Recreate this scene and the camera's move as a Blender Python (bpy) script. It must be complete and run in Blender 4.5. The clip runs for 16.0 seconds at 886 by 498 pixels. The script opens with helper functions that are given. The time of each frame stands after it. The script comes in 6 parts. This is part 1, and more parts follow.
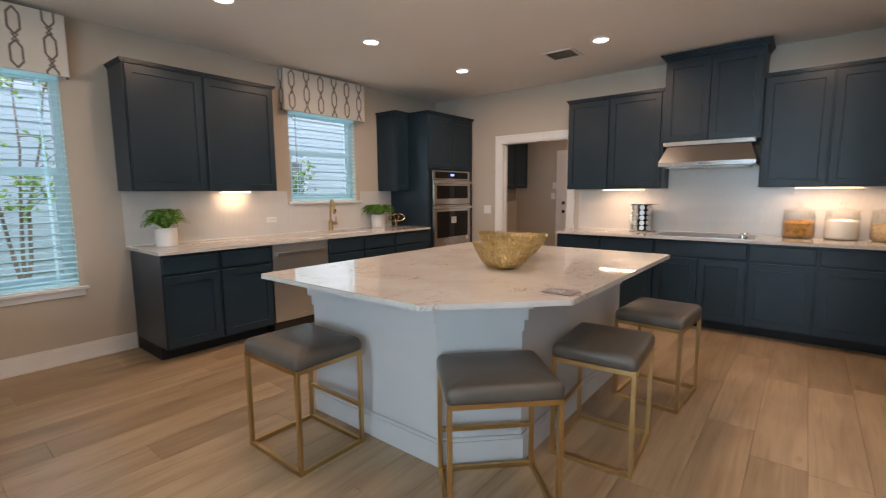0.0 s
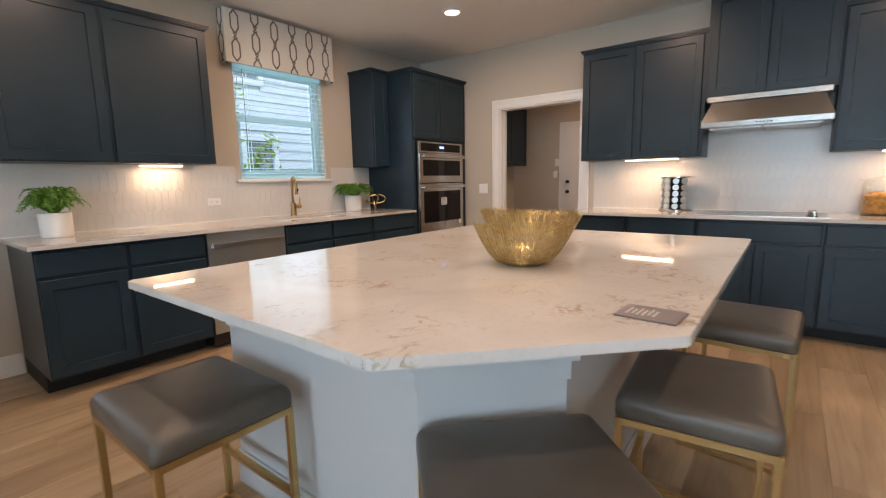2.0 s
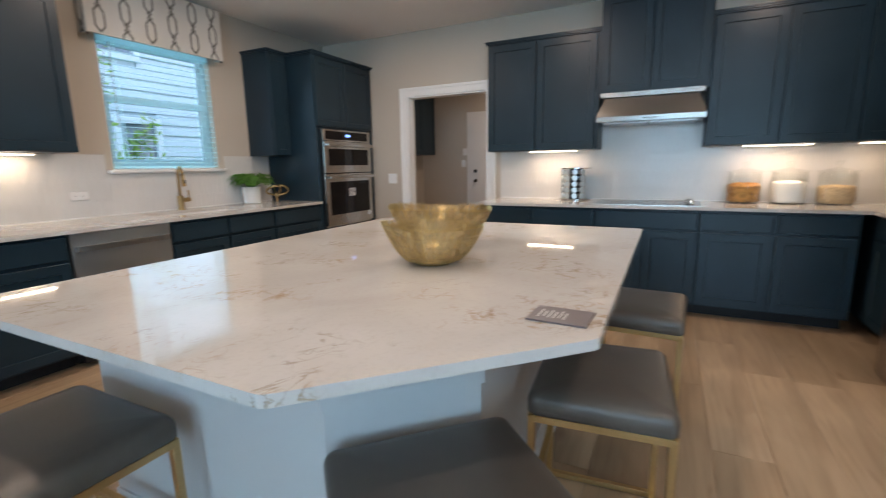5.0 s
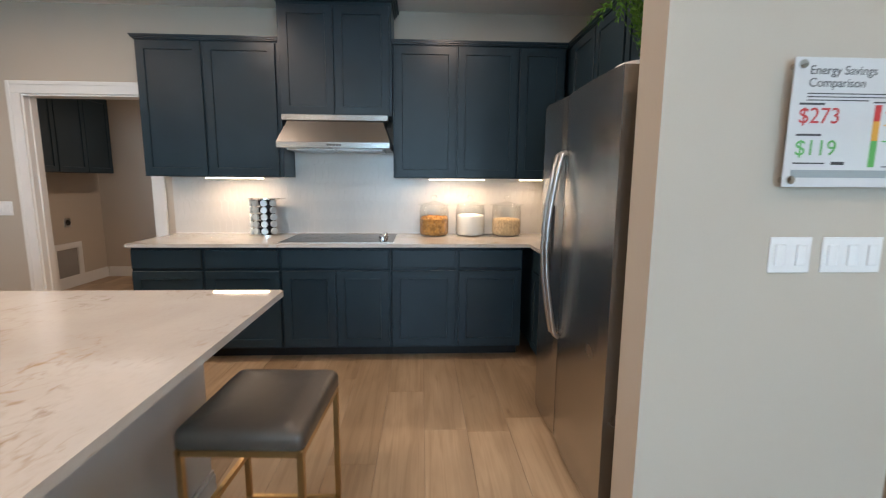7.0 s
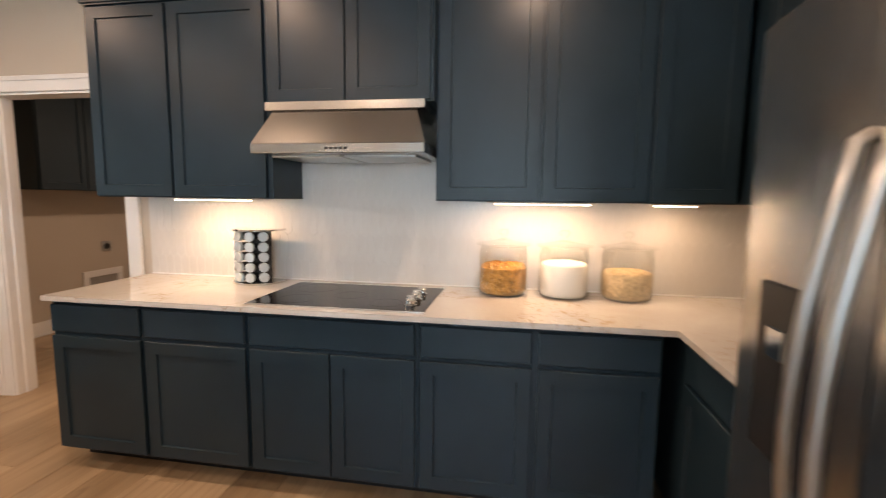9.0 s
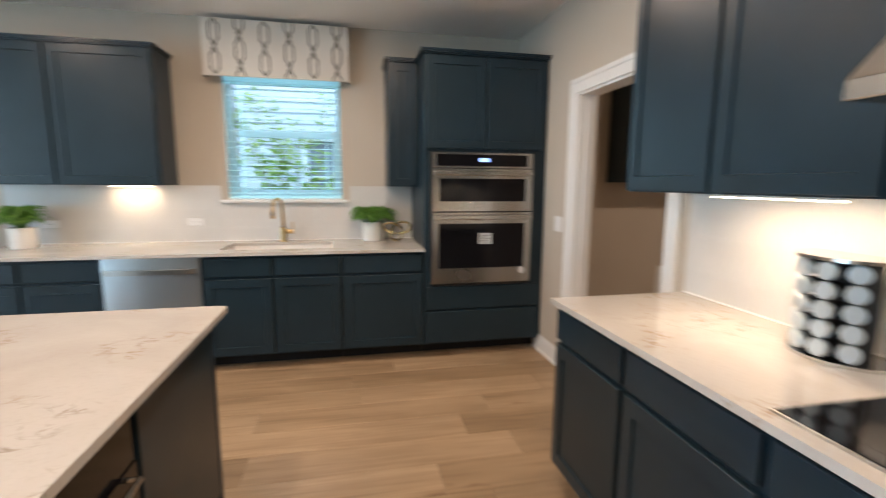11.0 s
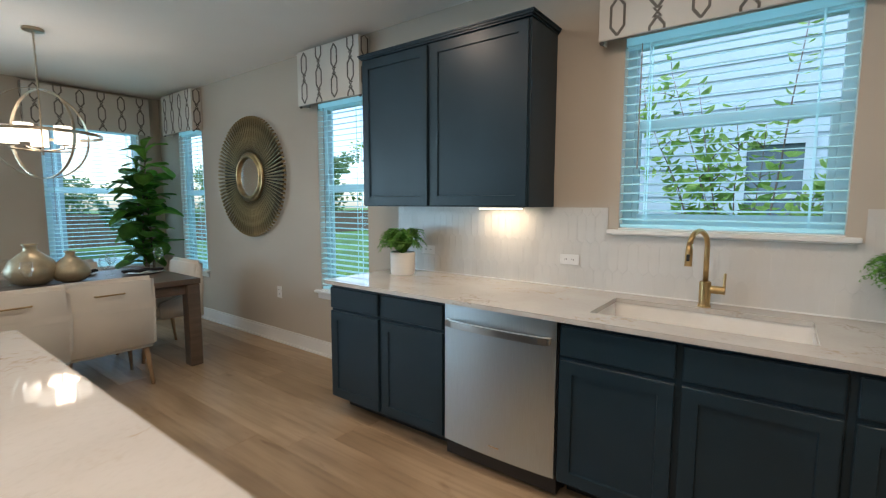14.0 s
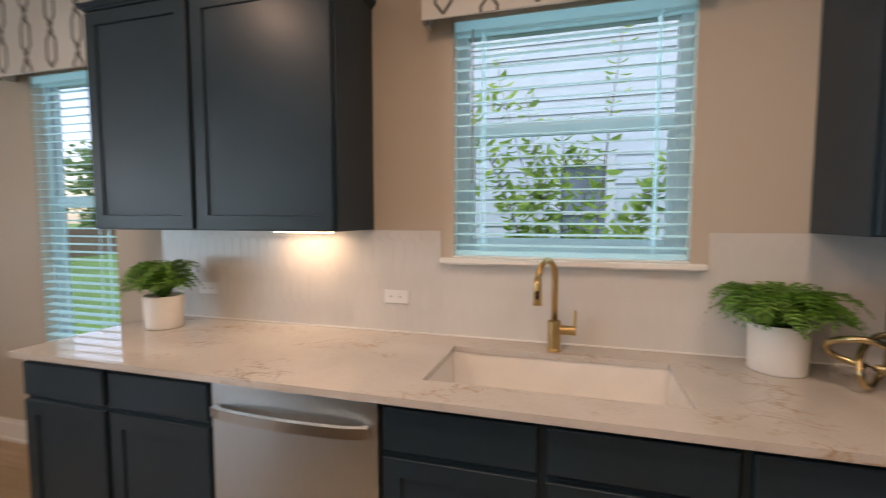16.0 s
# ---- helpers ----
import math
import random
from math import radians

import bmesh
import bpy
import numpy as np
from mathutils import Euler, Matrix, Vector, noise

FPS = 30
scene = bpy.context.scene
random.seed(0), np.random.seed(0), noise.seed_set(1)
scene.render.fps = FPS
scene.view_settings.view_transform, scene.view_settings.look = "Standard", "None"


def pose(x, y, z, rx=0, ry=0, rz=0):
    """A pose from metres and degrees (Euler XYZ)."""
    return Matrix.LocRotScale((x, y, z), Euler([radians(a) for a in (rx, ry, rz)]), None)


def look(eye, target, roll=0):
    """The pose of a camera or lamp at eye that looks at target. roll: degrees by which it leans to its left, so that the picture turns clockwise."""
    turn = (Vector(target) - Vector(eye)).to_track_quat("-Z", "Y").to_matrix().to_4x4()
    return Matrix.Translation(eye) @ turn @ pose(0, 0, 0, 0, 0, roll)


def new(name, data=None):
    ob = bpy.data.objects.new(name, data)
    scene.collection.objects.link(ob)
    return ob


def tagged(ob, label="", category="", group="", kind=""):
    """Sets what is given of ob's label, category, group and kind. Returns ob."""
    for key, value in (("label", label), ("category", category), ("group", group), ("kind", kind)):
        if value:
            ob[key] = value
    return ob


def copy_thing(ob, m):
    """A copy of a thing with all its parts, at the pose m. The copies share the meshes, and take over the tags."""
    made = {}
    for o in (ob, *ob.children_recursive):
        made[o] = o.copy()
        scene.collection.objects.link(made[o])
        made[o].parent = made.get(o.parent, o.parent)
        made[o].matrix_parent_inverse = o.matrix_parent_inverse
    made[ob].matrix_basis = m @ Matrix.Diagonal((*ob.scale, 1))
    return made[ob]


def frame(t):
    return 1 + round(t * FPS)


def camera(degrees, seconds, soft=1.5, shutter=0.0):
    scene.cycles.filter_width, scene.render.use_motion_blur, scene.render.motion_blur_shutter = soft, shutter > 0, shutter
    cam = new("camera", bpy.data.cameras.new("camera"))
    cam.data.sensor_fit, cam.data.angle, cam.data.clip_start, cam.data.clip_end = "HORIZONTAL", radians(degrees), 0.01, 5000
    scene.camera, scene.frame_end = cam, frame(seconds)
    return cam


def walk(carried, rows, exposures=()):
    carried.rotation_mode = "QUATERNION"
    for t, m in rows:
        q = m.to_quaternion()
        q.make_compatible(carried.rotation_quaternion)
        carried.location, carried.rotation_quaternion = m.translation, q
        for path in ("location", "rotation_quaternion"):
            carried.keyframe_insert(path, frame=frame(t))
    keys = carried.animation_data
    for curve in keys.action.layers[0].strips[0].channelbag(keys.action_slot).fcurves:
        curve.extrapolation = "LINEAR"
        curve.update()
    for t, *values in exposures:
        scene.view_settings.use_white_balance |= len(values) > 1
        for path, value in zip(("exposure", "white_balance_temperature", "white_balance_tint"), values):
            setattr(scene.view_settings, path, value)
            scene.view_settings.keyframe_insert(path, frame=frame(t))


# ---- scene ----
cam = camera(88.9, 16.0, soft=1.1, shutter=0.5)

PATH = [
    (0, (-5.429, -4.485, 1.344), (-3.881, -3.243, 1.1), -0.4),
    (0.5, (-5.367, -4.44, 1.309), (-3.762, -3.273, 1.063), -0.6),
    (1, (-5.167, -4.293, 1.247), (-3.565, -3.12, 1.008), -0.7),
    (1.5, (-4.93, -4.135, 1.234), (-3.357, -2.93, 0.964), -0.9),
    (2, (-4.678, -3.912, 1.226), (-3.112, -2.706, 0.924), -1.1),
    (2.5, (-4.443, -3.748, 1.174), (-2.899, -2.526, 0.822), -1.3),
    (3, (-4.233, -3.63, 1.139), (-2.707, -2.396, 0.754), -1.6),
    (3.2, (-4.198, -3.603, 1.135), (-2.672, -2.373, 0.739), -1.8),
    (5.3, (-4.626, -3.948, 1.267), (-2.777, -3.267, 0.921), -0.6),
    (5.5, (-4.62, -3.995, 1.27), (-2.717, -3.482, 0.93), -0.3),
    (6, (-4.476, -4.119, 1.305), (-2.505, -4.01, 0.985), -0.2),
    (6.5, (-4.185, -4.238, 1.349), (-2.209, -4.292, 1.042), 0.1),
    (7, (-3.861, -4.334, 1.355), (-1.885, -4.431, 1.06), 0.4),
    (7.5, (-3.49, -4.42, 1.374), (-1.51, -4.466, 1.092), 0.5),
    (8, (-3.112, -4.52, 1.393), (-1.13, -4.512, 1.125), 0.6),
    (8.2, (-2.965, -4.55, 1.391), (-0.981, -4.532, 1.138), 0.7),
    (10.5, (-1.692, -4.242, 1.408), (-0.599, -2.591, 1.127), 0.6),
    (11, (-1.537, -4.095, 1.413), (-1.137, -2.157, 1.124), 0.4),
    (11.5, (-1.495, -3.901, 1.401), (-1.711, -1.931, 1.133), 0.4),
    (12, (-1.495, -3.673, 1.401), (-2.173, -1.807, 1.161), 0.2),
    (12.5, (-1.515, -3.399, 1.402), (-2.468, -1.656, 1.174), 0.4),
    (13, (-1.568, -3.135, 1.404), (-2.664, -1.476, 1.185), 0.3),
    (13.5, (-1.69, -2.835, 1.408), (-2.84, -1.211, 1.21), 0.4),
    (14, (-1.819, -2.547, 1.399), (-3.011, -0.954, 1.2), 0.1),
    (14.5, (-1.938, -2.253, 1.41), (-3.125, -0.655, 1.217), -0.1),
    (15, (-2.04, -2.053, 1.437), (-3.142, -0.392, 1.272), -0.3),
    (15.5, (-2.047, -1.946, 1.447), (-2.932, -0.159, 1.292), -0.3),
    (16, (-2.02, -1.906, 1.438), (-2.579, 0.009, 1.298), -0.0),
]
EXPOSURES = [(0, 0.60, 7000, 26), (1.5, 0.73, 7100, 27), (2.1, 0.78, 7000, 26), (3, 0.55, 6700, 25), (5.5, 0.70, 5900, 16), (7.0, 0.86, 6200, 18), (7.5, 0.92, 6600, 22), (8.0, 0.98, 7350, 27), (8.2, 1.00, 7500, 28), (10.5, 1.18, 6400, 18), (12.0, 0.86, 6200, 15), (13, 0.70, 6100, 12), (14.2, 0.62, 6000, 12), (15, 0.60, 6500, 19), (15.5, 0.53, 6700, 22), (16, 0.55, 7200, 28)]
walk(cam, [(t, look(eye, target, roll)) for t, eye, target, roll in PATH], EXPOSURES)

# ---------------------------------------------------------------- light
world = bpy.data.worlds.new("sky")
scene.world = world
world.use_nodes = True
_n = world.node_tree.nodes
_sky = _n.new("ShaderNodeTexSky")
_sky.sky_type = "NISHITA"
_sky.sun_disc = False
_sky.sun_elevation = radians(50)
_sky.sun_rotation = radians(200)
_sky.air_density = 1.0
_sky.dust_density = 1.2
_n["Background"].inputs["Strength"].default_value = 0.26
world.node_tree.links.new(_sky.outputs[0], _n["Background"].inputs["Color"])


def lamp(name, kind, energy, color, matrix, size=0.1, size_y=None, spread=None, angle=None):
    data = bpy.data.lights.new(name, kind)
    data.energy, data.color = energy, color
    if kind == "AREA":
        data.shape = "RECTANGLE" if size_y else "DISK"
        data.size = size
        if size_y:
            data.size_y = size_y
        if spread:
            data.spread = radians(spread)
    elif kind == "SUN":
        data.angle = radians(angle)
    else:
        data.shadow_soft_size = size
    ob = new(name, data)
    ob.matrix_world = matrix
    return ob


DAY = (0.53, 0.84, 1.0)
WARM = (1.0, 0.70, 0.42)
DOWN = (1.0, 0.77, 0.55)
lamp("sun", "SUN", 1.0, (0.66, 0.93, 1.0), look((0, 0, 20), (2, 5, 11)), angle=12)

# ---------------------------------------------------------------- plan
CEIL = 2.70
UP0, UP1 = 1.382, 2.36          # wall cabinets
TOP = 0.914                     # worktops
SOUTH = -5.79
WEST = -8.25
WINGX, WINGY = -2.548, -5.026    # west face and end of the wing wall
FLOOR = 0.030                   # top of the floor boards

# daylight through the windows, and the lamps of the room
def day(name, w, h, matrix, watts):
    lamp(name, "AREA", watts, DAY, matrix, w, h)


day("daylight_living_a", 1.35, 1.7, look((WEST - 0.16, -3.9, 1.4), (0, -3.9, 1.2)), 31)
day("daylight_living_b", 1.45, 1.7, look((WEST - 0.16, -6.15, 1.4), (0, -6.15, 1.2)), 31)
for name, u, z, w, h, watts in (("daylight_sink", -2.065, 1.766, 0.92, 0.98, 1.6), ("daylight_tall", -4.78, 1.445, 0.60, 1.60, 1.7), ("daylight_corner", -7.45, 1.44, 0.58, 1.60, 1.7)):
    day(name, w, h, look((u, 0.066, z), (u, -2, z)), watts)
day("daylight_dining", 0.92, 1.62, look((WEST - 0.066, -0.715, 1.46), (0, -0.715, 1.46)), 2.8)
# last six spots are unseen, added to brighten the living end and steel reflections
SPOTS = [(-2.527, -1.349), (-1.255, -2.954), (-1.225, -1.406), (-3.79, -1.234), (-2.50, -2.90), (-3.78, -2.86), (-1.18, -4.55), (-5.6, -4.4), (-5.6, -6.5), (-3.6, -6.6), (-7.2, -4.4), (-7.2, -6.5), (-4.0, -4.5)]
for x, y in SPOTS:
    lamp("downlight", "AREA", 6.6 if x > -5 else 1.9, DOWN, look((x, y, CEIL - 0.022), (x, y, 0)), 0.07, spread=178)
STRIPS = [("x", -3.21, -0.10, 0.29), ("y", -2.88, -0.215, 0.44), ("y", -4.62, -0.215, 0.45), ("y", -5.215, -0.215, 0.18)]
for axis, u, v, ln in STRIPS:
    at = (u, v, UP0 - 0.017) if axis == "x" else (v, u, UP0 - 0.017)
    m = Matrix.Translation(at)
    lamp("under_cabinet_light", "AREA", (3.6 if axis == "y" else 2.3) * ln, WARM, m, ln if axis == "x" else 0.03, 0.03 if axis == "x" else ln)
lamp("chandelier_light", "POINT", 6.5, DOWN, Matrix.Translation((-6.39, -1.565, 1.925)), 0.12)
lamp("laundry_light", "AREA", 9, DOWN, look((1.5, -1.9, CEIL - 0.09), (1.5, -1.9, 0)), 0.2)

# ---------------------------------------------------------------- materials
def material(name):
    m = bpy.data.materials.new(name)
    m.use_nodes = True
    t = m.node_tree
    return m, t, t.nodes["Principled BSDF"]


def noise_node(t, scale, detail=4.0, stretch=(1, 1, 1), distortion=0.0, offset=None):
    co = t.nodes.new("ShaderNodeTexCoord")
    mp = t.nodes.new("ShaderNodeMapping")
    mp.inputs["Scale"].default_value = stretch
    t.links.new(co.outputs["Object"], mp.inputs["Vector"])
    if offset:
        t.links.new(offset, mp.inputs["Location"])
    n = t.nodes.new("ShaderNodeTexNoise")
    n.inputs["Scale"].default_value = scale
    n.inputs["Detail"].default_value = detail
    n.inputs["Distortion"].default_value = distortion
    t.links.new(mp.outputs[0], n.inputs["Vector"])
    return n


def ramp(t, source, stops):
    r = t.nodes.new("ShaderNodeValToRGB")
    while len(r.color_ramp.elements) < len(stops):
        r.color_ramp.elements.new(0.5)
    for e, (pos, c) in zip(r.color_ramp.elements, stops):
        e.position = pos
        e.color = (*c, 1) if len(c) == 3 else c
    t.links.new(source, r.inputs[0])
    return r


def mix(t, a, b, fac, blend="MIX"):
    n = t.nodes.new("ShaderNodeMix")
    n.data_type, n.blend_type = "RGBA", blend
    for sock, v in ((n.inputs[6], a), (n.inputs[7], b), (n.inputs[0], fac)):
        if isinstance(v, bpy.types.NodeSocket):
            t.links.new(v, sock)
        elif isinstance(v, tuple):
            sock.default_value = (*v, 1)
        else:
            sock.default_value = v
    return n.outputs[2]


def bump(t, bsdf, height, strength, dist=0.002):
    b = t.nodes.new("ShaderNodeBump")
    b.inputs["Strength"].default_value = strength
    b.inputs["Distance"].default_value = dist
    t.links.new(height, b.inputs["Height"])
    t.links.new(b.outputs[0], bsdf.inputs["Normal"])


def gloss(t, bsdf, source, lo, hi):
    r = t.nodes.new("ShaderNodeMapRange")
    r.inputs["To Min"].default_value, r.inputs["To Max"].default_value = lo, hi
    t.links.new(source, r.inputs["Value"])
    t.links.new(r.outputs[0], bsdf.inputs["Roughness"])


def surf(name, c, vary=0.12, rough=0.5, metal=0.0, fine=120.0, coarse=2.5, relief=0.15, stretch=(1, 1, 1), dist=0.001, spec=0.5):
    """A painted, woven or cast surface: colour varied at two scales, fine relief, uneven gloss."""
    m, t, b = material(name)
    big = noise_node(t, coarse, 3, stretch)
    small = noise_node(t, fine, 3, stretch)
    lo, hi = tuple(v * (1 - vary) for v in c), tuple(min(1, v * (1 + vary)) for v in c)
    r = ramp(t, big.outputs[0], [(0.3, lo), (0.7, hi)])
    r2 = ramp(t, small.outputs[0], [(0.3, (1 - vary * 0.5,) * 3), (0.7, (1, 1, 1))])
    t.links.new(mix(t, r.outputs[0], r2.outputs[0], 1.0, "MULTIPLY"), b.inputs["Base Color"])
    gloss(t, b, big.outputs[0], max(0.02, rough - 0.06), min(1, rough + 0.06))
    b.inputs["Metallic"].default_value = metal
    b.inputs["Specular IOR Level"].default_value = spec
    if relief:
        bump(t, b, small.outputs[0], relief, dist)
    return m


def wood_floor():
    m, t, b = material("oak_plank")
    info = t.nodes.new("ShaderNodeObjectInfo")
    shift = t.nodes.new("ShaderNodeVectorMath")
    shift.operation = "SCALE"
    shift.inputs[0].default_value = (37, 91, 13)
    t.links.new(info.outputs["Random"], shift.inputs["Scale"])
    grain = noise_node(t, 7, 5, (0.22, 5, 5), 0.6, shift.outputs[0])
    cloud = noise_node(t, 2.2, 3, (0.6, 2.5, 1), 0.4, shift.outputs[0])
    knot = noise_node(t, 4.0, 2, (0.7, 2.8, 1), 0.6, shift.outputs[0])
    base = ramp(t, info.outputs["Random"], [(0.0, (0.330, 0.238, 0.148)), (0.5, (0.385, 0.282, 0.180)), (1.0, (0.445, 0.332, 0.218))])
    g = ramp(t, grain.outputs[0], [(0.25, (0.70, 0.66, 0.61)), (0.55, (1, 1, 1)), (0.8, (0.88, 0.86, 0.84))])
    c1 = mix(t, base.outputs[0], g.outputs[0], 0.85, "MULTIPLY")
    cl = ramp(t, cloud.outputs[0], [(0.3, (0.70, 0.66, 0.62)), (0.65, (1.08, 1.06, 1.04))])
    c2 = mix(t, c1, cl.outputs[0], 0.9, "MULTIPLY")
    kn = ramp(t, knot.outputs[0], [(0.67, (1, 1, 1)), (0.78, (0.62, 0.55, 0.49))])
    t.links.new(mix(t, c2, kn.outputs[0], 0.8, "MULTIPLY"), b.inputs["Base Color"])
    gloss(t, b, grain.outputs[0], 0.30, 0.46)
    bump(t, b, grain.outputs[0], 0.25, 0.0008)
    return m


def quartz():
    """White quartz: soft clouding, scattered clusters of thin broken golden-brown veins, fine flecks."""
    m, t, b = material("quartz")
    cloud = noise_node(t, 2.3, 4, (1, 1, 1), 0.8)
    vein = noise_node(t, 7.0, 9, (1, 1.25, 1), 0.45)
    hair = noise_node(t, 17, 7, (1, 1.2, 1), 0.6)
    area = noise_node(t, 3.1, 5, (1, 1, 1), 0.3)
    brk = noise_node(t, 19, 3)
    fleck = noise_node(t, 85, 2)
    line = ramp(t, vein.outputs[0], [(0.480, (0, 0, 0)), (0.499, (0.85, 0.85, 0.85)), (0.518, (0, 0, 0))])
    fine = ramp(t, hair.outputs[0], [(0.478, (0, 0, 0)), (0.500, (0.7, 0.7, 0.7)), (0.522, (0, 0, 0))])
    where = ramp(t, area.outputs[0], [(0.50, (0, 0, 0)), (0.60, (1, 1, 1))])
    gaps = ramp(t, brk.outputs[0], [(0.40, (0.1, 0.1, 0.1)), (0.56, (1, 1, 1))])
    base = ramp(t, cloud.outputs[0], [(0.35, (0.490, 0.468, 0.440)), (0.7, (0.565, 0.548, 0.525))])
    sp = ramp(t, fleck.outputs[0], [(0.33, (0.965, 0.96, 0.955)), (0.47, (1, 1, 1))])
    a = mix(t, base.outputs[0], sp.outputs[0], 1.0, "MULTIPLY")
    both = mix(t, line.outputs[0], fine.outputs[0], 1.0, "LIGHTEN")
    both = mix(t, both, where.outputs[0], 1.0, "MULTIPLY")
    both = mix(t, both, gaps.outputs[0], 1.0, "MULTIPLY")
    gold = ramp(t, cloud.outputs[0], [(0.42, (0.33, 0.19, 0.045)), (0.58, (0.26, 0.20, 0.14))])
    t.links.new(mix(t, a, gold.outputs[0], both), b.inputs["Base Color"])
    gloss(t, b, cloud.outputs[0], 0.025, 0.055)
    b.inputs["Specular IOR Level"].default_value = 0.42
    return m


def steel(name, c=(0.60, 0.60, 0.59), rough=0.28, stretch=(1, 1, 60)):
    m, t, b = material(name)
    n = noise_node(t, 14, 4, stretch)
    big = noise_node(t, 2.0, 2)
    r = ramp(t, n.outputs[0], [(0.3, tuple(v * 0.9 for v in c)), (0.7, c)])
    t.links.new(r.outputs[0], b.inputs["Base Color"])
    b.inputs["Metallic"].default_value = 1.0
    gloss(t, b, big.outputs[0], rough - 0.05, rough + 0.06)
    bump(t, b, n.outputs[0], 0.08, 0.0004)
    return m


def glass(name, color=(1, 1, 1), rough=0.0, ior=1.45):
    m, t, b = material(name)
    b.inputs["Base Color"].default_value = (*color, 1)
    b.inputs["Transmission Weight"].default_value = 1.0
    b.inputs["Roughness"].default_value = rough
    b.inputs["IOR"].default_value = ior
    return m


def glow(name, color, strength):
    m, t, b = material(name)
    b.inputs["Base Color"].default_value = (0.8, 0.8, 0.8, 1)
    b.inputs["Emission Color"].default_value = (*color, 1)
    b.inputs["Emission Strength"].default_value = strength
    return m


def leafy(name, c1, c2, rough=0.45):
    m, t, b = material(name)
    g = t.nodes.new("ShaderNodeNewGeometry")
    n = noise_node(t, 30, 3)
    r = ramp(t, g.outputs["Random Per Island"], [(0.0, c1), (1.0, c2)])
    r2 = ramp(t, n.outputs[0], [(0.3, (0.75, 0.78, 0.7)), (0.7, (1, 1, 1))])
    t.links.new(mix(t, r.outputs[0], r2.outputs[0], 1.0, "MULTIPLY"), b.inputs["Base Color"])
    b.inputs["Roughness"].default_value = rough
    bump(t, b, n.outputs[0], 0.2, 0.002)
    tr = t.nodes.new("ShaderNodeBsdfTranslucent")
    t.links.new(b.inputs["Base Color"].links[0].from_socket, tr.inputs["Color"])
    ms = t.nodes.new("ShaderNodeMixShader")
    ms.inputs[0].default_value = 0.4
    t.links.new(b.outputs[0], ms.inputs[1])
    t.links.new(tr.outputs[0], ms.inputs[2])
    t.links.new(ms.outputs[0], t.nodes["Material Output"].inputs["Surface"])
    return m


WALL = surf("greige_wall_paint", (0.50, 0.445, 0.375), 0.03, 0.75, fine=220, coarse=1.2, relief=0.10)
CEILM = surf("ceiling_paint", (0.82, 0.79, 0.755), 0.03, 0.9, fine=90, coarse=1.0, relief=0.25, dist=0.002)
TRIM = surf("white_trim_paint", (0.78, 0.78, 0.77), 0.03, 0.35, fine=60, coarse=3, relief=0.05)
NAVY = surf("navy_cabinet_paint", (0.0140, 0.0308, 0.0450), 0.10, 0.34, fine=260, coarse=3, relief=0.08, dist=0.0005, spec=0.30)
# toe kicks painted near black: the shade of the recess is in the colour
NAVY_SHADED = surf("shaded_recess_navy", (0.006, 0.007, 0.009), 0.2, 0.7, relief=0.0)
OAK = wood_floor()
QUARTZ = quartz()
TILE = surf("glazed_white_tile", (0.63, 0.625, 0.61), 0.03, 0.24, fine=14, coarse=5, relief=0.10, dist=0.002)
GROUT = surf("pale_grout", (0.67, 0.665, 0.65), 0.05, 0.9, fine=300, relief=0.2)
STEEL = steel("brushed_steel", rough=0.32)
STEELH = steel("brushed_steel_sideways", stretch=(60, 60, 1), rough=0.25)
DARKSTEEL = steel("fridge_steel", (0.56, 0.54, 0.51), 0.25)
HANDLESTEEL = steel("satin_handle_steel", (0.56, 0.56, 0.55), 0.30, (1, 1, 1))
CHROME = steel("polished_steel", (0.72, 0.72, 0.71), 0.10, (1, 1, 1))
BRASS = steel("brushed_brass", (0.56, 0.39, 0.18), 0.32, (1, 1, 30))
GOLD = steel("champagne_gold", (0.62, 0.49, 0.27), 0.24, (1, 1, 1))
BRONZE = surf("antique_bronze_gold", (0.40, 0.295, 0.155), 0.35, 0.33, 1.0, fine=60, coarse=9, relief=0.3)
BLACKGLASS = surf("black_ceramic_glass", (0.008, 0.008, 0.010), 0.1, 0.05, relief=0.0, spec=0.26)
BLACK = surf("black_plastic", (0.012, 0.012, 0.013), 0.15, 0.45, relief=0.1)
GLASS = material("clear_thin_glass")[0]
_t = GLASS.node_tree
_g, _x, _f, _m, _k = (_t.nodes.new("ShaderNode" + k) for k in ("BsdfGlossy", "BsdfTransparent", "LayerWeight", "MixShader", "Math"))
_g.inputs["Roughness"].default_value = 0.02
_x.inputs["Color"].default_value = (0.995, 1.0, 0.995, 1)
_f.inputs["Blend"].default_value = 0.30
_k.operation = "MULTIPLY"
_k.inputs[1].default_value = 0.42
_t.links.new(_f.outputs["Facing"], _k.inputs[0])
_t.links.new(_k.outputs[0], _m.inputs[0])
_t.links.new(_x.outputs[0], _m.inputs[1])
_t.links.new(_g.outputs[0], _m.inputs[2])
_t.links.new(_m.outputs[0], _t.nodes["Material Output"].inputs["Surface"])
PANE = glass("window_glass", ior=1.12)
MIRROR = surf("mirror_silver", (0.86, 0.87, 0.87), 0.02, 0.05, 1.0, relief=0.0)
LEATHER = surf("grey_leather", (0.088, 0.075, 0.062), 0.16, 0.36, fine=380, coarse=6, relief=0.35, dist=0.0008)
LINEN = surf("oatmeal_linen", (0.60, 0.55, 0.48), 0.06, 0.9, fine=500, coarse=4, relief=0.3)
FABRIC = surf("ivory_valance_fabric", (0.66, 0.63, 0.58), 0.05, 0.9, fine=420, coarse=3, relief=0.3)
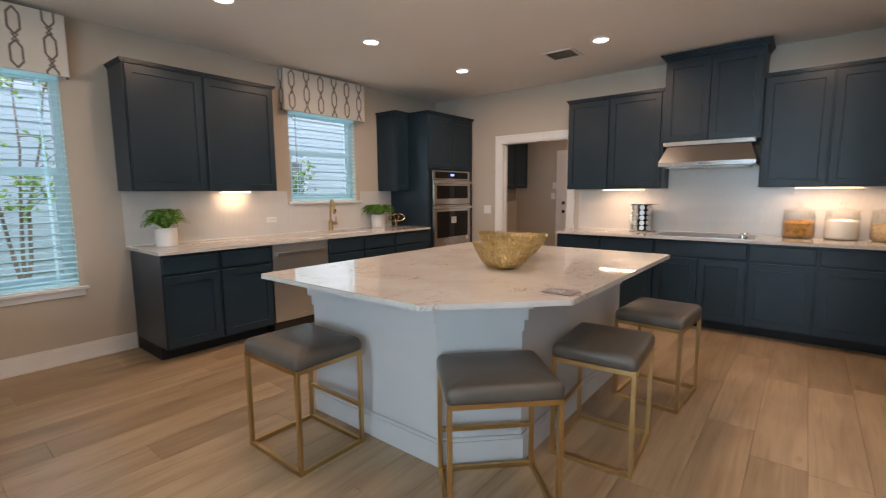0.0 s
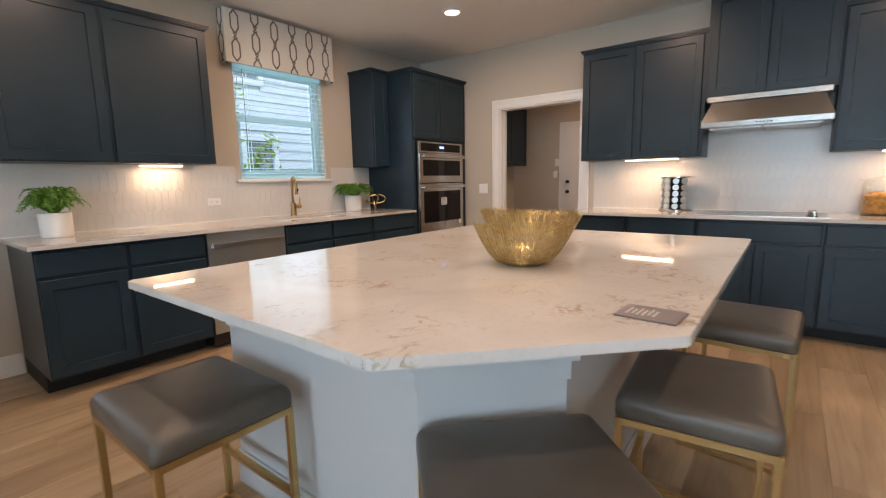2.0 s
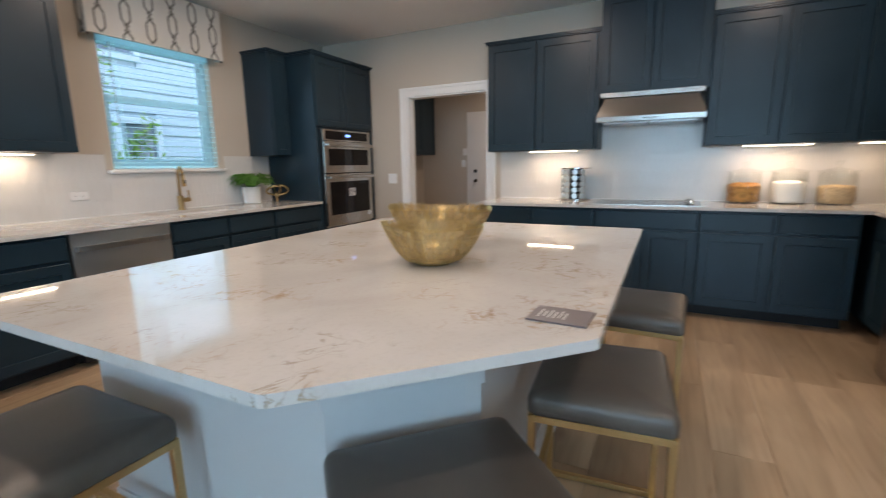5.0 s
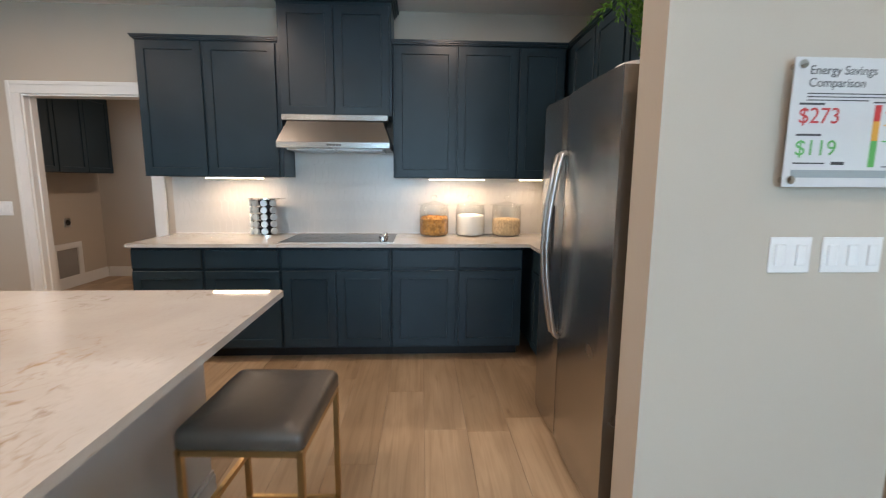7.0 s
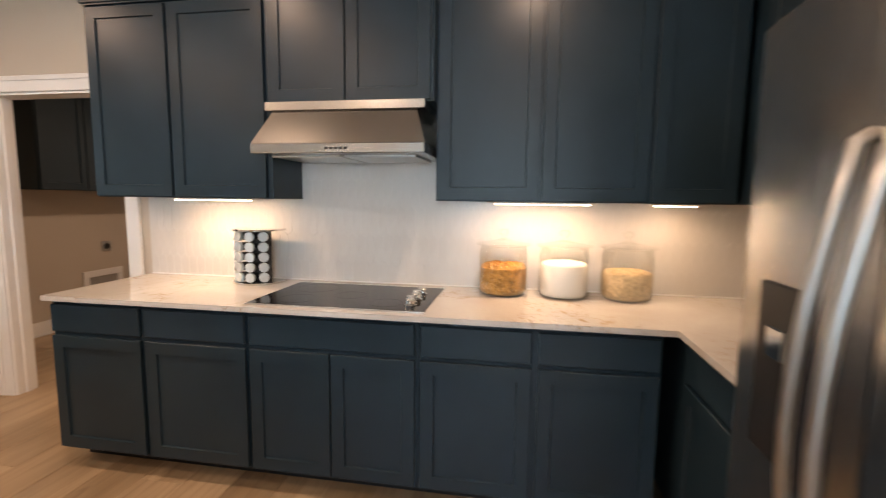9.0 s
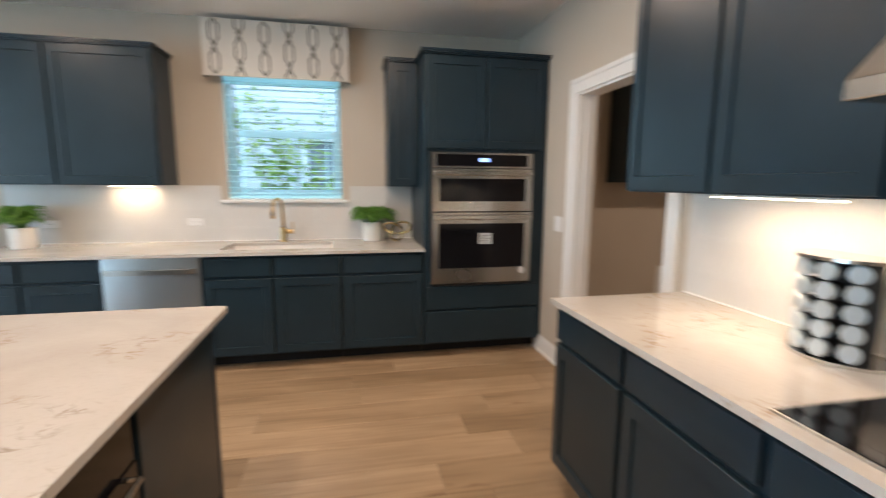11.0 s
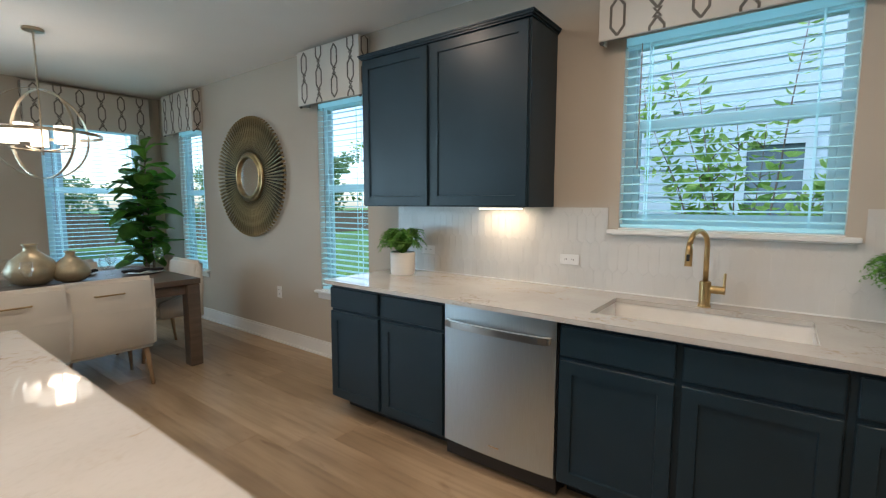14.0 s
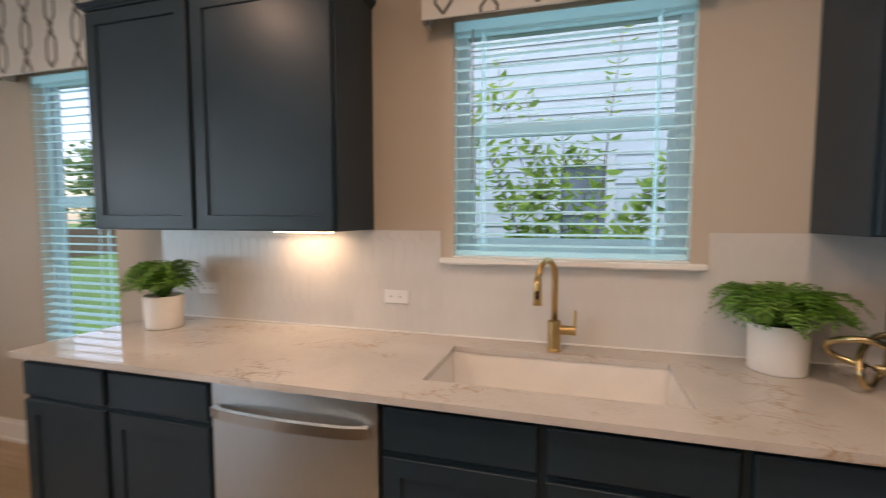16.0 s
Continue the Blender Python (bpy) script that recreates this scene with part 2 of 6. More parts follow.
CHAIN = surf("charcoal_woven_trim", (0.165, 0.150, 0.135), 0.15, 0.85, fine=400, relief=0.3)
# white slats: the cool daylight on them is mixed into both colours
BLIND = surf("daylight_tinted_white_slat", (0.78, 0.90, 0.92), 0.03, 0.45, fine=40, coarse=4, relief=0.05)
_t = BLIND.node_tree
_tr, _ms = _t.nodes.new("ShaderNodeBsdfTranslucent"), _t.nodes.new("ShaderNodeMixShader")
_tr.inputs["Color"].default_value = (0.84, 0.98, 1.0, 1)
_ms.inputs[0].default_value = 0.85
_t.links.new(_t.nodes["Principled BSDF"].outputs[0], _ms.inputs[1])
_t.links.new(_tr.outputs[0], _ms.inputs[2])
_t.links.new(_ms.outputs[0], _t.nodes["Material Output"].inputs["Surface"])
WAND = surf("smoky_wand_plastic", (0.30, 0.28, 0.26), 0.05, 0.3, relief=0.0)
# white vinyl, its backlit cyan painted in; translucency brightens the room side
VINYL = surf("daylight_tinted_white_vinyl", (0.80, 0.90, 0.92), 0.02, 0.4, fine=40, relief=0.03)
_t = VINYL.node_tree
_tr, _ms = _t.nodes.new("ShaderNodeBsdfTranslucent"), _t.nodes.new("ShaderNodeMixShader")
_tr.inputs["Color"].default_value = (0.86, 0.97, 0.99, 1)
_ms.inputs[0].default_value = 0.5
_t.links.new(_t.nodes["Principled BSDF"].outputs[0], _ms.inputs[1])
_t.links.new(_tr.outputs[0], _ms.inputs[2])
_t.links.new(_ms.outputs[0], _t.nodes["Material Output"].inputs["Surface"])
CERAMIC = surf("matt_white_ceramic", (0.78, 0.77, 0.75), 0.03, 0.55, fine=80, coarse=8, relief=0.12)
SOIL = surf("dark_soil", (0.03, 0.022, 0.015), 0.4, 0.95, fine=90, relief=0.8, dist=0.006)
PLASTIC = surf("white_plate_plastic", (0.78, 0.78, 0.78), 0.02, 0.3, relief=0.0)
FERN = leafy("fern_green", (0.075, 0.215, 0.026), (0.20, 0.44, 0.07))
FIG = leafy("fiddle_leaf_green", (0.018, 0.062, 0.014), (0.050, 0.125, 0.030), 0.3)
SHRUB = leafy("garden_leaf_green", (0.24, 0.44, 0.08), (0.46, 0.66, 0.17))
BARK = surf("brown_bark", (0.24, 0.19, 0.15), 0.3, 0.9, fine=40, relief=0.8, dist=0.006)
TABLE = surf("grey_brown_stained_wood", (0.115, 0.082, 0.060), 0.25, 0.42, fine=30, coarse=4, relief=0.25, stretch=(6, 0.6, 6))
LEGWOOD = surf("warm_beech_leg", (0.34, 0.22, 0.12), 0.15, 0.45, fine=60, stretch=(6, 6, 1))
VASE = surf("antique_gold_glass_vase", (0.43, 0.36, 0.24), 0.14, 0.36, 0.45, fine=50, coarse=10, relief=0.15)
CHINA = surf("white_china", (0.80, 0.79, 0.77), 0.02, 0.12, relief=0.0)
NAPKIN = surf("black_napkin", (0.012, 0.012, 0.014), 0.2, 0.95, fine=400, relief=0.3)
SHADE = glow("opal_glass_shade", (1.0, 0.86, 0.66), 1.2)
BULB = glow("recessed_lamp_lens", (1.0, 0.84, 0.64), 7.0)
BAR = glow("under_cabinet_strip", (1.0, 0.80, 0.50), 8.0)
DISPLAY = glow("blue_clock_display", (0.10, 0.32, 1.0), 1.2)
SIDING = surf("pale_blue_grey_siding", (0.41, 0.53, 0.57), 0.04, 0.7, fine=60, relief=0.15)
ROOF = surf("grey_shingle", (0.16, 0.155, 0.15), 0.2, 0.9, fine=50, relief=0.6, dist=0.006)
FENCE = surf("weathered_cedar_fence", (0.36, 0.225, 0.150), 0.22, 0.85, fine=40, relief=0.3, stretch=(4, 4, 0.6))
GRASS = surf("lawn", (0.150, 0.290, 0.065), 0.3, 0.95, fine=60, coarse=0.6, relief=0.8, dist=0.02)
PAPER = surf("printed_card", (0.62, 0.63, 0.64), 0.04, 0.3, relief=0.0)
CARDTOP = surf("mauve_grey_card", (0.16, 0.14, 0.15), 0.10, 0.35, relief=0.0)
RED = surf("red_print", (0.55, 0.05, 0.05), 0.05, 0.4, relief=0.0)
GREEN = surf("green_print", (0.12, 0.42, 0.12), 0.05, 0.4, relief=0.0)
ORANGE = surf("orange_print", (0.70, 0.36, 0.06), 0.05, 0.4, relief=0.0)
INK = surf("grey_print", (0.06, 0.065, 0.07), 0.05, 0.5, relief=0.0)
SNACK = surf("brown_snack_pieces", (0.48, 0.24, 0.06), 0.5, 0.7, fine=70, coarse=30, relief=1.0, dist=0.01)
FLOUR = surf("white_flour", (0.80, 0.79, 0.76), 0.03, 0.95, fine=90, relief=0.3)
OATS = surf("beige_oats", (0.56, 0.42, 0.25), 0.25, 0.9, fine=130, coarse=60, relief=0.8, dist=0.006)
BOWLGLASS = surf("gold_lacquered_wire", (0.50, 0.37, 0.15), 0.25, 0.30, 0.9, fine=40, coarse=14, relief=0.2)
STAIR = surf("grey_stair_tread", (0.22, 0.18, 0.14), 0.15, 0.5, relief=0.2)


# ---------------------------------------------------------------- building helpers
def box(bm, x0, x1, y0, y1, z0, z1, bev=0.0):
    vs = [bm.verts.new((x, y, z)) for x in (x0, x1) for y in (y0, y1) for z in (z0, z1)]
    fs = [bm.faces.new([vs[i] for i in f]) for f in ((0, 1, 3, 2), (4, 6, 7, 5), (0, 4, 5, 1), (2, 3, 7, 6), (0, 2, 6, 4), (1, 5, 7, 3))]
    if bev:
        es = list({e for f in fs for e in f.edges})
        bmesh.ops.bevel(bm, geom=es, offset=bev, segments=1, affect="EDGES")
    return vs


def prism(bm, pts, z0, z1):
    lo = [bm.verts.new((x, y, z0)) for x, y in pts]
    hi = [bm.verts.new((x, y, z1)) for x, y in pts]
    bm.faces.new(lo[::-1])
    bm.faces.new(hi)
    n = len(pts)
    for i in range(n):
        bm.faces.new((lo[i], lo[(i + 1) % n], hi[(i + 1) % n], hi[i]))


def lathe(bm, profile, seg=32, center=(0, 0, 0)):
    """Turns (radius, height) pairs round the z axis."""
    cx, cy, cz = center
    rings = []
    for r, z in profile:
        if r < 1e-5:
            rings.append([bm.verts.new((cx, cy, cz + z))])
        else:
            rings.append([bm.verts.new((cx + r * math.cos(2 * math.pi * k / seg), cy + r * math.sin(2 * math.pi * k / seg), cz + z)) for k in range(seg)])
    for a, b in zip(rings, rings[1:]):
        for k in range(seg):
            q = [a[k % len(a)], a[(k + 1) % len(a)], b[(k + 1) % len(b)], b[k % len(b)]]
            q = list(dict.fromkeys(q))
            if len(q) > 2:
                bm.faces.new(q)


def tube(bm, pts, r, seg=10, closed=False, radii=None):
    """A round bar along a line of points."""
    pts = [Vector(p) for p in pts]
    n = len(pts)
    rings = []
    up = None
    for i, p in enumerate(pts):
        a = pts[(i - 1) % n] if (closed or i > 0) else p
        b = pts[(i + 1) % n] if (closed or i < n - 1) else p
        d = (b - a).normalized()
        if up is None:
            up = d.orthogonal().normalized()
        up = (up - d * up.dot(d)).normalized()
        side = d.cross(up)
        rr = radii[i] if radii else r
        rings.append([bm.verts.new(p + (up * math.cos(2 * math.pi * k / seg) + side * math.sin(2 * math.pi * k / seg)) * rr) for k in range(seg)])
    m = n if closed else n - 1
    for i in range(m):
        a, b = rings[i], rings[(i + 1) % n]
        for k in range(seg):
            bm.faces.new((a[k], a[(k + 1) % seg], b[(k + 1) % seg], b[k]))
    if not closed:
        bm.faces.new(rings[0][::-1])
        bm.faces.new(rings[-1])


def square_bar(bm, a, b, w):
    """A straight bar of square section."""
    a, b = Vector(a), Vector(b)
    d = (b - a).normalized()
    ref = Vector((0, 0, 1)) if abs(d.z) < 0.9 else Vector((1, 0, 0))
    s = d.cross(ref).normalized()
    u = s.cross(d)
    h = w / 2
    ring = lambda p: [bm.verts.new(p + s * i * h + u * j * h) for i, j in ((-1, -1), (1, -1), (1, 1), (-1, 1))]
    A, B = ring(a), ring(b)
    bm.faces.new(A[::-1])
    bm.faces.new(B)
    for k in range(4):
        bm.faces.new((A[k], A[(k + 1) % 4], B[(k + 1) % 4], B[k]))


def thing(name, label="", category="", group="", kind="", at=(0, 0, 0)):
    ob = new(name)
    ob.empty_display_size = 0.1
    ob.location = at
    return tagged(ob, label, category, group, kind)


def base_of(parent):
    loc = Vector((0, 0, 0))
    while parent is not None:
        if parent.type == "EMPTY":
            loc = loc + parent.location
        parent = parent.parent
    return loc


def finish(bm, xf=None, smooth=False):
    if xf:
        for v in bm.verts:
            v.co = xf(v.co)
    bmesh.ops.recalc_face_normals(bm, faces=bm.faces)
    if smooth:
        for f in bm.faces:
            f.smooth = True


def part(name, bm, mat, parent=None, label="", xf=None, smooth=False, kind=""):
    """One mesh object under a thing or a part; the bmesh is in world metres (or in the thing's own, where the thing stands at the origin)."""
    finish(bm, xf, smooth)
    me = bpy.data.meshes.new(name)
    bm.to_mesh(me)
    bm.free()
    me.materials.append(mat)
    ob = new(name, me)
    if parent is not None:
        ob.parent = parent
        ob.matrix_parent_inverse = Matrix.Translation(-parent.location) if parent.type == "EMPTY" else Matrix.Identity(4)
    if label:
        ob["label"] = label
    if kind:
        ob["kind"] = kind
    return ob


def structure(name, bm, mat, label, category="", smooth=False):
    ob = part(name, bm, mat, None, smooth=smooth)
    return tagged(ob, label, category or name.split("_")[0], kind="structure")


def sink_wall(co):
    return Vector((co.x, -co.y, co.z))


def cook_wall(co):
    return Vector((-co.y, -co.x, co.z))


def south_wall(co):
    return Vector((co.x, SOUTH + co.y, co.z))


def ring_frame(u0, u1, y0, y1, z0, z1, side, low, top, bev=0.0015):
    """A closed rectangular frame in one piece."""
    bm = bmesh.new()
    loop = lambda x0, x1, a, b, y: [bm.verts.new((x, y, z)) for x, z in ((x0, a), (x1, a), (x1, b), (x0, b))]
    o0, o1 = loop(u0, u1, z0, z1, y0), loop(u0, u1, z0, z1, y1)
    i0, i1 = loop(u0 + side, u1 - side, z0 + low, z1 - top, y0), loop(u0 + side, u1 - side, z0 + low, z1 - top, y1)
    for a, b in ((o0, o1), (o1, i1), (i1, i0), (i0, o0)):
        for k in range(4):
            bm.faces.new((a[k], a[(k + 1) % 4], b[(k + 1) % 4], b[k]))
    bmesh.ops.bevel(bm, geom=[e for e in bm.edges if e.calc_face_angle(0) > 0.5], offset=bev, segments=1, affect="EDGES")
    return bm


def B(*boxes, bev=0.0):
    bm = bmesh.new()
    for b in boxes:
        box(bm, *b, bev=bev)
    return bm


# ---------------------------------------------------------------- shell
def wall_boxes(bm, axis, a0, a1, u0, u1, z0, z1, holes):
    """A wall between a0 and a1 across, u0 to u1 along, with (u0, u1, z0, z1) openings through it."""
    us = sorted({u0, u1, *(h[0] for h in holes), *(h[1] for h in holes)})
    for s, e in zip(us, us[1:]):
        cuts = sorted((h[2], h[3]) for h in holes if h[0] <= s + 1e-6 and h[1] >= e - 1e-6)
        z = z0
        for c0, c1 in cuts + [(z1, z1)]:
            if c0 - z > 1e-4:
                if axis == "y":
                    box(bm, s, e, a0, a1, z, c0)
                else:
                    box(bm, a0, a1, s, e, z, c0)
            z = c1


WIN1 = (-2.535, -1.592, 1.262, 2.27)      # over the sink
WIN2 = (-5.09, -4.47, 0.63, 2.26)
WIN3 = (-7.75, -7.15, 0.62, 2.26)
WIN4 = (-1.19, -0.24, 0.64, 2.28)      # dining, in the west wall
LIV = [(-4.6, -3.2, 0.5, 2.3), (-6.9, -5.4, 0.5, 2.3)]
DOOR = (-2.14, -1.18, 0.0, 2.02)
LX, LY = 2.50, 0.0                      # laundry's far corner

bm = bmesh.new()
wall_boxes(bm, "y", 0.0, 0.14, WEST - 0.14, 2.64, 0, CEIL, [WIN1, WIN2, WIN3])
structure("wall_north", bm, WALL, "greige painted plaster wall with three windows", "wall")
bm = bmesh.new()
wall_boxes(bm, "x", WEST - 0.14, WEST, -9.0, 0.0, 0, CEIL, [WIN4] + LIV)
structure("wall_west", bm, WALL, "greige painted plaster wall with windows", "wall")
bm = bmesh.new()
wall_boxes(bm, "x", 0.0, 0.12, SOUTH - 0.10, 0.0, 0, CEIL, [DOOR])
structure("wall_east", bm, WALL, "greige painted plaster wall with a doorway", "wall")
bm = B((-2.39, 0.0, SOUTH - 0.10, SOUTH, 0, CEIL))
structure("wall_south", bm, WALL, "greige plaster wall behind the fridge", "wall")
bm = B((WINGX, -2.39, SOUTH - 0.10, WINGY, 0, CEIL))
structure("wall_wing", bm, WALL, "greige wing wall beside the fridge", "wall")
bm = B((WEST - 0.14, 2.64, -9.14, -9.0, 0, CEIL))
structure("wall_back", bm, WALL, "plain greige wall closing the room", "wall")
bm = B((LX, LX + 0.14, -9.0, 0.0, 0, CEIL), (0.12, LX, -3.2, -3.06, 0, CEIL))
structure("wall_laundry", bm, WALL, "greige painted laundry room wall", "wall")
bm = B((WEST - 0.14, LX + 0.14, -9.14, 0.14, CEIL, CEIL + 0.12))
structure("ceiling", bm, CEILM, "off-white painted ceiling", "ceiling")


def skirting(bm, axis, at, out, u0, u1):
    """A tall white board with a stepped top and a small shoe mould."""
    for d, z0, z1 in ((0.014, FLOOR, FLOOR + 0.115), (0.009, FLOOR + 0.115, FLOOR + 0.135), (0.026, FLOOR, FLOOR + 0.018)):
        if axis == "y":
            a = sorted((at, at + out * d))
            box(bm, u0, u1, a[0], a[1], z0, z1)
        else:
            a = sorted((at, at + out * d))
            box(bm, a[0], a[1], u0, u1, z0, z1)


bm = bmesh.new()
skirting(bm, "y", -0.001, -1, WEST, -4.125)
skirting(bm, "x", WEST + 0.001, 1, -9.0, -0.03)
skirting(bm, "x", -0.001, -1, -1.083, -0.60)
skirting(bm, "x", WINGX - 0.001, -1, SOUTH - 0.126, WINGY + 0.0005)
skirting(bm, "y", WINGY + 0.001, 1, WINGX - 0.015, -2.39)
skirting(bm, "y", SOUTH - 0.101, -1, WINGX, 0)
skirting(bm, "x", LX - 0.001, -1, -0.83, -0.03)
skirting(bm, "y", -0.001, -1, 0.14, LX)
structure("baseboard", bm, TRIM, "white painted tall baseboard", "baseboard")

# door casing and jamb
bm = bmesh.new()
for y0, y1 in ((-1.18, -1.085), (-2.235, -2.14)):
    box(bm, -0.018, -0.001, y0, y1, 0, 2.02, 0.003)
    box(bm, -0.026, -0.018, y0 if y0 < -2 else y1 - 0.03, y0 + 0.03 if y0 < -2 else y1, 0, 2.115, 0.003)
box(bm, -0.018, -0.001, -2.235, -1.085, 2.02, 2.115, 0.003)
box(bm, -0.026, -0.018, -2.205, -1.115, 2.085, 2.115, 0.003)
for y0, y1 in ((-1.195, -1.181), (-2.139, -2.125)):
    box(bm, -0.004, 0.124, y0, y1, 0, 2.005)
    box(bm, 0.05, 0.085, y0 - 0.010, y1 + 0.010, 0, 2.005)
box(bm, -0.004, 0.124, -2.139, -1.181, 2.005, 2.019)
structure("door_1", bm, TRIM, "white painted doorway casing and jamb", "doorway")


# ---------------------------------------------------------------- windows
def window(name, axis, hole, label, sill=True, lights=1):
    """Window in a wall: vinyl frame with two sashes, meeting rail, panes and a sill."""
    u0, u1, z0, z1 = hole
    if axis == "y":
        xf = lambda c: Vector((c.x, c.y, c.z))            # y runs outwards
    else:
        xf = lambda c: Vector((WEST - c.y, c.x, c.z))
    w = thing(name, label, "window", kind="structure", at=xf(Vector(((u0 + u1) / 2, 0.08, z0))))
    f = 0.05
    zm = z0 + (z1 - z0) * 0.55
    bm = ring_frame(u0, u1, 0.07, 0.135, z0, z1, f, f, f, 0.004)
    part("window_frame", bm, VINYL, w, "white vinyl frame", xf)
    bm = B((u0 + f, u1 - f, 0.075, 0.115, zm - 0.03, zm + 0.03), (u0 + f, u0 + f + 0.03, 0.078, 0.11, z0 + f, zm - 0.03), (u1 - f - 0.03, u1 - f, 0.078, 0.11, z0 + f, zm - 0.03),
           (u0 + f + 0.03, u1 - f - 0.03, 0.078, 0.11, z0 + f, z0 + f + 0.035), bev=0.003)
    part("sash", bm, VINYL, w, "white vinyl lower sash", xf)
    for a, b in ((z0 + f + 0.035, zm - 0.03), (zm + 0.03, z1 - f)):
        p = part("pane", B((u0 + f + 0.001, u1 - f - 0.001, 0.092, 0.096, a, b)), PANE, w, "clear glass", xf)
        p.visible_shadow = False
    part("reveal", B((u0 - 0.0005, u0 + 0.006, 0.001, 0.07, z0, z1), (u1 - 0.006, u1 + 0.0005, 0.001, 0.07, z0, z1), (u0, u1, 0.001, 0.07, z1 - 0.006, z1 + 0.0005)), WALL, w, "beige painted reveal", xf)
    bm = B((u0 - 0.045, u1 + 0.045, -0.045, 0.0, z0 - 0.022, z0 + 0.0), (u0 + 0.002, u1 - 0.002, 0.0, 0.07, z0 - 0.001, z0 + 0.008), bev=0.003)
    box(bm, u0 - 0.025, u1 + 0.025, -0.016, -0.001, z0 - (0.075 if z0 < 1 else 0.03), z0 - 0.022, 0.003)
    part("window_sill", bm, TRIM, w, "white painted sill", xf)
    return w


def blind(axis, hole, label, tilt=7):
    u0, u1, z0, z1 = hole
    xf = (lambda c: Vector((c.x, c.y, c.z))) if axis == "y" else (lambda c: Vector((WEST - c.y, c.x, c.z)))
    b = thing("window_blind", label, "blind", group="white slatted window blinds", at=xf(Vector(((u0 + u1) / 2, 0.03, z0 + 0.01))))
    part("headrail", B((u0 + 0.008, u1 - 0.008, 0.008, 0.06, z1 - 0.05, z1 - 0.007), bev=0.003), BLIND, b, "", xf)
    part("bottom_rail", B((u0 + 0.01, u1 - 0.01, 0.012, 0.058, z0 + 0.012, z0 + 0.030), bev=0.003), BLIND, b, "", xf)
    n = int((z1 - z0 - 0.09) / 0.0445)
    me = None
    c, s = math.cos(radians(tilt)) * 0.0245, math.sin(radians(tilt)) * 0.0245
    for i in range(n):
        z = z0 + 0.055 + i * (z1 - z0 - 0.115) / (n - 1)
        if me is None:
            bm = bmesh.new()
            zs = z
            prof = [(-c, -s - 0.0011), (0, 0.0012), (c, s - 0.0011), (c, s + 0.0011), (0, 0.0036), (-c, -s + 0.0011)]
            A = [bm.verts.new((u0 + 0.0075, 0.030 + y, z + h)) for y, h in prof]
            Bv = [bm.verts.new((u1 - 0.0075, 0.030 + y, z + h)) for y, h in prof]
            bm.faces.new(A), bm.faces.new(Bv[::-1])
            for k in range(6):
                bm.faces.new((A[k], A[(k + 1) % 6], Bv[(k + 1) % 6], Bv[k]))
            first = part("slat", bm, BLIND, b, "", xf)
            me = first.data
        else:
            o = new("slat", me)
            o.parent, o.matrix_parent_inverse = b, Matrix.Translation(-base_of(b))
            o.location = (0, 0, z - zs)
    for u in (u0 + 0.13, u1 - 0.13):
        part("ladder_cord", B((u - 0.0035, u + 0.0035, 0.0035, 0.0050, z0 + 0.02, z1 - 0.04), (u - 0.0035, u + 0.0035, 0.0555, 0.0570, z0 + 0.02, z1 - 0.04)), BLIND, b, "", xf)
    bm = bmesh.new()
    tube(bm, [(u0 + 0.09, -0.004, z1 - 0.05), (u0 + 0.09, -0.006, z0 + (z1 - z0) * 0.32)], 0.0035, 8)
    part("tilt_wand", bm, WAND, b, "smoky grey tilt wand", xf)
    return b


window("window_1", "y", WIN1, "white vinyl window over the sink")
window("window_2", "y", WIN2, "tall narrow white vinyl window beside the cabinets")
window("window_3", "y", WIN3, "tall narrow white vinyl window in the dining corner")
window("window_4", "x", WIN4, "tall white vinyl window in the dining area")
blind("y", WIN1, "white two-inch slat blind lowered over the sink window")
blind("y", WIN2, "white two-inch slat blind in the tall window")
blind("y", WIN3, "white two-inch slat blind in the dining corner window")
blind("x", WIN4, "white two-inch slat blind in the dining window")
for i, h in enumerate(LIV):
    window("window_%d" % (5 + i), "x", h, "white vinyl living area window")


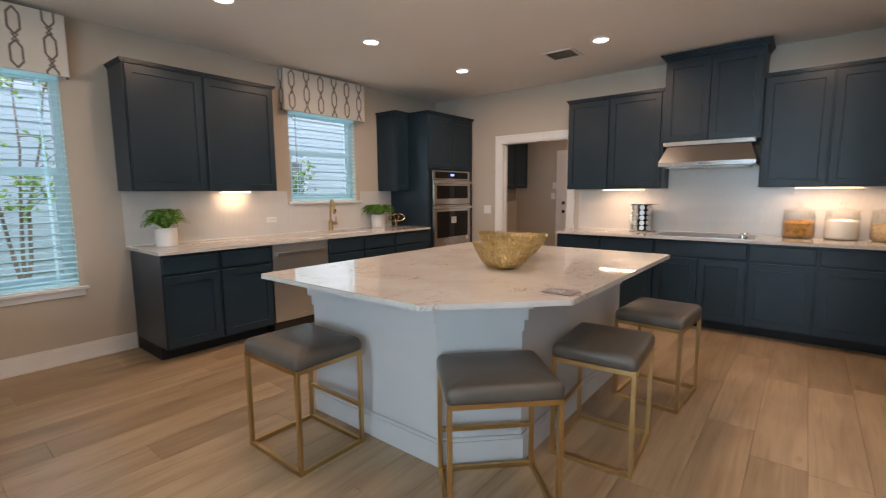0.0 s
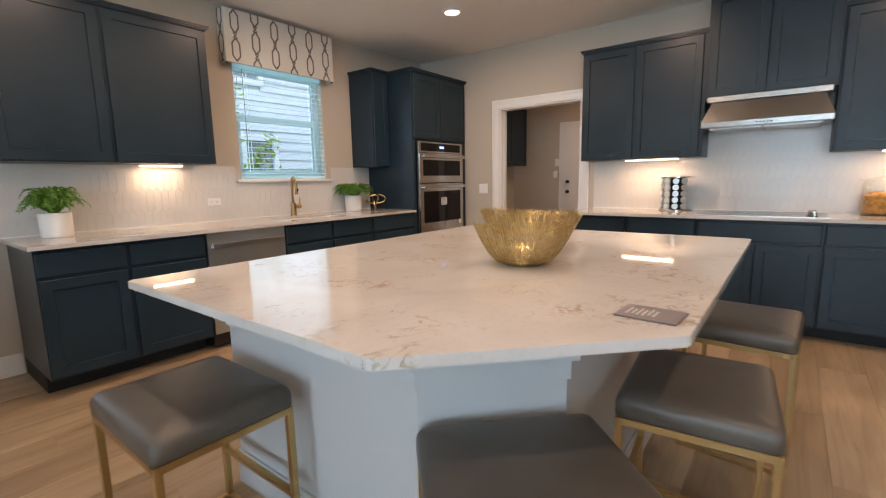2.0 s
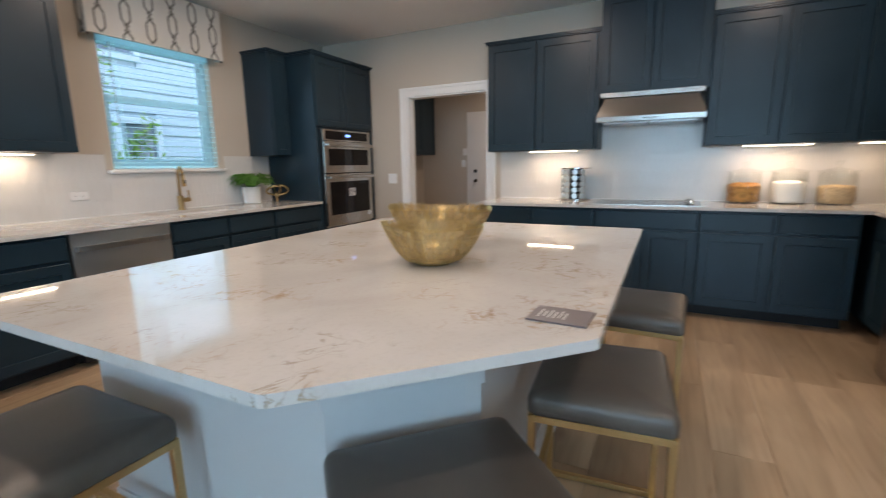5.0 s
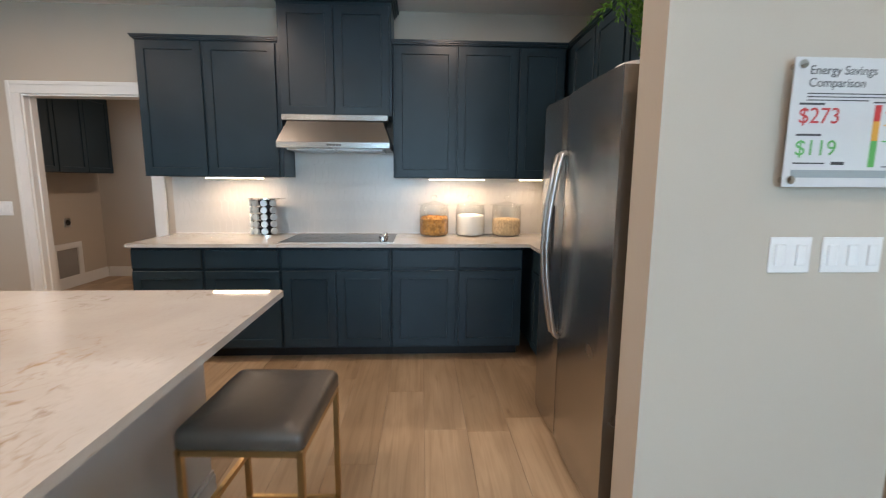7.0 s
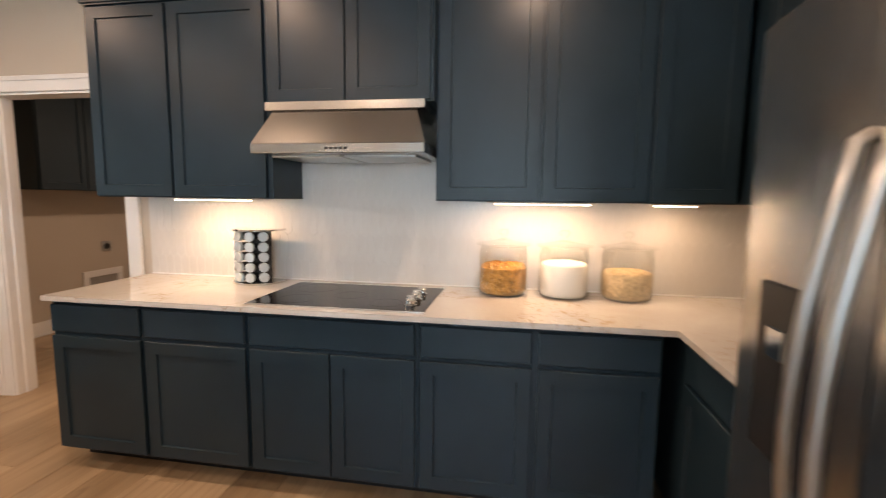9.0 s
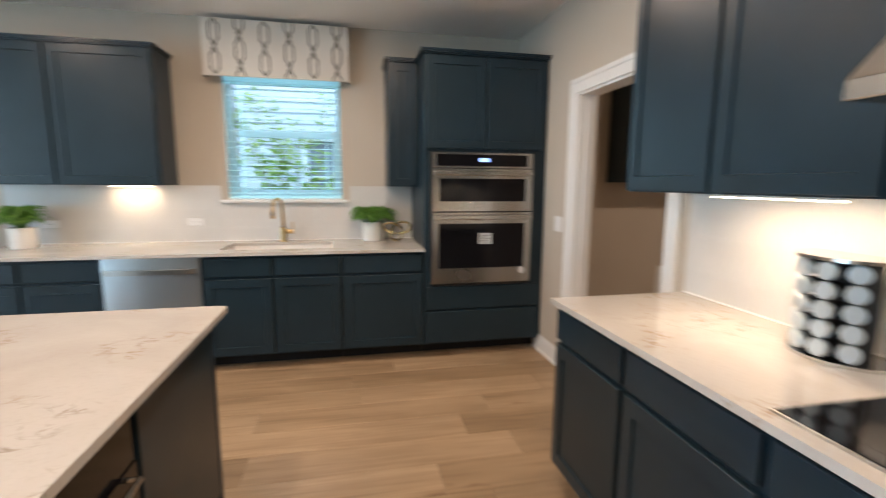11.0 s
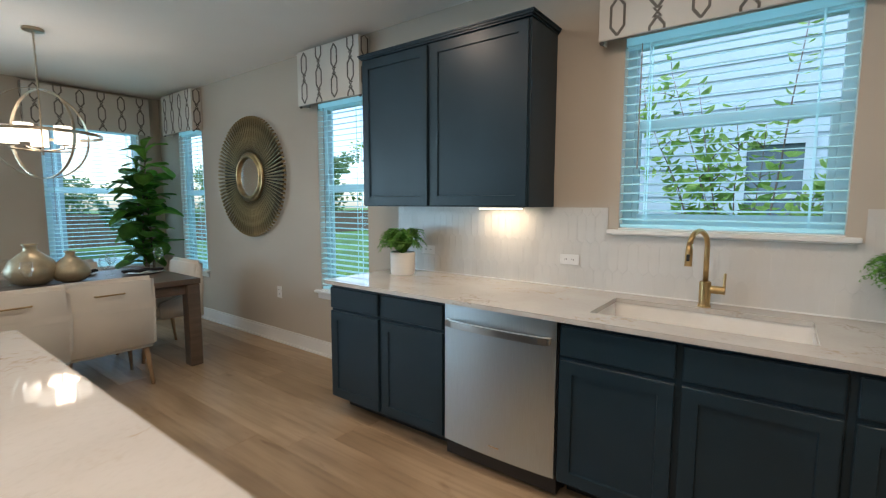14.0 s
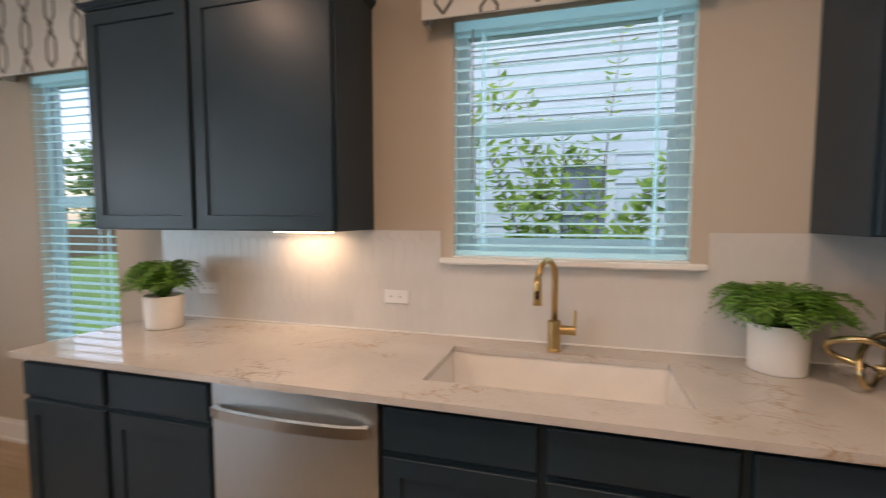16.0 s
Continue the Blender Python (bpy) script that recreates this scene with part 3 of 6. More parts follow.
def valance(axis, u0, u1, z0, z1, label):
    """Upholstered box valance with a raised chain of long eight-sided links."""
    xf = (lambda c: Vector((c.x, -c.y, c.z))) if axis == "y" else (lambda c: Vector((WEST + c.y, c.x, c.z)))
    d = 0.115
    v = thing("valance", label, "valance", group="patterned box valances", at=xf(Vector(((u0 + u1) / 2, d / 2, z0))))
    for nm, bb in (("front_panel", (u0, u1, d - 0.012, d, z0, z1)), ("side_panel", (u0, u0 + 0.012, 0.002, d - 0.012, z0, z1)), ("side_panel", (u1 - 0.012, u1, 0.002, d - 0.012, z0, z1)), ("top_panel", (u0 + 0.012, u1 - 0.012, 0.002, d - 0.012, z1 - 0.015, z1))):
        part(nm, B(bb, bev=0.003), FABRIC, v, "ivory fabric", xf)
    n = max(2, round((u1 - u0) / 0.190))
    step = (u1 - u0) / n
    H, W, t = 0.190, 0.078, 0.0120

    def link(bm, uc, zc, h, w, flat):
        cut = w * 0.42
        def ringpts(o):
            a, b, c = w / 2 - o, h / 2 - o, cut - o * 0.4
            return [(-a + c, -b), (a - c, -b), (a, -b + c * 1.3), (a, b - c * 1.3), (a - c, b), (-a + c, b), (-a, b - c * 1.3), (-a, -b + c * 1.3)]
        o_, i_ = ringpts(0), ringpts(t)
        lay = []
        for pts in (o_, i_):
            for dd in (0.0005, 0.0028):
                row = []
                for x, z in pts:
                    zz = min(max(zc + z, z0 + 0.001), z1 - 0.001)
                    row.append(bm.verts.new((uc + x, d + dd, zz) if flat is None else (flat[0] + flat[1] * dd, uc + x, zz)))
                lay.append(row)
        for k in range(8):
            m = (k + 1) % 8
            bm.faces.new((lay[1][k], lay[1][m], lay[3][m], lay[3][k]))
            bm.faces.new((lay[0][k], lay[0][m], lay[1][m], lay[1][k]))
            bm.faces.new((lay[2][k], lay[2][m], lay[3][m], lay[3][k]))

    def column(uc, flat, ph):
        bm = bmesh.new()
        z = z0 - H * ph
        while z < z1 + H:
            if z + H / 2 > z0 + 0.012 and z - H / 2 < z1 - 0.012:
                link(bm, uc, z, H, W, flat)
            za, zb, e = z + H / 2 - 0.006, z + H / 2 + 0.040, W * 0.5 - W * 0.42 + 0.012
            if za > z0 + 0.002 and zb < z1 - 0.002:
                for s in (-1, 1):
                    pts = ((-s * e - t * 0.5, za), (-s * e + t * 0.5, za), (s * e + t * 0.5, zb), (s * e - t * 0.5, zb))
                    lay = [[bm.verts.new((uc + x, d + dd, zz) if flat is None else (flat[0] + flat[1] * dd, uc + x, zz)) for x, zz in pts] for dd in (0.0005, 0.0026 + 0.0004 * s)]
                    bm.faces.new(lay[1])
                    for k in range(4):
                        bm.faces.new((lay[0][k], lay[0][(k + 1) % 4], lay[1][(k + 1) % 4], lay[1][k]))
            z += H + 0.034
        part("woven_trim", bm, CHAIN, v, "charcoal chain pattern", xf)
    for i in range(n):
        column(u0 + (i + 0.5) * step, None, 0.15 if i % 2 else 0.62)
    column(d * 0.5, (u0, -1), 0.4)
    column(d * 0.5, (u1, 1), 0.4)
    for u in (u0 + 0.012, u1 - 0.012):
        bm = bmesh.new()
        lathe(bm, [(0, -0.016), (0.010, -0.012), (0.013, -0.004), (0.012, 0)], 12, (u, d - 0.02, z0))
        part("tassel", bm, CHAIN, v, "small charcoal corner knot", xf)
    return v


valance("y", -2.635, -1.520, 2.235, 2.665, "ivory box valance with charcoal chain pattern over the sink window")
valance("y", -5.19, -4.43, 2.225, 2.665, "ivory box valance with charcoal chain pattern beside the cabinets")
valance("y", -7.88, -7.12, 2.215, 2.665, "ivory box valance with charcoal chain pattern in the corner")
valance("x", -1.325, -0.155, 2.225, 2.655, "wide ivory box valance with charcoal chain pattern")

# ---------------------------------------------------------------- cabinets
def shaker(bm, u0, u1, v, z0, z1, rail=0.058, t=0.019):
    """Front with rails and stiles proud of a flat panel, in one piece; v is the front face."""
    r = min(rail, (z1 - z0) * 0.33, (u1 - u0) * 0.33)
    e = 0.0018

    def loop(i, y):
        return [bm.verts.new((x, y, z)) for x, z in ((u0 + i, z0 + i), (u1 - i, z0 + i), (u1 - i, z1 - i), (u0 + i, z1 - i))]
    rings = [loop(0, v - t), loop(0, v - e), loop(e, v), loop(r - 0.001, v), loop(r + e, v - 0.009)]
    for a_, b_ in zip(rings, rings[1:]):
        for k in range(4):
            bm.faces.new((a_[k], a_[(k + 1) % 4], b_[(k + 1) % 4], b_[k]))
    bm.faces.new(rings[-1])
    bm.faces.new(rings[0][::-1])


def slab(bm, u0, u1, v, z0, z1, t=0.019):
    box(bm, u0, u1, v - t, v, z0, z1, 0.004)


def base_unit(xf, u0, u1, v, fronts, label, toe0=None, toe1=None, top=None):
    """Base unit; fronts are (kind, u0, u1, z0, z1); v is the door face."""
    c = thing("base_cabinet", label, "cabinet", group="navy base cabinets", at=xf(Vector(((u0 + u1) / 2, v / 2, 0))))
    bm = B((u0, u1, 0.02, v - 0.020, 0.135, top or TOP - 0.025), bev=0.001)
    if top:
        box(bm, u0, u1, v - 0.04, v - 0.020, top, TOP - 0.025)
    part("body", bm, NAVY, c, "", xf)
    part("toe_kick", B((u0 + 0.0 if toe0 is None else toe0, u1 if toe1 is None else toe1, 0.03, v - 0.150, FLOOR, 0.1345)), NAVY_SHADED, c, "recessed toe kick, shade painted in", xf)
    for kind, a, b, z0, z1 in fronts:
        bm = bmesh.new()
        (slab if kind == "drawer" else shaker)(bm, a, b, v, z0, z1)
        part(kind, bm, NAVY, c, "", xf)
    return c


def wall_unit(xf, u0, u1, v, z0, z1, doors, label, crown=0.022, group="navy wall cabinets"):
    c = thing("wall_cabinet", label, "cabinet", group=group, at=xf(Vector(((u0 + u1) / 2, v / 2, z0))))
    part("body", B((u0, u1, 0.002, v - 0.020, z0, z1), bev=0.001), NAVY, c, "", xf)
    for a, b in doors:
        bm = bmesh.new()
        shaker(bm, a, b, v, z0 + 0.006, z1 - 0.012)
        part("door", bm, NAVY, c, "", xf)
    if crown:
        bm = bmesh.new()
        for k, (o, a, b) in enumerate(((0.006, 0, 0.010), (0.016, 0.010, 0.022), (0.022, 0.022, 0.030))):
            box(bm, u0 - o, u1 + o, 0.002, v + o - 0.012, z1 + a, z1 + b)
        part("crown_moulding", bm, NAVY, c, "", xf)
    return c


DZ0, DZ1, RZ0, RZ1 = 0.150, 0.715, 0.735, 0.868   # door and drawer heights
SV, CV = 0.69, 0.65                               # door faces of the sink run and the cooktop run


def pair(a, b, mid):
    return [("drawer", a + 0.006, mid - 0.013, RZ0, RZ1), ("drawer", mid + 0.013, b - 0.006, RZ0, RZ1),
            ("door", a + 0.006, mid - 0.013, DZ0, DZ1), ("door", mid + 0.013, b - 0.006, DZ0, DZ1)]


base_unit(sink_wall, -4.120, -3.208, SV, pair(-4.120, -3.208, -3.678), "navy shaker base cabinet at the end of the sink run")
base_unit(sink_wall, -2.572, -1.615, SV, pair(-2.572, -1.615, -2.095), "navy shaker sink base cabinet with two doors", top=0.66)
base_unit(sink_wall, -1.613, -0.985, SV, [("drawer", -1.59, -0.995, RZ0, RZ1), ("door", -1.59, -0.995, DZ0, DZ1)], "navy shaker base cabinet with one wide door")
base_unit(cook_wall, 2.30, 3.328, CV, pair(2.30, 3.328, 2.80), "navy shaker base cabinet beside the doorway")
base_unit(cook_wall, 3.330, 4.116, CV, [("drawer", 3.344, 4.10, RZ0, RZ1), ("door", 3.344, 3.719, DZ0, DZ1), ("door", 3.727, 4.10, DZ0, DZ1)], "navy shaker base cabinet under the cooktop")
base_unit(cook_wall, 4.118, 5.075, CV, pair(4.118, 5.075, 4.595), "navy shaker base cabinet under the jars")
base_unit(south_wall, -1.295, -0.02, 0.65, [("drawer", -1.285, -0.68, RZ0, RZ1), ("door", -1.285, -0.68, DZ0, DZ1)], "navy shaker corner base cabinet beside the fridge")

wall_unit(sink_wall, -4.16, -2.905, 0.352, UP0, UP1, [(-4.148, -3.588), (-3.562, -2.916)], "navy shaker wall cabinet with two doors beside the sink window")
wall_unit(sink_wall, -1.22, -0.984, 0.36, UP0, UP1, [(-1.208, -1.0)], "narrow navy wall cabinet beside the oven tower")
wall_unit(cook_wall, 2.262, 3.292, 0.33, UP0, UP1, [(2.274, 2.730), (2.748, 3.262)], "navy shaker wall cabinet beside the doorway")
wall_unit(cook_wall, 4.122, 5.434, 0.33, UP0, UP1, [(4.134, 4.598), (4.612, 5.066), (5.082, 5.42)], "navy shaker wall cabinet over the jars")
wall_unit(south_wall, -1.30, -0.002, 0.345, UP0, UP1, [(-1.288, -0.87), (-0.85, -0.42)], "navy shaker corner wall cabinet beside the fridge")
wall_unit(south_wall, -2.385, -1.302, 0.345, 1.93, UP1, [(-2.375, -1.85), (-1.835, -1.314)], "short navy cabinet above the fridge")

# hood cabinet, up to the ceiling
c = thing("hood_cabinet", "tall navy two-door cabinet over the range hood", "cabinet", at=(-0.18, -3.70, 1.835))
part("body", B((3.296, 4.118, 0.002, 0.352, 1.835, 2.655), bev=0.001), NAVY, c, "", cook_wall)
for a, b in ((3.312, 3.695), (3.703, 4.102)):
    bm = bmesh.new()
    shaker(bm, a, b, 0.372, 1.842, 2.60)
    part("door", bm, NAVY, c, "", cook_wall)
part("crown_moulding", B((3.284, 4.130, 0.002, 0.384, 2.632, 2.650), (3.270, 4.144, 0.002, 0.402, 2.650, 2.668), (3.256, 4.158, 0.002, 0.416, 2.668, 2.682)), NAVY, c, "", cook_wall)

# range hood
h = thing("range_hood", "stainless steel under-cabinet range hood", "range hood", at=(-0.28, -3.70, 1.59))
bm = bmesh.new()
lo = [(3.30, 0.01), (4.11, 0.01), (4.11, 0.515), (3.30, 0.515)]
hi = [(3.36, 0.01), (4.05, 0.01), (4.05, 0.415), (3.36, 0.415)]
A = [bm.verts.new((x, y, 1.632)) for x, y in lo]
C = [bm.verts.new((x, y, 1.792)) for x, y in hi]
bm.faces.new(A[::-1]), bm.faces.new(C)
for k in range(4):
    bm.faces.new((A[k], A[(k + 1) % 4], C[(k + 1) % 4], C[k]))
HOODSTEEL = steel("hood_steel", (0.44, 0.425, 0.405), 0.24, (60, 60, 1))
part("canopy", bm, HOODSTEEL, h, "sloping brushed steel canopy", cook_wall)
part("lip", B((3.30, 4.11, 0.012, 0.52, 1.588, 1.632), bev=0.003), HOODSTEEL, h, "", cook_wall)
part("collar", B((3.32, 4.09, 0.004, 0.425, 1.792, 1.833), bev=0.002), HOODSTEEL, h, "", cook_wall)
for k in range(2):
    part("filter", B((3.35 + k * 0.36, 3.69 + k * 0.36, 0.06, 0.42, 1.578, 1.588), bev=0.002), STEEL, h, "grey mesh filter", cook_wall)
for k in range(5):
    part("button", B((3.66 + k * 0.022, 3.674 + k * 0.022, 0.520, 0.5225, 1.604, 1.614), bev=0.001), BLACK, h, "small dark button", cook_wall)

# oven tower
OV = 0.70
o = thing("oven_tower", "tall navy cabinet housing a double wall oven", "cabinet", at=(-0.49, -0.35, 0))
for nm, bb in (("side_panel", (-0.982, -0.935, 0.003, OV - 0.02, 0.135, 2.35)), ("side_panel", (-0.105, -0.004, 0.003, OV - 0.02, 0.135, 2.35)), ("upper_box", (-0.935, -0.105, 0.003, OV - 0.02, 1.65, 2.35)),
               ("lower_box", (-0.935, -0.105, 0.003, OV - 0.02, 0.135, 0.60)), ("back_panel", (-0.935, -0.105, 0.003, 0.06, 0.60, 1.65))):
    part(nm, B(bb), NAVY, o, "", sink_wall)
part("toe_kick", B((-0.982, -0.004, 0.003, 0.54, FLOOR, 0.1345)), NAVY_SHADED, o, "", sink_wall)
for a, b in ((-0.965, -0.512), (-0.498, -0.03)):
    bm = bmesh.new()
    shaker(bm, a, b, OV, 1.672, 2.335)
    part("door", bm, NAVY, o, "", sink_wall)
for a, b in ((0.150, 0.405), (0.422, 0.606)):
    bm = bmesh.new()
    slab(bm, -0.965, -0.03, OV, a, b)
    part("drawer", bm, NAVY, o, "", sink_wall)
part("crown_moulding", B((-0.990, -0.004, 0.003, OV - 0.004, 2.35, 2.36), (-1.002, -0.004, 0.003, OV + 0.010, 2.36, 2.372), (-1.008, -0.004, 0.003, OV + 0.018, 2.372, 2.382)), NAVY, o, "", sink_wall)

w = thing("wall_oven", "stainless steel double wall oven with black glass doors", "oven", at=(-0.52, -0.4, 0.605))
part("casing", B((-0.914, -0.127, 0.10, OV - 0.002, 0.612, 1.645), bev=0.001), BLACK, w, "", sink_wall)
part("trim", B((-0.932, -0.130, OV - 0.002, OV + 0.006, 0.630, 0.648), bev=0.002), STEELH, w, "steel bottom trim", sink_wall)
cp = part("control_panel", ring_frame(-0.932, -0.130, OV, OV + 0.022, 1.528, 1.642, 0.040, 0.014, 0.014), STEELH, w, "", sink_wall)
part("glass_face", B((-0.892, -0.170, OV, OV + 0.019, 1.542, 1.628)), BLACKGLASS, cp, "black glass", sink_wall)
part("display", B((-0.560, -0.480, OV + 0.019, OV + 0.0205, 1.575, 1.602)), DISPLAY, cp, "blue lit clock display", sink_wall)


def oven_door(z0, z1, low, top):
    d = part("door", ring_frame(-0.930, -0.132, OV, OV + 0.034, z0, z1, 0.056, low, top), STEELH, w, "brushed steel door", sink_wall)
    part("glass_face", B((-0.875, -0.187, OV + 0.004, OV + 0.031, z0 + low - 0.001, z1 - top + 0.001)), BLACKGLASS, d, "black glass", sink_wall)
    bm = bmesh.new()
    box(bm, -0.917, -0.145, OV + 0.070, OV + 0.088, z1 - 0.052, z1 - 0.018, 0.006)
    for u in (-0.885, -0.170):
        box(bm, u, u + 0.016, OV + 0.034, OV + 0.072, z1 - 0.046, z1 - 0.024, 0.003)
    part("handle", bm, STEELH, d, "full-width steel bar handle", sink_wall)


oven_door(1.200, 1.522, 0.075, 0.075)
oven_door(0.652, 1.190, 0.105, 0.085)
bm = B((-0.560, -0.455, OV + 0.0315, OV + 0.033, 0.945, 1.030))
part("label", bm, PAPER, w, "paper energy label", sink_wall)
bm = bmesh.new()
for k in range(5):
    box(bm, -0.552, -0.475 - 0.012 * (k % 2), OV + 0.033, OV + 0.0336, 0.958 + k * 0.013, 0.962 + k * 0.013)
part("print", bm, INK, w, "grey printed bars", sink_wall)
bm = bmesh.new()
lathe(bm, [(0, 0), (0.028, 0), (0.028, 0.0015), (0, 0.0015)], 20)
part("sticker", bm, PAPER, w, "round white sticker", lambda c: Vector((-0.205 + c.x, -(OV + 0.035 + c.z), 0.730 + c.y)))

# dishwasher
d = thing("dishwasher", "stainless steel dishwasher with a curved bar handle", "dishwasher", at=(-2.89, -0.35, 0))
part("body", B((-3.200, -2.580, 0.03, SV - 0.03, 0.06, 0.870)), BLACK, d, "", sink_wall)
bm = bmesh.new()
n = 16
prism(bm, [(-3.197, SV - 0.03)] + [(-3.197 + 0.614 * k / n, SV - 0.004 + 0.014 * math.sin(math.pi * k / n) ** 0.7) for k in range(n + 1)] + [(-2.583, SV - 0.03)], 0.150, 0.886)
part("front", bm, steel("dishwasher_steel", (0.60, 0.67, 0.72), 0.36, (40, 40, 1)), d, "gently bowed brushed steel front panel", sink_wall)
part("kick_plate", B((-3.19, -2.59, 0.04, SV - 0.145, FLOOR, 0.140)), BLACK, d, "black kick plate", sink_wall)
bm = bmesh.new()
n = 14
pts = [(-3.165 + 0.55 * k / n, SV + 0.022 + 0.034 * math.sin(math.pi * k / n) ** 0.6, 0.792 + 0.004 * math.sin(math.pi * k / n)) for k in range(n + 1)]
rings = [[bm.verts.new((p[0], p[1] + dy, p[2] + dz)) for dy, dz in ((-0.009, -0.017), (0.009, -0.017), (0.009, 0.017), (-0.009, 0.017))] for p in pts]
for r0, r1 in zip(rings, rings[1:]):
    for k in range(4):
        bm.faces.new((r0[k], r0[(k + 1) % 4], r1[(k + 1) % 4], r1[k]))
bm.faces.new(rings[0]), bm.faces.new(rings[-1][::-1])
for u in (-3.165, -2.615):
    box(bm, u - 0.012, u + 0.012, SV + 0.003, SV + 0.028, 0.775, 0.809, 0.003)
part("handle", bm, HANDLESTEEL, d, "bowed steel bar handle", sink_wall)
part("badge", B((-2.92, -2.86, SV + 0.0085, SV + 0.0115, 0.20, 0.208)), CHROME, d, "small plain maker's bar", sink_wall)

# ---------------------------------------------------------------- worktops
t = thing("worktop", "white quartz worktop with beige veins along the sink wall", "worktop", at=(-2.5, -0.35, TOP - 0.03))
SX0, SX1, SY0, SY1 = -2.485, -1.685, 0.150, 0.555
D = 0.715
bm = B((-4.142, SX0, 0.008, D, TOP - 0.024, TOP), (SX1, -0.984, 0.008, D, TOP - 0.024, TOP), (SX0, SX1, 0.008, SY0, TOP - 0.024, TOP), (SX0, SX1, SY1, D, TOP - 0.024, TOP))
bmesh.ops.remove_doubles(bm, verts=bm.verts, dist=0.0005)
part("slab", bm, QUARTZ, t, "", sink_wall)
part("sealant", B((-4.141, -0.986, 0.0012, 0.0105, TOP + 0.0004, TOP + 0.0065)), TRIM, t, "thin white sealant bead", sink_wall)
s = thing("sink", "white undermount sink basin", "sink", at=(-2.085, -0.35, 0.70))
bm = bmesh.new()
q = 0.012
ring = lambda z, i: [bm.verts.new((x, y, z)) for x, y in ((SX0 - 0.006 + i, SY0 - 0.006 + i), (SX1 + 0.006 - i, SY0 - 0.006 + i), (SX1 + 0.006 - i, SY1 + 0.006 - i), (SX0 - 0.006 + i, SY1 + 0.006 - i))]
R = [ring(TOP - 0.0245, -q), ring(TOP - 0.0245, 0), ring(TOP - 0.20, 0.012), ring(TOP - 0.225, 0.04)]
R2 = [ring(TOP - 0.235, 0.03), ring(TOP - 0.20, -q), ]
seq = [R2[1], R[0], R[1], R[2], R[3]]
for a, b in zip(seq, seq[1:]):
    for k in range(4):
        bm.faces.new((a[k], a[(k + 1) % 4], b[(k + 1) % 4], b[k]))
bm.faces.new(R[3])
for k in range(4):
    bm.faces.new((R2[1][k], R2[1][(k + 1) % 4], R2[0][(k + 1) % 4], R2[0][k]))
bm.faces.new(R2[0][::-1])
part("basin", bm, CERAMIC, s, "", sink_wall)
bm = bmesh.new()
lathe(bm, [(0, 0.004), (0.03, 0.004), (0.045, 0.002), (0.045, -0.002)], 20, (-2.085, 0.36, TOP - 0.225))
part("drain", bm, CHROME, s, "round steel drain", sink_wall)

t = thing("worktop", "white quartz worktop with beige veins along the cooktop wall", "worktop", at=(-0.34, -3.7, TOP - 0.03))
bm = bmesh.new()
prism(bm, [(-0.008, -2.288), (-0.008, SOUTH + 0.008), (-1.298, SOUTH + 0.008), (-1.298, SOUTH + 0.675), (-0.675, SOUTH + 0.675), (-0.675, -2.288)], TOP - 0.024, TOP)
part("slab", bm, QUARTZ, t)
part("sealant", B((2.292, 5.775, 0.0012, 0.0105, TOP + 0.0004, TOP + 0.0065)), TRIM, t, "thin white sealant bead", cook_wall)

# ---------------------------------------------------------------- island
isl = thing("kitchen_island", "white panelled island base with navy cabinets", "island", at=(-3.0, -2.8, 0))
WX, WY = -3.845, -3.465
YE, XE = -3.175, -3.555              # ends of the cut corner
_o = [(WX, -2.215), (WX, YE), (XE, WY), (-2.10, WY)]
_i = [(WX + 0.06, -2.215), (WX + 0.06, YE + 0.025), (XE + 0.025, WY + 0.06), (-2.10, WY + 0.06)]
ISLAND_WHITE = surf("island_white_paint", (0.46, 0.465, 0.465), 0.02, 0.5, fine=90, relief=0.05)
for k in range(3):
    bm = bmesh.new()
    prism(bm, [_o[k], _o[k + 1], _i[k + 1], _i[k]], FLOOR, TOP - 0.025)
    part("panel", bm, ISLAND_WHITE, isl, "white painted panel")


def island_band(name, o, z0, z1):
    outer = [(WX - o, -2.215), (WX - o, YE - o * 0.414), (XE - o * 0.414, WY - o), (-2.10, WY - o)]
    inner = [(WX - 0.0005, -2.215), (WX - 0.0005, YE - 0.0002), (XE - 0.0002, WY - 0.0005), (-2.10, WY - 0.0005)]
    for k in range(3):
        bm = bmesh.new()
        prism(bm, [outer[k], outer[k + 1], inner[k + 1], inner[k]], z0, z1)
        part(name, bm, ISLAND_WHITE, isl)


island_band("baseboard", 0.015, FLOOR, FLOOR + 0.118)
island_band("baseboard_cap", 0.009, FLOOR + 0.118, FLOOR + 0.136)
island_band("moulding", 0.014, 0.690, 0.752)
island_band("moulding", 0.042, 0.752, 0.812)
island_band("moulding", 0.075, 0.812, TOP - 0.025)
xi = lambda c: Vector((-2.62 + c.y, c.x, c.z))
bm = bmesh.new()
prism(bm, [(WX + 0.062, -2.24), (WX + 0.062, YE + 0.03), (XE + 0.03, WY + 0.062), (-2.12, WY + 0.062), (-2.12, -2.24)], 0.135, TOP - 0.026)
part("body", bm, NAVY, isl, "navy cabinet body")
part("end_panel", B((-2.236, -2.206, -1.16, 0.535, FLOOR, TOP - 0.026), bev=0.001), NAVY, isl, "navy end panel", xi)
part("toe_kick", B((-3.395, -2.24, -0.85, 0.44, FLOOR, 0.1345)), NAVY_SHADED, isl, "", xi)
part("side_panel", B((-2.868, -2.240, 0.50, 0.533, 0.136, TOP - 0.026), bev=0.001), NAVY, isl, "plain navy panel", xi)
mw = thing("microwave_drawer", "black microwave drawer built into the island", "microwave", at=(-2.1, -3.13, 0.4))
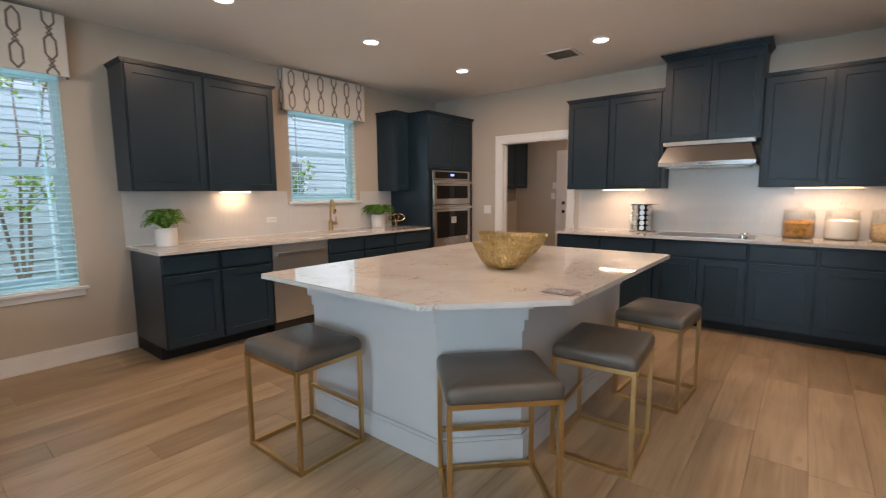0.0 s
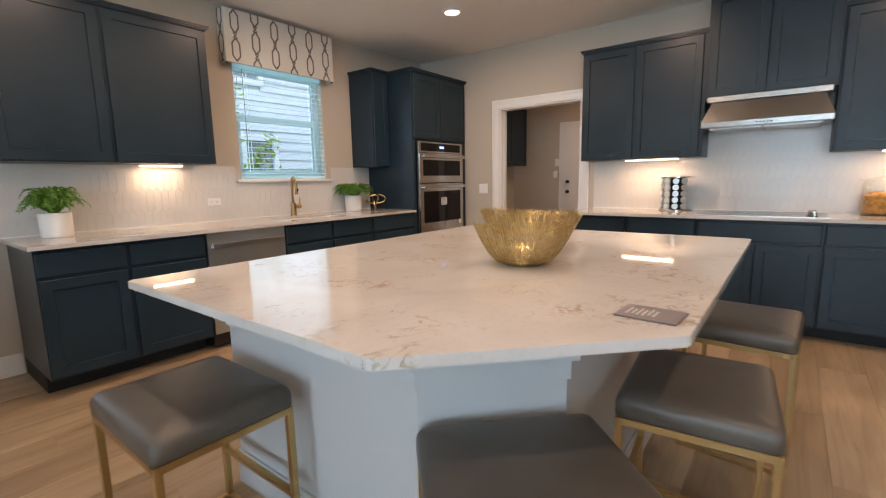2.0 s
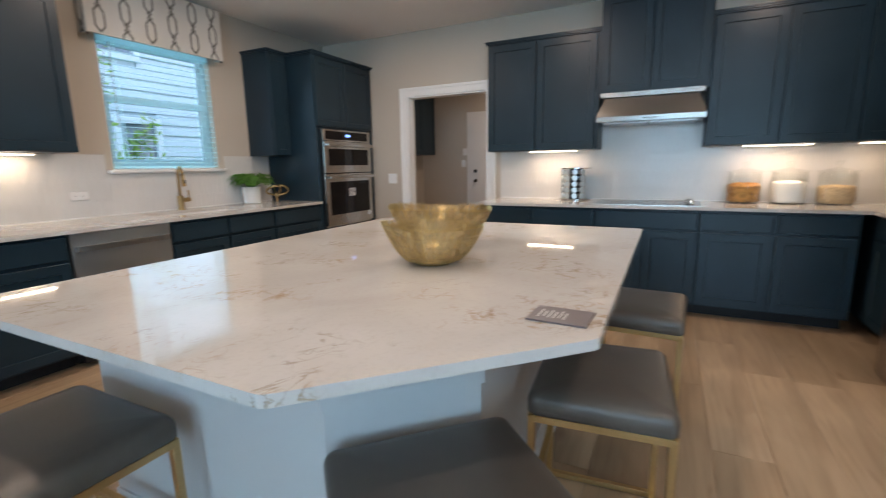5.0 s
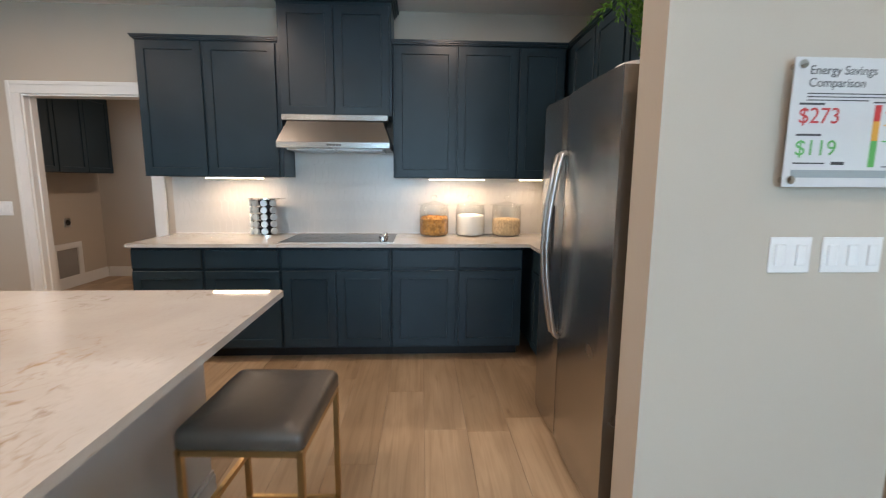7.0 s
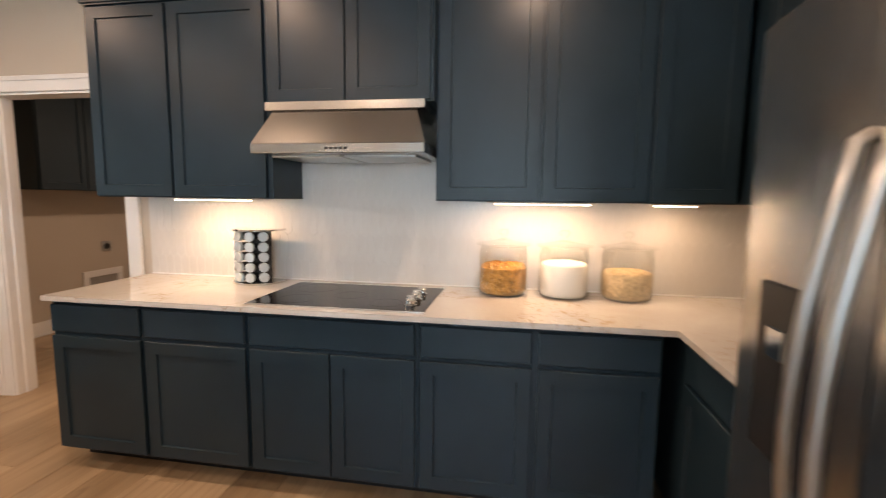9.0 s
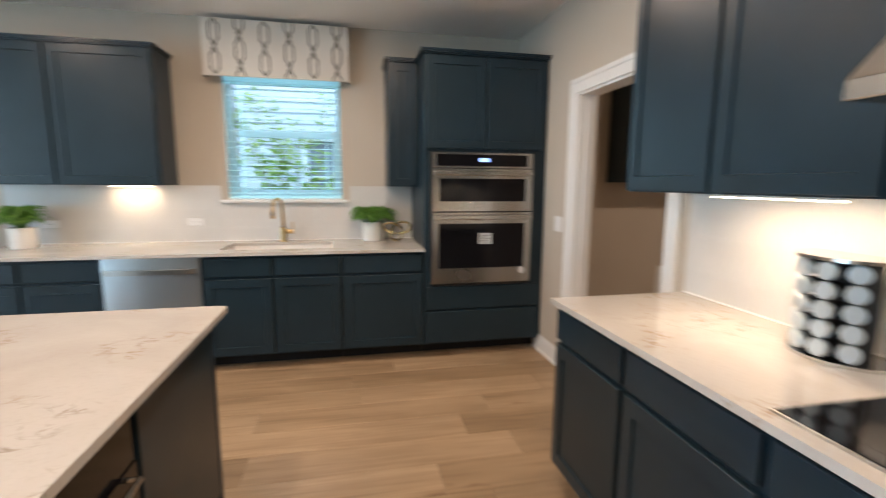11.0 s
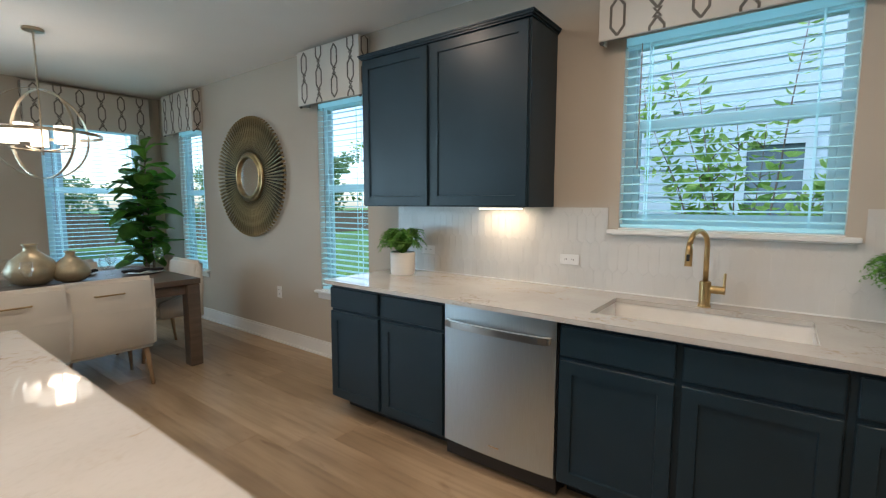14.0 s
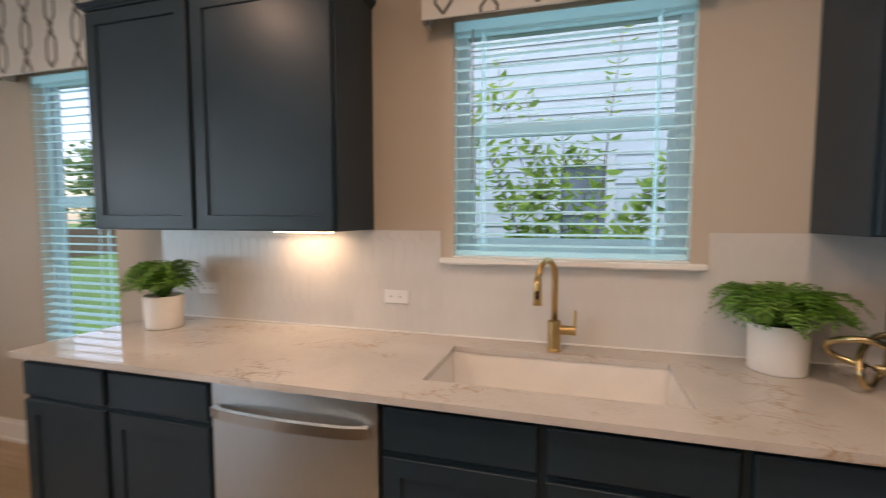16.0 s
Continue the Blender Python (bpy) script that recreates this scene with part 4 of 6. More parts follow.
part("body", B((-3.395, -2.872, 0.30, 0.515, 0.42, 0.868), bev=0.003), BLACK, mw, "", xi)
part("glass_face", B((-3.385, -2.882, 0.515, 0.528, 0.43, 0.70)), BLACKGLASS, mw, "black glass", xi)
part("control_panel", B((-3.385, -2.882, 0.515, 0.524, 0.705, 0.862)), BLACKGLASS, mw, "black control strip", xi)
bm = bmesh.new()
tube(bm, [(-3.34, 0.529, 0.675), (-3.34, 0.555, 0.675), (-2.93, 0.555, 0.675), (-2.93, 0.529, 0.675)], 0.008, 10)
part("handle", bm, DARKSTEEL, mw, "dark steel bar handle", xi)
part("lower_drawer", B((-3.39, -2.872, 0.50, 0.533, 0.150, 0.410), bev=0.002), NAVY, isl, "plain navy drawer front", xi)
itop = thing("island_worktop", "white quartz island worktop with cut corners and beige veins", "worktop", at=(-3.0, -2.9, TOP - 0.03))
bm = bmesh.new()
IX0, IX1, IY0, IY1 = -4.155, -2.031, -3.776, -2.171
r = 0.018
prism(bm, [(IX0, IY1 - r), (IX0, -3.330), (IX0 + 0.006, -3.344), (-3.714, IY0 + 0.006), (-3.70, IY0), (IX1 - r, IY0), (IX1, IY0 + r), (IX1, IY1 - r), (IX1 - r, IY1), (IX0 + r, IY1)], TOP - 0.024, TOP)
part("slab", bm, QUARTZ, itop)

# ---------------------------------------------------------------- fridge
f = thing("fridge", "large stainless steel side-by-side fridge freezer", "fridge", at=(-1.76, -5.4, 0))
FX0, FX1, FY, FZ = -2.300, -1.330, -5.015, 1.752
part("cabinet", B((FX0 + 0.006, FX1 - 0.006, SOUTH + 0.03, FY - 0.075, 0.07, FZ - 0.018), bev=0.004), surf("fridge_grey_side", (0.075, 0.068, 0.060), 0.1, 0.4, 0.6), f, "dark grey side")
SEAM = -1.715
for a, b, nm in ((FX0, SEAM - 0.003, "fridge_door"), (SEAM + 0.003, FX1, "freezer_door")):
    bm = bmesh.new()
    n = 8
    pts = [(a, FY - 0.070), (a, FY - 0.012)]
    pts += [(a + (b - a) * k / n, FY + 0.010 * math.sin(math.pi * k / n) - 0.004 * (k in (0, n))) for k in range(n + 1)]
    pts += [(b, FY - 0.012), (b, FY - 0.070)]
    prism(bm, pts, FLOOR + 0.028, FZ)
    dd = part(nm, bm, DARKSTEEL, f, "brushed steel door")
    bm = bmesh.new()
    u = SEAM - 0.034 if b < SEAM else SEAM + 0.034
    hp = [(u, FY + 0.004, 0.600), (u, FY + 0.026, 0.612)] + [(u, FY + 0.026 + 0.056 * math.sin(math.pi * k / 10), 0.612 + 0.87 * k / 10) for k in range(1, 10)] + [(u, FY + 0.026, 1.482), (u, FY + 0.004, 1.494)]
    tube(bm, hp, 0.0115, 10)
    part("handle", bm, HANDLESTEEL, dd, "long bowed steel handle", smooth=True)
part("grille", B((FX0 + 0.01, FX1 - 0.01, FY - 0.10, FY - 0.072, FLOOR + 0.004, 0.068)), BLACK, f, "black bottom grille")
dp = part("dispenser", B((-1.60, -1.44, FY + 0.001, FY + 0.016, 0.90, 1.24), bev=0.003), BLACK, f, "black water dispenser")
part("spout", B((-1.55, -1.49, FY + 0.016, FY + 0.026, 1.10, 1.16), bev=0.003), CHROME, dp)
part("badge", B((-2.13, -1.99, FY + 0.004, FY + 0.0085, 1.655, 1.668)), CHROME, f, "small plain maker's bar")
for u in (FX0 + 0.05, FX1 - 0.05):
    bm = bmesh.new()
    lathe(bm, [(0.022, 0), (0.022, 0.02), (0.012, 0.03)], 12, (u, FY - 0.12, FLOOR))
    part("foot", bm, BLACK, f)
# ---------------------------------------------------------------- kitchen things
def lettering(name, body, size, mat, parent, matrix, label=""):
    cu = bpy.data.curves.new(name, "FONT")
    cu.body, cu.size, cu.extrude = body, size, 0.0004
    tmp = new(name, cu)
    me = bpy.data.meshes.new_from_object(tmp.evaluated_get(bpy.context.evaluated_depsgraph_get()))
    bpy.data.objects.remove(tmp)
    me.transform(matrix)
    me.materials.clear()
    me.materials.append(mat)
    ob = new(name, me)
    ob.parent, ob.matrix_parent_inverse = parent, Matrix.Translation(-base_of(parent))
    if label:
        ob["label"] = label
    return ob


def bar_stool(m):
    """Backless stool: padded grey leather seat on a square brass tube frame."""
    s = thing("bar_stool", "backless bar stool with grey leather seat and brass frame", "stool", group="bar stools round the island")
    hx, hy, zt, w = 0.232, 0.197, 0.512, 0.021
    bm = bmesh.new()
    # rings of a rounded rectangle from the underside, round the edge, to the crowned top
    rings = []
    for inset, z in ((0.030, 0.0), (0.006, 0.0), (0.0, 0.008), (0.0, 0.040), (0.003, 0.052), (0.010, 0.062), (0.022, 0.069), (0.045, 0.074), (0.085, 0.078), (0.135, 0.080)):
        ax, ay, rad = hx + 0.004 - inset, hy + 0.004 - inset, max(0.012, 0.026 - inset * 0.3)
        row = []
        for cxs, cys, a0 in ((1, 1, 0), (-1, 1, 90), (-1, -1, 180), (1, -1, 270)):
            for k in range(5):
                a = radians(a0 + k * 22.5)
                row.append(bm.verts.new((cxs * (ax - rad) + rad * math.cos(a), cys * (ay - rad) + rad * math.sin(a), zt + z)))
        rings.append(row)
    for r0, r1 in zip(rings, rings[1:]):
        for k in range(20):
            bm.faces.new((r0[k], r0[(k + 1) % 20], r1[(k + 1) % 20], r1[k]))
    bm.faces.new(rings[0][::-1]), bm.faces.new(rings[-1])
    part("seat", bm, LEATHER, s, "grey leather cushion", smooth=True)
    bm = bmesh.new()
    for a, b in (((-hx, -hy), (hx, -hy)), ((hx, -hy), (hx, hy)), ((hx, hy), (-hx, hy)), ((-hx, hy), (-hx, -hy))):
        square_bar(bm, (a[0] * 0.955, a[1] * 0.945, zt - 0.010), (b[0] * 0.955, b[1] * 0.945, zt - 0.010), w)
    part("seat_frame", bm, BRASS, s)
    lx, ly = hx * 0.955, hy * 0.945
    for x in (-lx, lx):
        for y in (-ly, ly):
            bm = B((x - w / 2, x + w / 2, y - w / 2, y + w / 2, 0.0, zt - 0.001), bev=0.0015)
            part("leg", bm, BRASS, s)
    h = w / 2
    for b in ((-lx + h, lx - h, ly - h, ly + h, 0.200), (-lx + h, lx - h, -ly - h, -ly + h, 0.002), (-lx + h, lx - h, ly - h, ly + h, 0.002), (-lx - h, -lx + h, -ly + h, ly - h, 0.002), (lx - h, lx + h, -ly + h, ly - h, 0.002)):
        part("stretcher", B((b[0], b[1], b[2], b[3], b[4], b[4] + w), bev=0.0015), BRASS, s)
    s.matrix_basis = m
    return s


stool = bar_stool(pose(-4.122, -2.503, FLOOR, 0, 0, -90))
copy_thing(stool, pose(-3.850, -3.500, FLOOR, 0, 0, -45))
copy_thing(stool, pose(-3.172, -3.732, FLOOR, 0, 0, 5))
copy_thing(stool, pose(-2.338, -3.792, FLOOR, 0, 0, -3))

# two round gold wire bowls with uneven rims
m_, t_, b_ = material("gold_mesh_lining")
b_.inputs["Base Color"].default_value = (0.56, 0.43, 0.22, 1)
b_.inputs["Metallic"].default_value = 0.5
b_.inputs["Roughness"].default_value = 0.42
_st = noise_node(t_, 60, 2, (1, 1, 0.1))
_al = ramp(t_, _st.outputs[0], [(0.42, (0.18, 0.18, 0.18)), (0.58, (0.62, 0.62, 0.62))])
t_.links.new(_al.outputs[0], b_.inputs["Alpha"])


def wire_bowl(bx, by, rim, foot, high, count, seed, label):
    """Fine upright wires round a small foot, tied by three thin hoops, over a gauzy lining."""
    bowl = thing("wire_bowl", label, "bowl", group="gold wire bowls on the island", at=(bx, by, TOP))
    rg = random.Random(seed)

    def at(a, q, extra=0.0):
        h = high + 0.010 * math.cos(a - 2.6) + 0.005 * math.cos(3 * a + seed) + extra
        r = foot + (rim - foot) * q ** 0.62
        return (bx + r * math.cos(a), by + r * math.sin(a), TOP + 0.006 + (h - 0.006) * q ** 1.25)

    bm = bmesh.new()
    for k in range(count):
        a = 2 * math.pi * k / count + rg.uniform(-0.005, 0.005)
        up = rg.uniform(-0.004, 0.007)
        tube(bm, [at(a, i / 8, up) for i in range(9)], 0.0019, 4)
    part("wire_shell", bm, BOWLGLASS, bowl, "fine gold wires", kind="stuff")
    for q in (0.30, 0.56, 0.80):
        bm = bmesh.new()
        tube(bm, [at(2 * math.pi * k / 64, q, -0.002) for k in range(64)], 0.0016, 5, closed=True)
        part("hoop", bm, BRONZE, bowl, "thin dark gold hoop", smooth=True)
    bm = bmesh.new()
    seg, rows = 72, 9
    grid = [[bm.verts.new(at(2 * math.pi * k / seg, 0.985 * i / (rows - 1), -0.004)) for k in range(seg)] for i in range(rows)]
    for i in range(rows - 1):
        for k in range(seg):
            bm.faces.new((grid[i][k], grid[i][(k + 1) % seg], grid[i + 1][(k + 1) % seg], grid[i + 1][k]))
    part("lining", bm, m_, bowl, "gauzy gold lining", smooth=True)
    bm = bmesh.new()
    lathe(bm, [(0, 0.001), (foot - 0.002, 0.001), (foot + 0.002, 0.005), (foot - 0.004, 0.009), (0, 0.007)], 40, (bx, by, TOP))
    part("base", bm, BOWLGLASS, bowl, "gold base disc")


wire_bowl(-3.195, -3.140, 0.180, 0.068, 0.140, 128, 5, "round gold wire bowl standing against a larger one")
wire_bowl(-2.825, -2.985, 0.226, 0.082, 0.165, 160, 8, "larger round gold wire bowl on the island")

card = thing("info_card", "grey printed card lying on the island", "card", at=(-3.609, -3.680, TOP))
part("card", B((-0.053, 0.053, -0.066, 0.066, 0.0008, 0.0050), bev=0.001), CARDTOP, card).matrix_parent_inverse = Matrix.Identity(4)
for k in range(6):
    ob = part("print", B((-0.030 + 0.006 * (k % 3 == 1), 0.026 - 0.010 * (k % 2), 0.044 - k * 0.0115, 0.0475 - k * 0.0115, 0.0051, 0.0055)), PAPER, card, "pale printed bar")
    ob.matrix_parent_inverse = Matrix.Identity(4)
card.rotation_euler = (0, 0, radians(-3))

# cooktop
ck = thing("cooktop", "black glass electric cooktop with steel knobs", "cooktop", at=(-0.36, -3.72, TOP))
part("glass_top", B((-0.622, -0.105, -4.132, -3.318, TOP + 0.0005, TOP + 0.0065), bev=0.002), BLACKGLASS, ck)
for x0, x1 in ((-0.628, -0.6225), (-0.1045, -0.099)):
    part("trim", B((x0, x1, -4.136, -3.314, TOP + 0.0004, TOP + 0.0062)), STEEL, ck, "thin steel edge")
RINGM = surf("grey_burner_print", (0.045, 0.045, 0.047), 0.1, 0.2, relief=0.0)
for x, y, r in ((-0.49, -3.50, 0.085), (-0.24, -3.49, 0.105), (-0.37, -3.72, 0.075), (-0.49, -3.93, 0.075)):
    bm = bmesh.new()
    lathe(bm, [(r, 0), (r + 0.004, 0), (r + 0.004, 0.0003), (r, 0.0003), (r, 0)], 40, (x, y, TOP + 0.0066))
    part("burner_ring", bm, RINGM, ck, "thin grey burner ring")
for k in range(5):
    bm = bmesh.new()
    lathe(bm, [(0, 0.030), (0.017, 0.030), (0.020, 0.026), (0.021, 0.008), (0.026, 0.004), (0.026, 0)], 20, (-0.52 + k * 0.062, -4.05 + 0.012 * (k % 2), TOP + 0.0065))
    part("knob", bm, CHROME, ck, "ribbed steel knob", smooth=False)

# spice rack: a half-round stand, its jars lying with the lids outwards
LIDSTEEL = surf("satin_lid_steel", (0.58, 0.66, 0.71), 0.08, 0.36, 0.55, fine=90, relief=0.05)
RX, RY, RR = -0.105, -3.080, 0.128
rk = thing("spice_rack", "half-round chrome spice rack holding rows of small jars", "spice rack", at=(RX, RY, TOP))


def half_disc(r, z0, z1):
    bm = bmesh.new()
    prism(bm, [(RX + 0.03, RY + r), (RX, RY + r)] + [(RX - r * math.sin(math.pi * k / 20), RY + r * math.cos(math.pi * k / 20)) for k in range(1, 20)] + [(RX, RY - r), (RX + 0.03, RY - r)], TOP + z0, TOP + z1)
    return bm


for z in (0.002, 0.292):
    part("plate", half_disc(RR + 0.016, z, z + 0.010), CHROME, rk, "half-round chrome plate")
part("core", half_disc(RR - 0.075, 0.012, 0.292), BLACK, rk, "dark inner post")
for i in range(4):
    a = radians(-57 + i * 32)
    rot = Matrix.Rotation(a, 4, "Z")
    for j in range(5):
        at = Matrix.Translation((RX, RY, TOP + 0.041 + j * 0.0555)) @ rot
        lay = lambda c: at @ Vector((-c.z, c.x, c.y))
        bm = bmesh.new()
        lathe(bm, [(0, RR - 0.078), (0.020, RR - 0.078), (0.020, RR - 0.012), (0, RR - 0.012)], 12)
        jar = part("jar", bm, BLACK, rk, "small dark spice jar", lay)
        bm = bmesh.new()
        lathe(bm, [(0.0250, RR - 0.0125), (0.0265, RR - 0.008), (0.0265, RR + 0.004), (0.0240, RR + 0.008), (0, RR + 0.0085)], 18)
        part("lid", bm, LIDSTEEL, jar, "brushed steel lid", lay)

# storage jars
for y, mat, lab, fill, lump in ((-4.442, SNACK, "glass jar with knobbed lid holding brown snacks", 0.150, 0.012), (-4.741, FLOUR, "glass jar with knobbed lid holding white flour", 0.172, 0.004), (-5.043, OATS, "glass jar with knobbed lid holding beige oats", 0.140, 0.003)):
    c0 = (-0.136, y, TOP)
    j = thing("storage_jar", lab, "jar", group="glass storage jars", at=c0)
    bm = bmesh.new()
    lathe(bm, [(0, 0.001), (0.106, 0.001), (0.116, 0.010), (0.121, 0.030), (0.121, 0.210), (0.114, 0.232), (0.113, 0.242), (0.118, 0.247), (0.114, 0.249), (0.109, 0.243), (0.110, 0.231), (0.1175, 0.209), (0.1175, 0.031), (0.112, 0.014), (0.103, 0.007), (0, 0.007)], 40, c0)
    part("body", bm, GLASS, j, "clear glass", smooth=True)
    bm = bmesh.new()
    rg = random.Random(int(-y * 100))
    lathe(bm, [(0, 0.0085), (0.102, 0.0085), (0.111, 0.016), (0.1160, 0.032), (0.1165, fill - 0.012), (0.106, fill - 0.002), (0.080, fill + 0.003), (0.055, fill + 0.006), (0.028, fill + 0.008), (0, fill + 0.010)], 40, c0)
    for v in bm.verts:
        if v.co.z > TOP + fill - 0.005:
            v.co.z += rg.uniform(-lump, lump)
    part("contents", bm, mat, j, lab.split("holding ")[1], smooth=lump < 0.01)
    bm = bmesh.new()
    lathe(bm, [(0.110, 0.2505), (0.134, 0.2515), (0.136, 0.255), (0.132, 0.258), (0.085, 0.264), (0.040, 0.276), (0.018, 0.284), (0.011, 0.292), (0.014, 0.298), (0.026, 0.308), (0.028, 0.318), (0.020, 0.330), (0, 0.334)], 36, c0)
    part("lid", bm, GLASS, j, "clear glass lid with a wide rim and round knob", smooth=True)

# tap
tp = thing("tap", "brushed brass pull-down kitchen tap with side lever", "tap", at=(-2.09, -0.108, TOP))
tx, ty = -2.09, -0.108
bm = bmesh.new()
lathe(bm, [(0, 0), (0.028, 0), (0.0275, 0.006), (0.025, 0.012), (0.025, 0.118), (0.020, 0.122), (0, 0.122)], 24, (tx, ty, TOP + 0.0005))
part("body", bm, BRASS, tp, smooth=False)
bm = bmesh.new()
pts = [(tx, ty, TOP + 0.12), (tx, ty, TOP + 0.27)] + [(tx - 0.028 * (1 - math.cos(a)), ty - 0.070 * (1 - math.cos(a)), TOP + 0.285 + 0.078 * math.sin(a)) for a in [math.pi * k / 12 for k in range(0, 12)]]
tube(bm, pts, 0.0118, 14)
part("spout", bm, BRASS, tp, "arched spout", smooth=True)
e = Vector(pts[-1])
bm = bmesh.new()
tube(bm, [e + Vector((0, 0, 0.002)), e + Vector((0, -0.006, -0.03)), e + Vector((0, -0.012, -0.10))], 0.014, 14, radii=[0.0125, 0.0150, 0.0158])
sp = part("spray_head", bm, BRASS, tp, "", smooth=True)
part("button", B((e.x - 0.006, e.x + 0.006, e.y - 0.032, e.y - 0.020, e.z - 0.075, e.z - 0.045), bev=0.002), BLACK, sp, "black button")
bm = bmesh.new()
tube(bm, [(tx + 0.02, ty, TOP + 0.085), (tx + 0.082, ty, TOP + 0.085)], 0.0185, 16)
part("lever_hub", bm, BRASS, tp)
bm = bmesh.new()
tube(bm, [(tx + 0.076, ty, TOP + 0.09), (tx + 0.078, ty, TOP + 0.165)], 0.006, 10)
part("lever", bm, BRASS, tp, "slim upright lever")


def fern_leaves(seed, n, reach, rise, bm=None):
    """Arching fronds with paired narrow leaflets."""
    rg = random.Random(seed)
    bm = bm or bmesh.new()
    for k in range(n):
        a = rg.uniform(0, 2 * math.pi)
        L = reach * rg.uniform(0.55, 1.05)
        up = rise * rg.uniform(0.5, 1.2)
        d = Vector((math.cos(a), math.sin(a), 0))
        side = Vector((-d.y, d.x, 0))
        pts = []
        for i in range(17):
            q = i / 16
            pts.append(d * (L * q + 0.01) + Vector((0, 0, up * math.sin(q * 2.1) - 0.24 * L * q ** 3)) + side * (0.12 * L * q * q * rg.uniform(-0.3, 0.3)))
        for i in range(1, 17):
            p, q = pts[i], i / 16
            dirn = (pts[i] - pts[i - 1]).normalized()
            ln = L * 0.17 * math.sin(math.pi * min(1, q * 0.92 + 0.08)) ** 0.7 + 0.006
            for s in (-1, 1):
                tip = p + side * s * ln + dirn * ln * 0.5 + Vector((0, 0, rg.uniform(-0.012, 0.008)))
                mid = (p + tip) / 2 + Vector((0, 0, 0.004))
                wv = dirn * (0.0050 + 0.03 * ln)
                try:
                    bm.faces.new([bm.verts.new(v) for v in (p, mid - wv, tip, mid + wv)])
                except ValueError:
                    pass
        for i in range(16):
            wv = side * 0.0016
            bm.faces.new([bm.verts.new(v) for v in (pts[i] - wv, pts[i + 1] - wv, pts[i + 1] + wv, pts[i] + wv)])
    return bm


def potted_fern(x, y, r, h, seed, n, reach, rise, label):
    p = thing("potted_fern", label, "potted plant", group="potted ferns beside the sink", at=(x, y, TOP))
    bm = bmesh.new()
    lathe(bm, [(0, 0.0005), (r * 0.93, 0.0005), (r * 0.97, 0.006), (r, h - 0.004), (r - 0.003, h), (r - 0.008, h - 0.002), (r - 0.010, h - 0.02), (0, h - 0.02)], 40, (x, y, TOP))
    part("pot", bm, CERAMIC, p, "matt white ceramic pot", smooth=True)
    bm = bmesh.new()
    lathe(bm, [(r - 0.011, 0), (r * 0.5, 0.006), (0, 0.010)], 24, (x, y, TOP + h - 0.019))
    part("soil", bm, SOIL, p)
    bm = fern_leaves(seed, n, reach, rise)
    for v in bm.verts:
        v.co += Vector((x, y, TOP + h - 0.012))
        v.co.z = max(v.co.z, TOP + 0.03)
        v.co.y = min(v.co.y, -0.012)
    part("foliage", bm, FERN, p, "green fern fronds", kind="stuff")


potted_fern(-3.905, -0.225, 0.086, 0.155, 11, 95, 0.170, 0.150, "green fern in a white ceramic pot beside the wall outlet")
potted_fern(-1.345, -0.125, 0.090, 0.165, 23, 115, 0.215, 0.125, "wide green fern in a white ceramic pot beside the knot")

kn = thing("knot_sculpture", "loose gold metal knot ornament on the worktop", "ornament", at=(-1.150, -0.272, TOP))
bm = bmesh.new()
pts = []
for k in range(90):
    a = 2 * math.pi * k / 90
    pts.append((-1.150 + 0.041 * (math.sin(a) + 2 * math.sin(2 * a)), -0.272 - 0.048 * math.sin(3 * a) - 0.15 * 0.031 * (math.cos(a) - 2 * math.cos(2 * a)), TOP + 0.1045 + 0.031 * (math.cos(a) - 2 * math.cos(2 * a))))
tube(bm, pts, 0.0105, 12, closed=True)
part("loop", bm, GOLD, kn, smooth=True)


# ---------------------------------------------------------------- outlets, switches, sign
def plate(name, label, xf, u, z, w, h, gangs, kind):
    p = thing(name, label, "outlet" if kind == "outlet" else "switch", group="white wall plates", at=xf(Vector((u, 0.01, z))))
    part("cover", B((u - w / 2, u + w / 2, 0.0, 0.006, z - h / 2, z + h / 2), bev=0.002), PLASTIC, p, "", xf)
    for g in range(gangs):
        c = u + (g - (gangs - 1) / 2) * (w / gangs if gangs > 1 else 0)
        if kind == "outlet":
            wide = w > h
            for s in (-1, 1):
                cu_, cz_ = (c + s * 0.021, z) if wide else (c, z + s * 0.021)
                o = part("socket", B((cu_ - 0.014, cu_ + 0.014, 0.006, 0.0075, cz_ - 0.014, cz_ + 0.014), bev=0.001), PLASTIC, p, "", xf)
                part("slots", B((cu_ - 0.006, cu_ - 0.0035, 0.0075, 0.0080, cz_ - 0.004, cz_ + 0.005), (cu_ + 0.0035, cu_ + 0.006, 0.0075, 0.0080, cz_ - 0.004, cz_ + 0.005)), BLACK, o, "dark slots", xf)
        else:
            part("rocker", B((c - 0.016, c + 0.016, 0.006, 0.010, z - 0.033, z + 0.033), bev=0.003), PLASTIC, p, "", xf)
    return p


so = lambda c: Vector((c.x, -c.y - 0.0078, c.z))
plate("wall_outlet", "white double outlet laid sideways in the tile", so, -2.795, 1.078, 0.116, 0.060, 1, "outlet")
plate("wall_outlet", "white double outlet laid sideways behind the fern", so, -3.845, 1.072, 0.116, 0.060, 1, "outlet")
sn = lambda c: Vector((c.x, -c.y - 0.0005, c.z))
plate("wall_outlet", "white outlet low on the dining wall", sn, -5.73, 0.535, 0.070, 0.115, 1, "outlet")
ww = lambda c: Vector((WINGX - 0.0005 - c.y, c.x, c.z))
plate("light_switch", "white two-gang switch plate", ww, -5.458, 1.141, 0.132, 0.110, 2, "switch")
plate("light_switch", "white three-gang switch plate", ww, -5.655, 1.141, 0.192, 0.110, 3, "switch")
we = lambda c: Vector((-0.0005 - c.y, c.x, c.z))
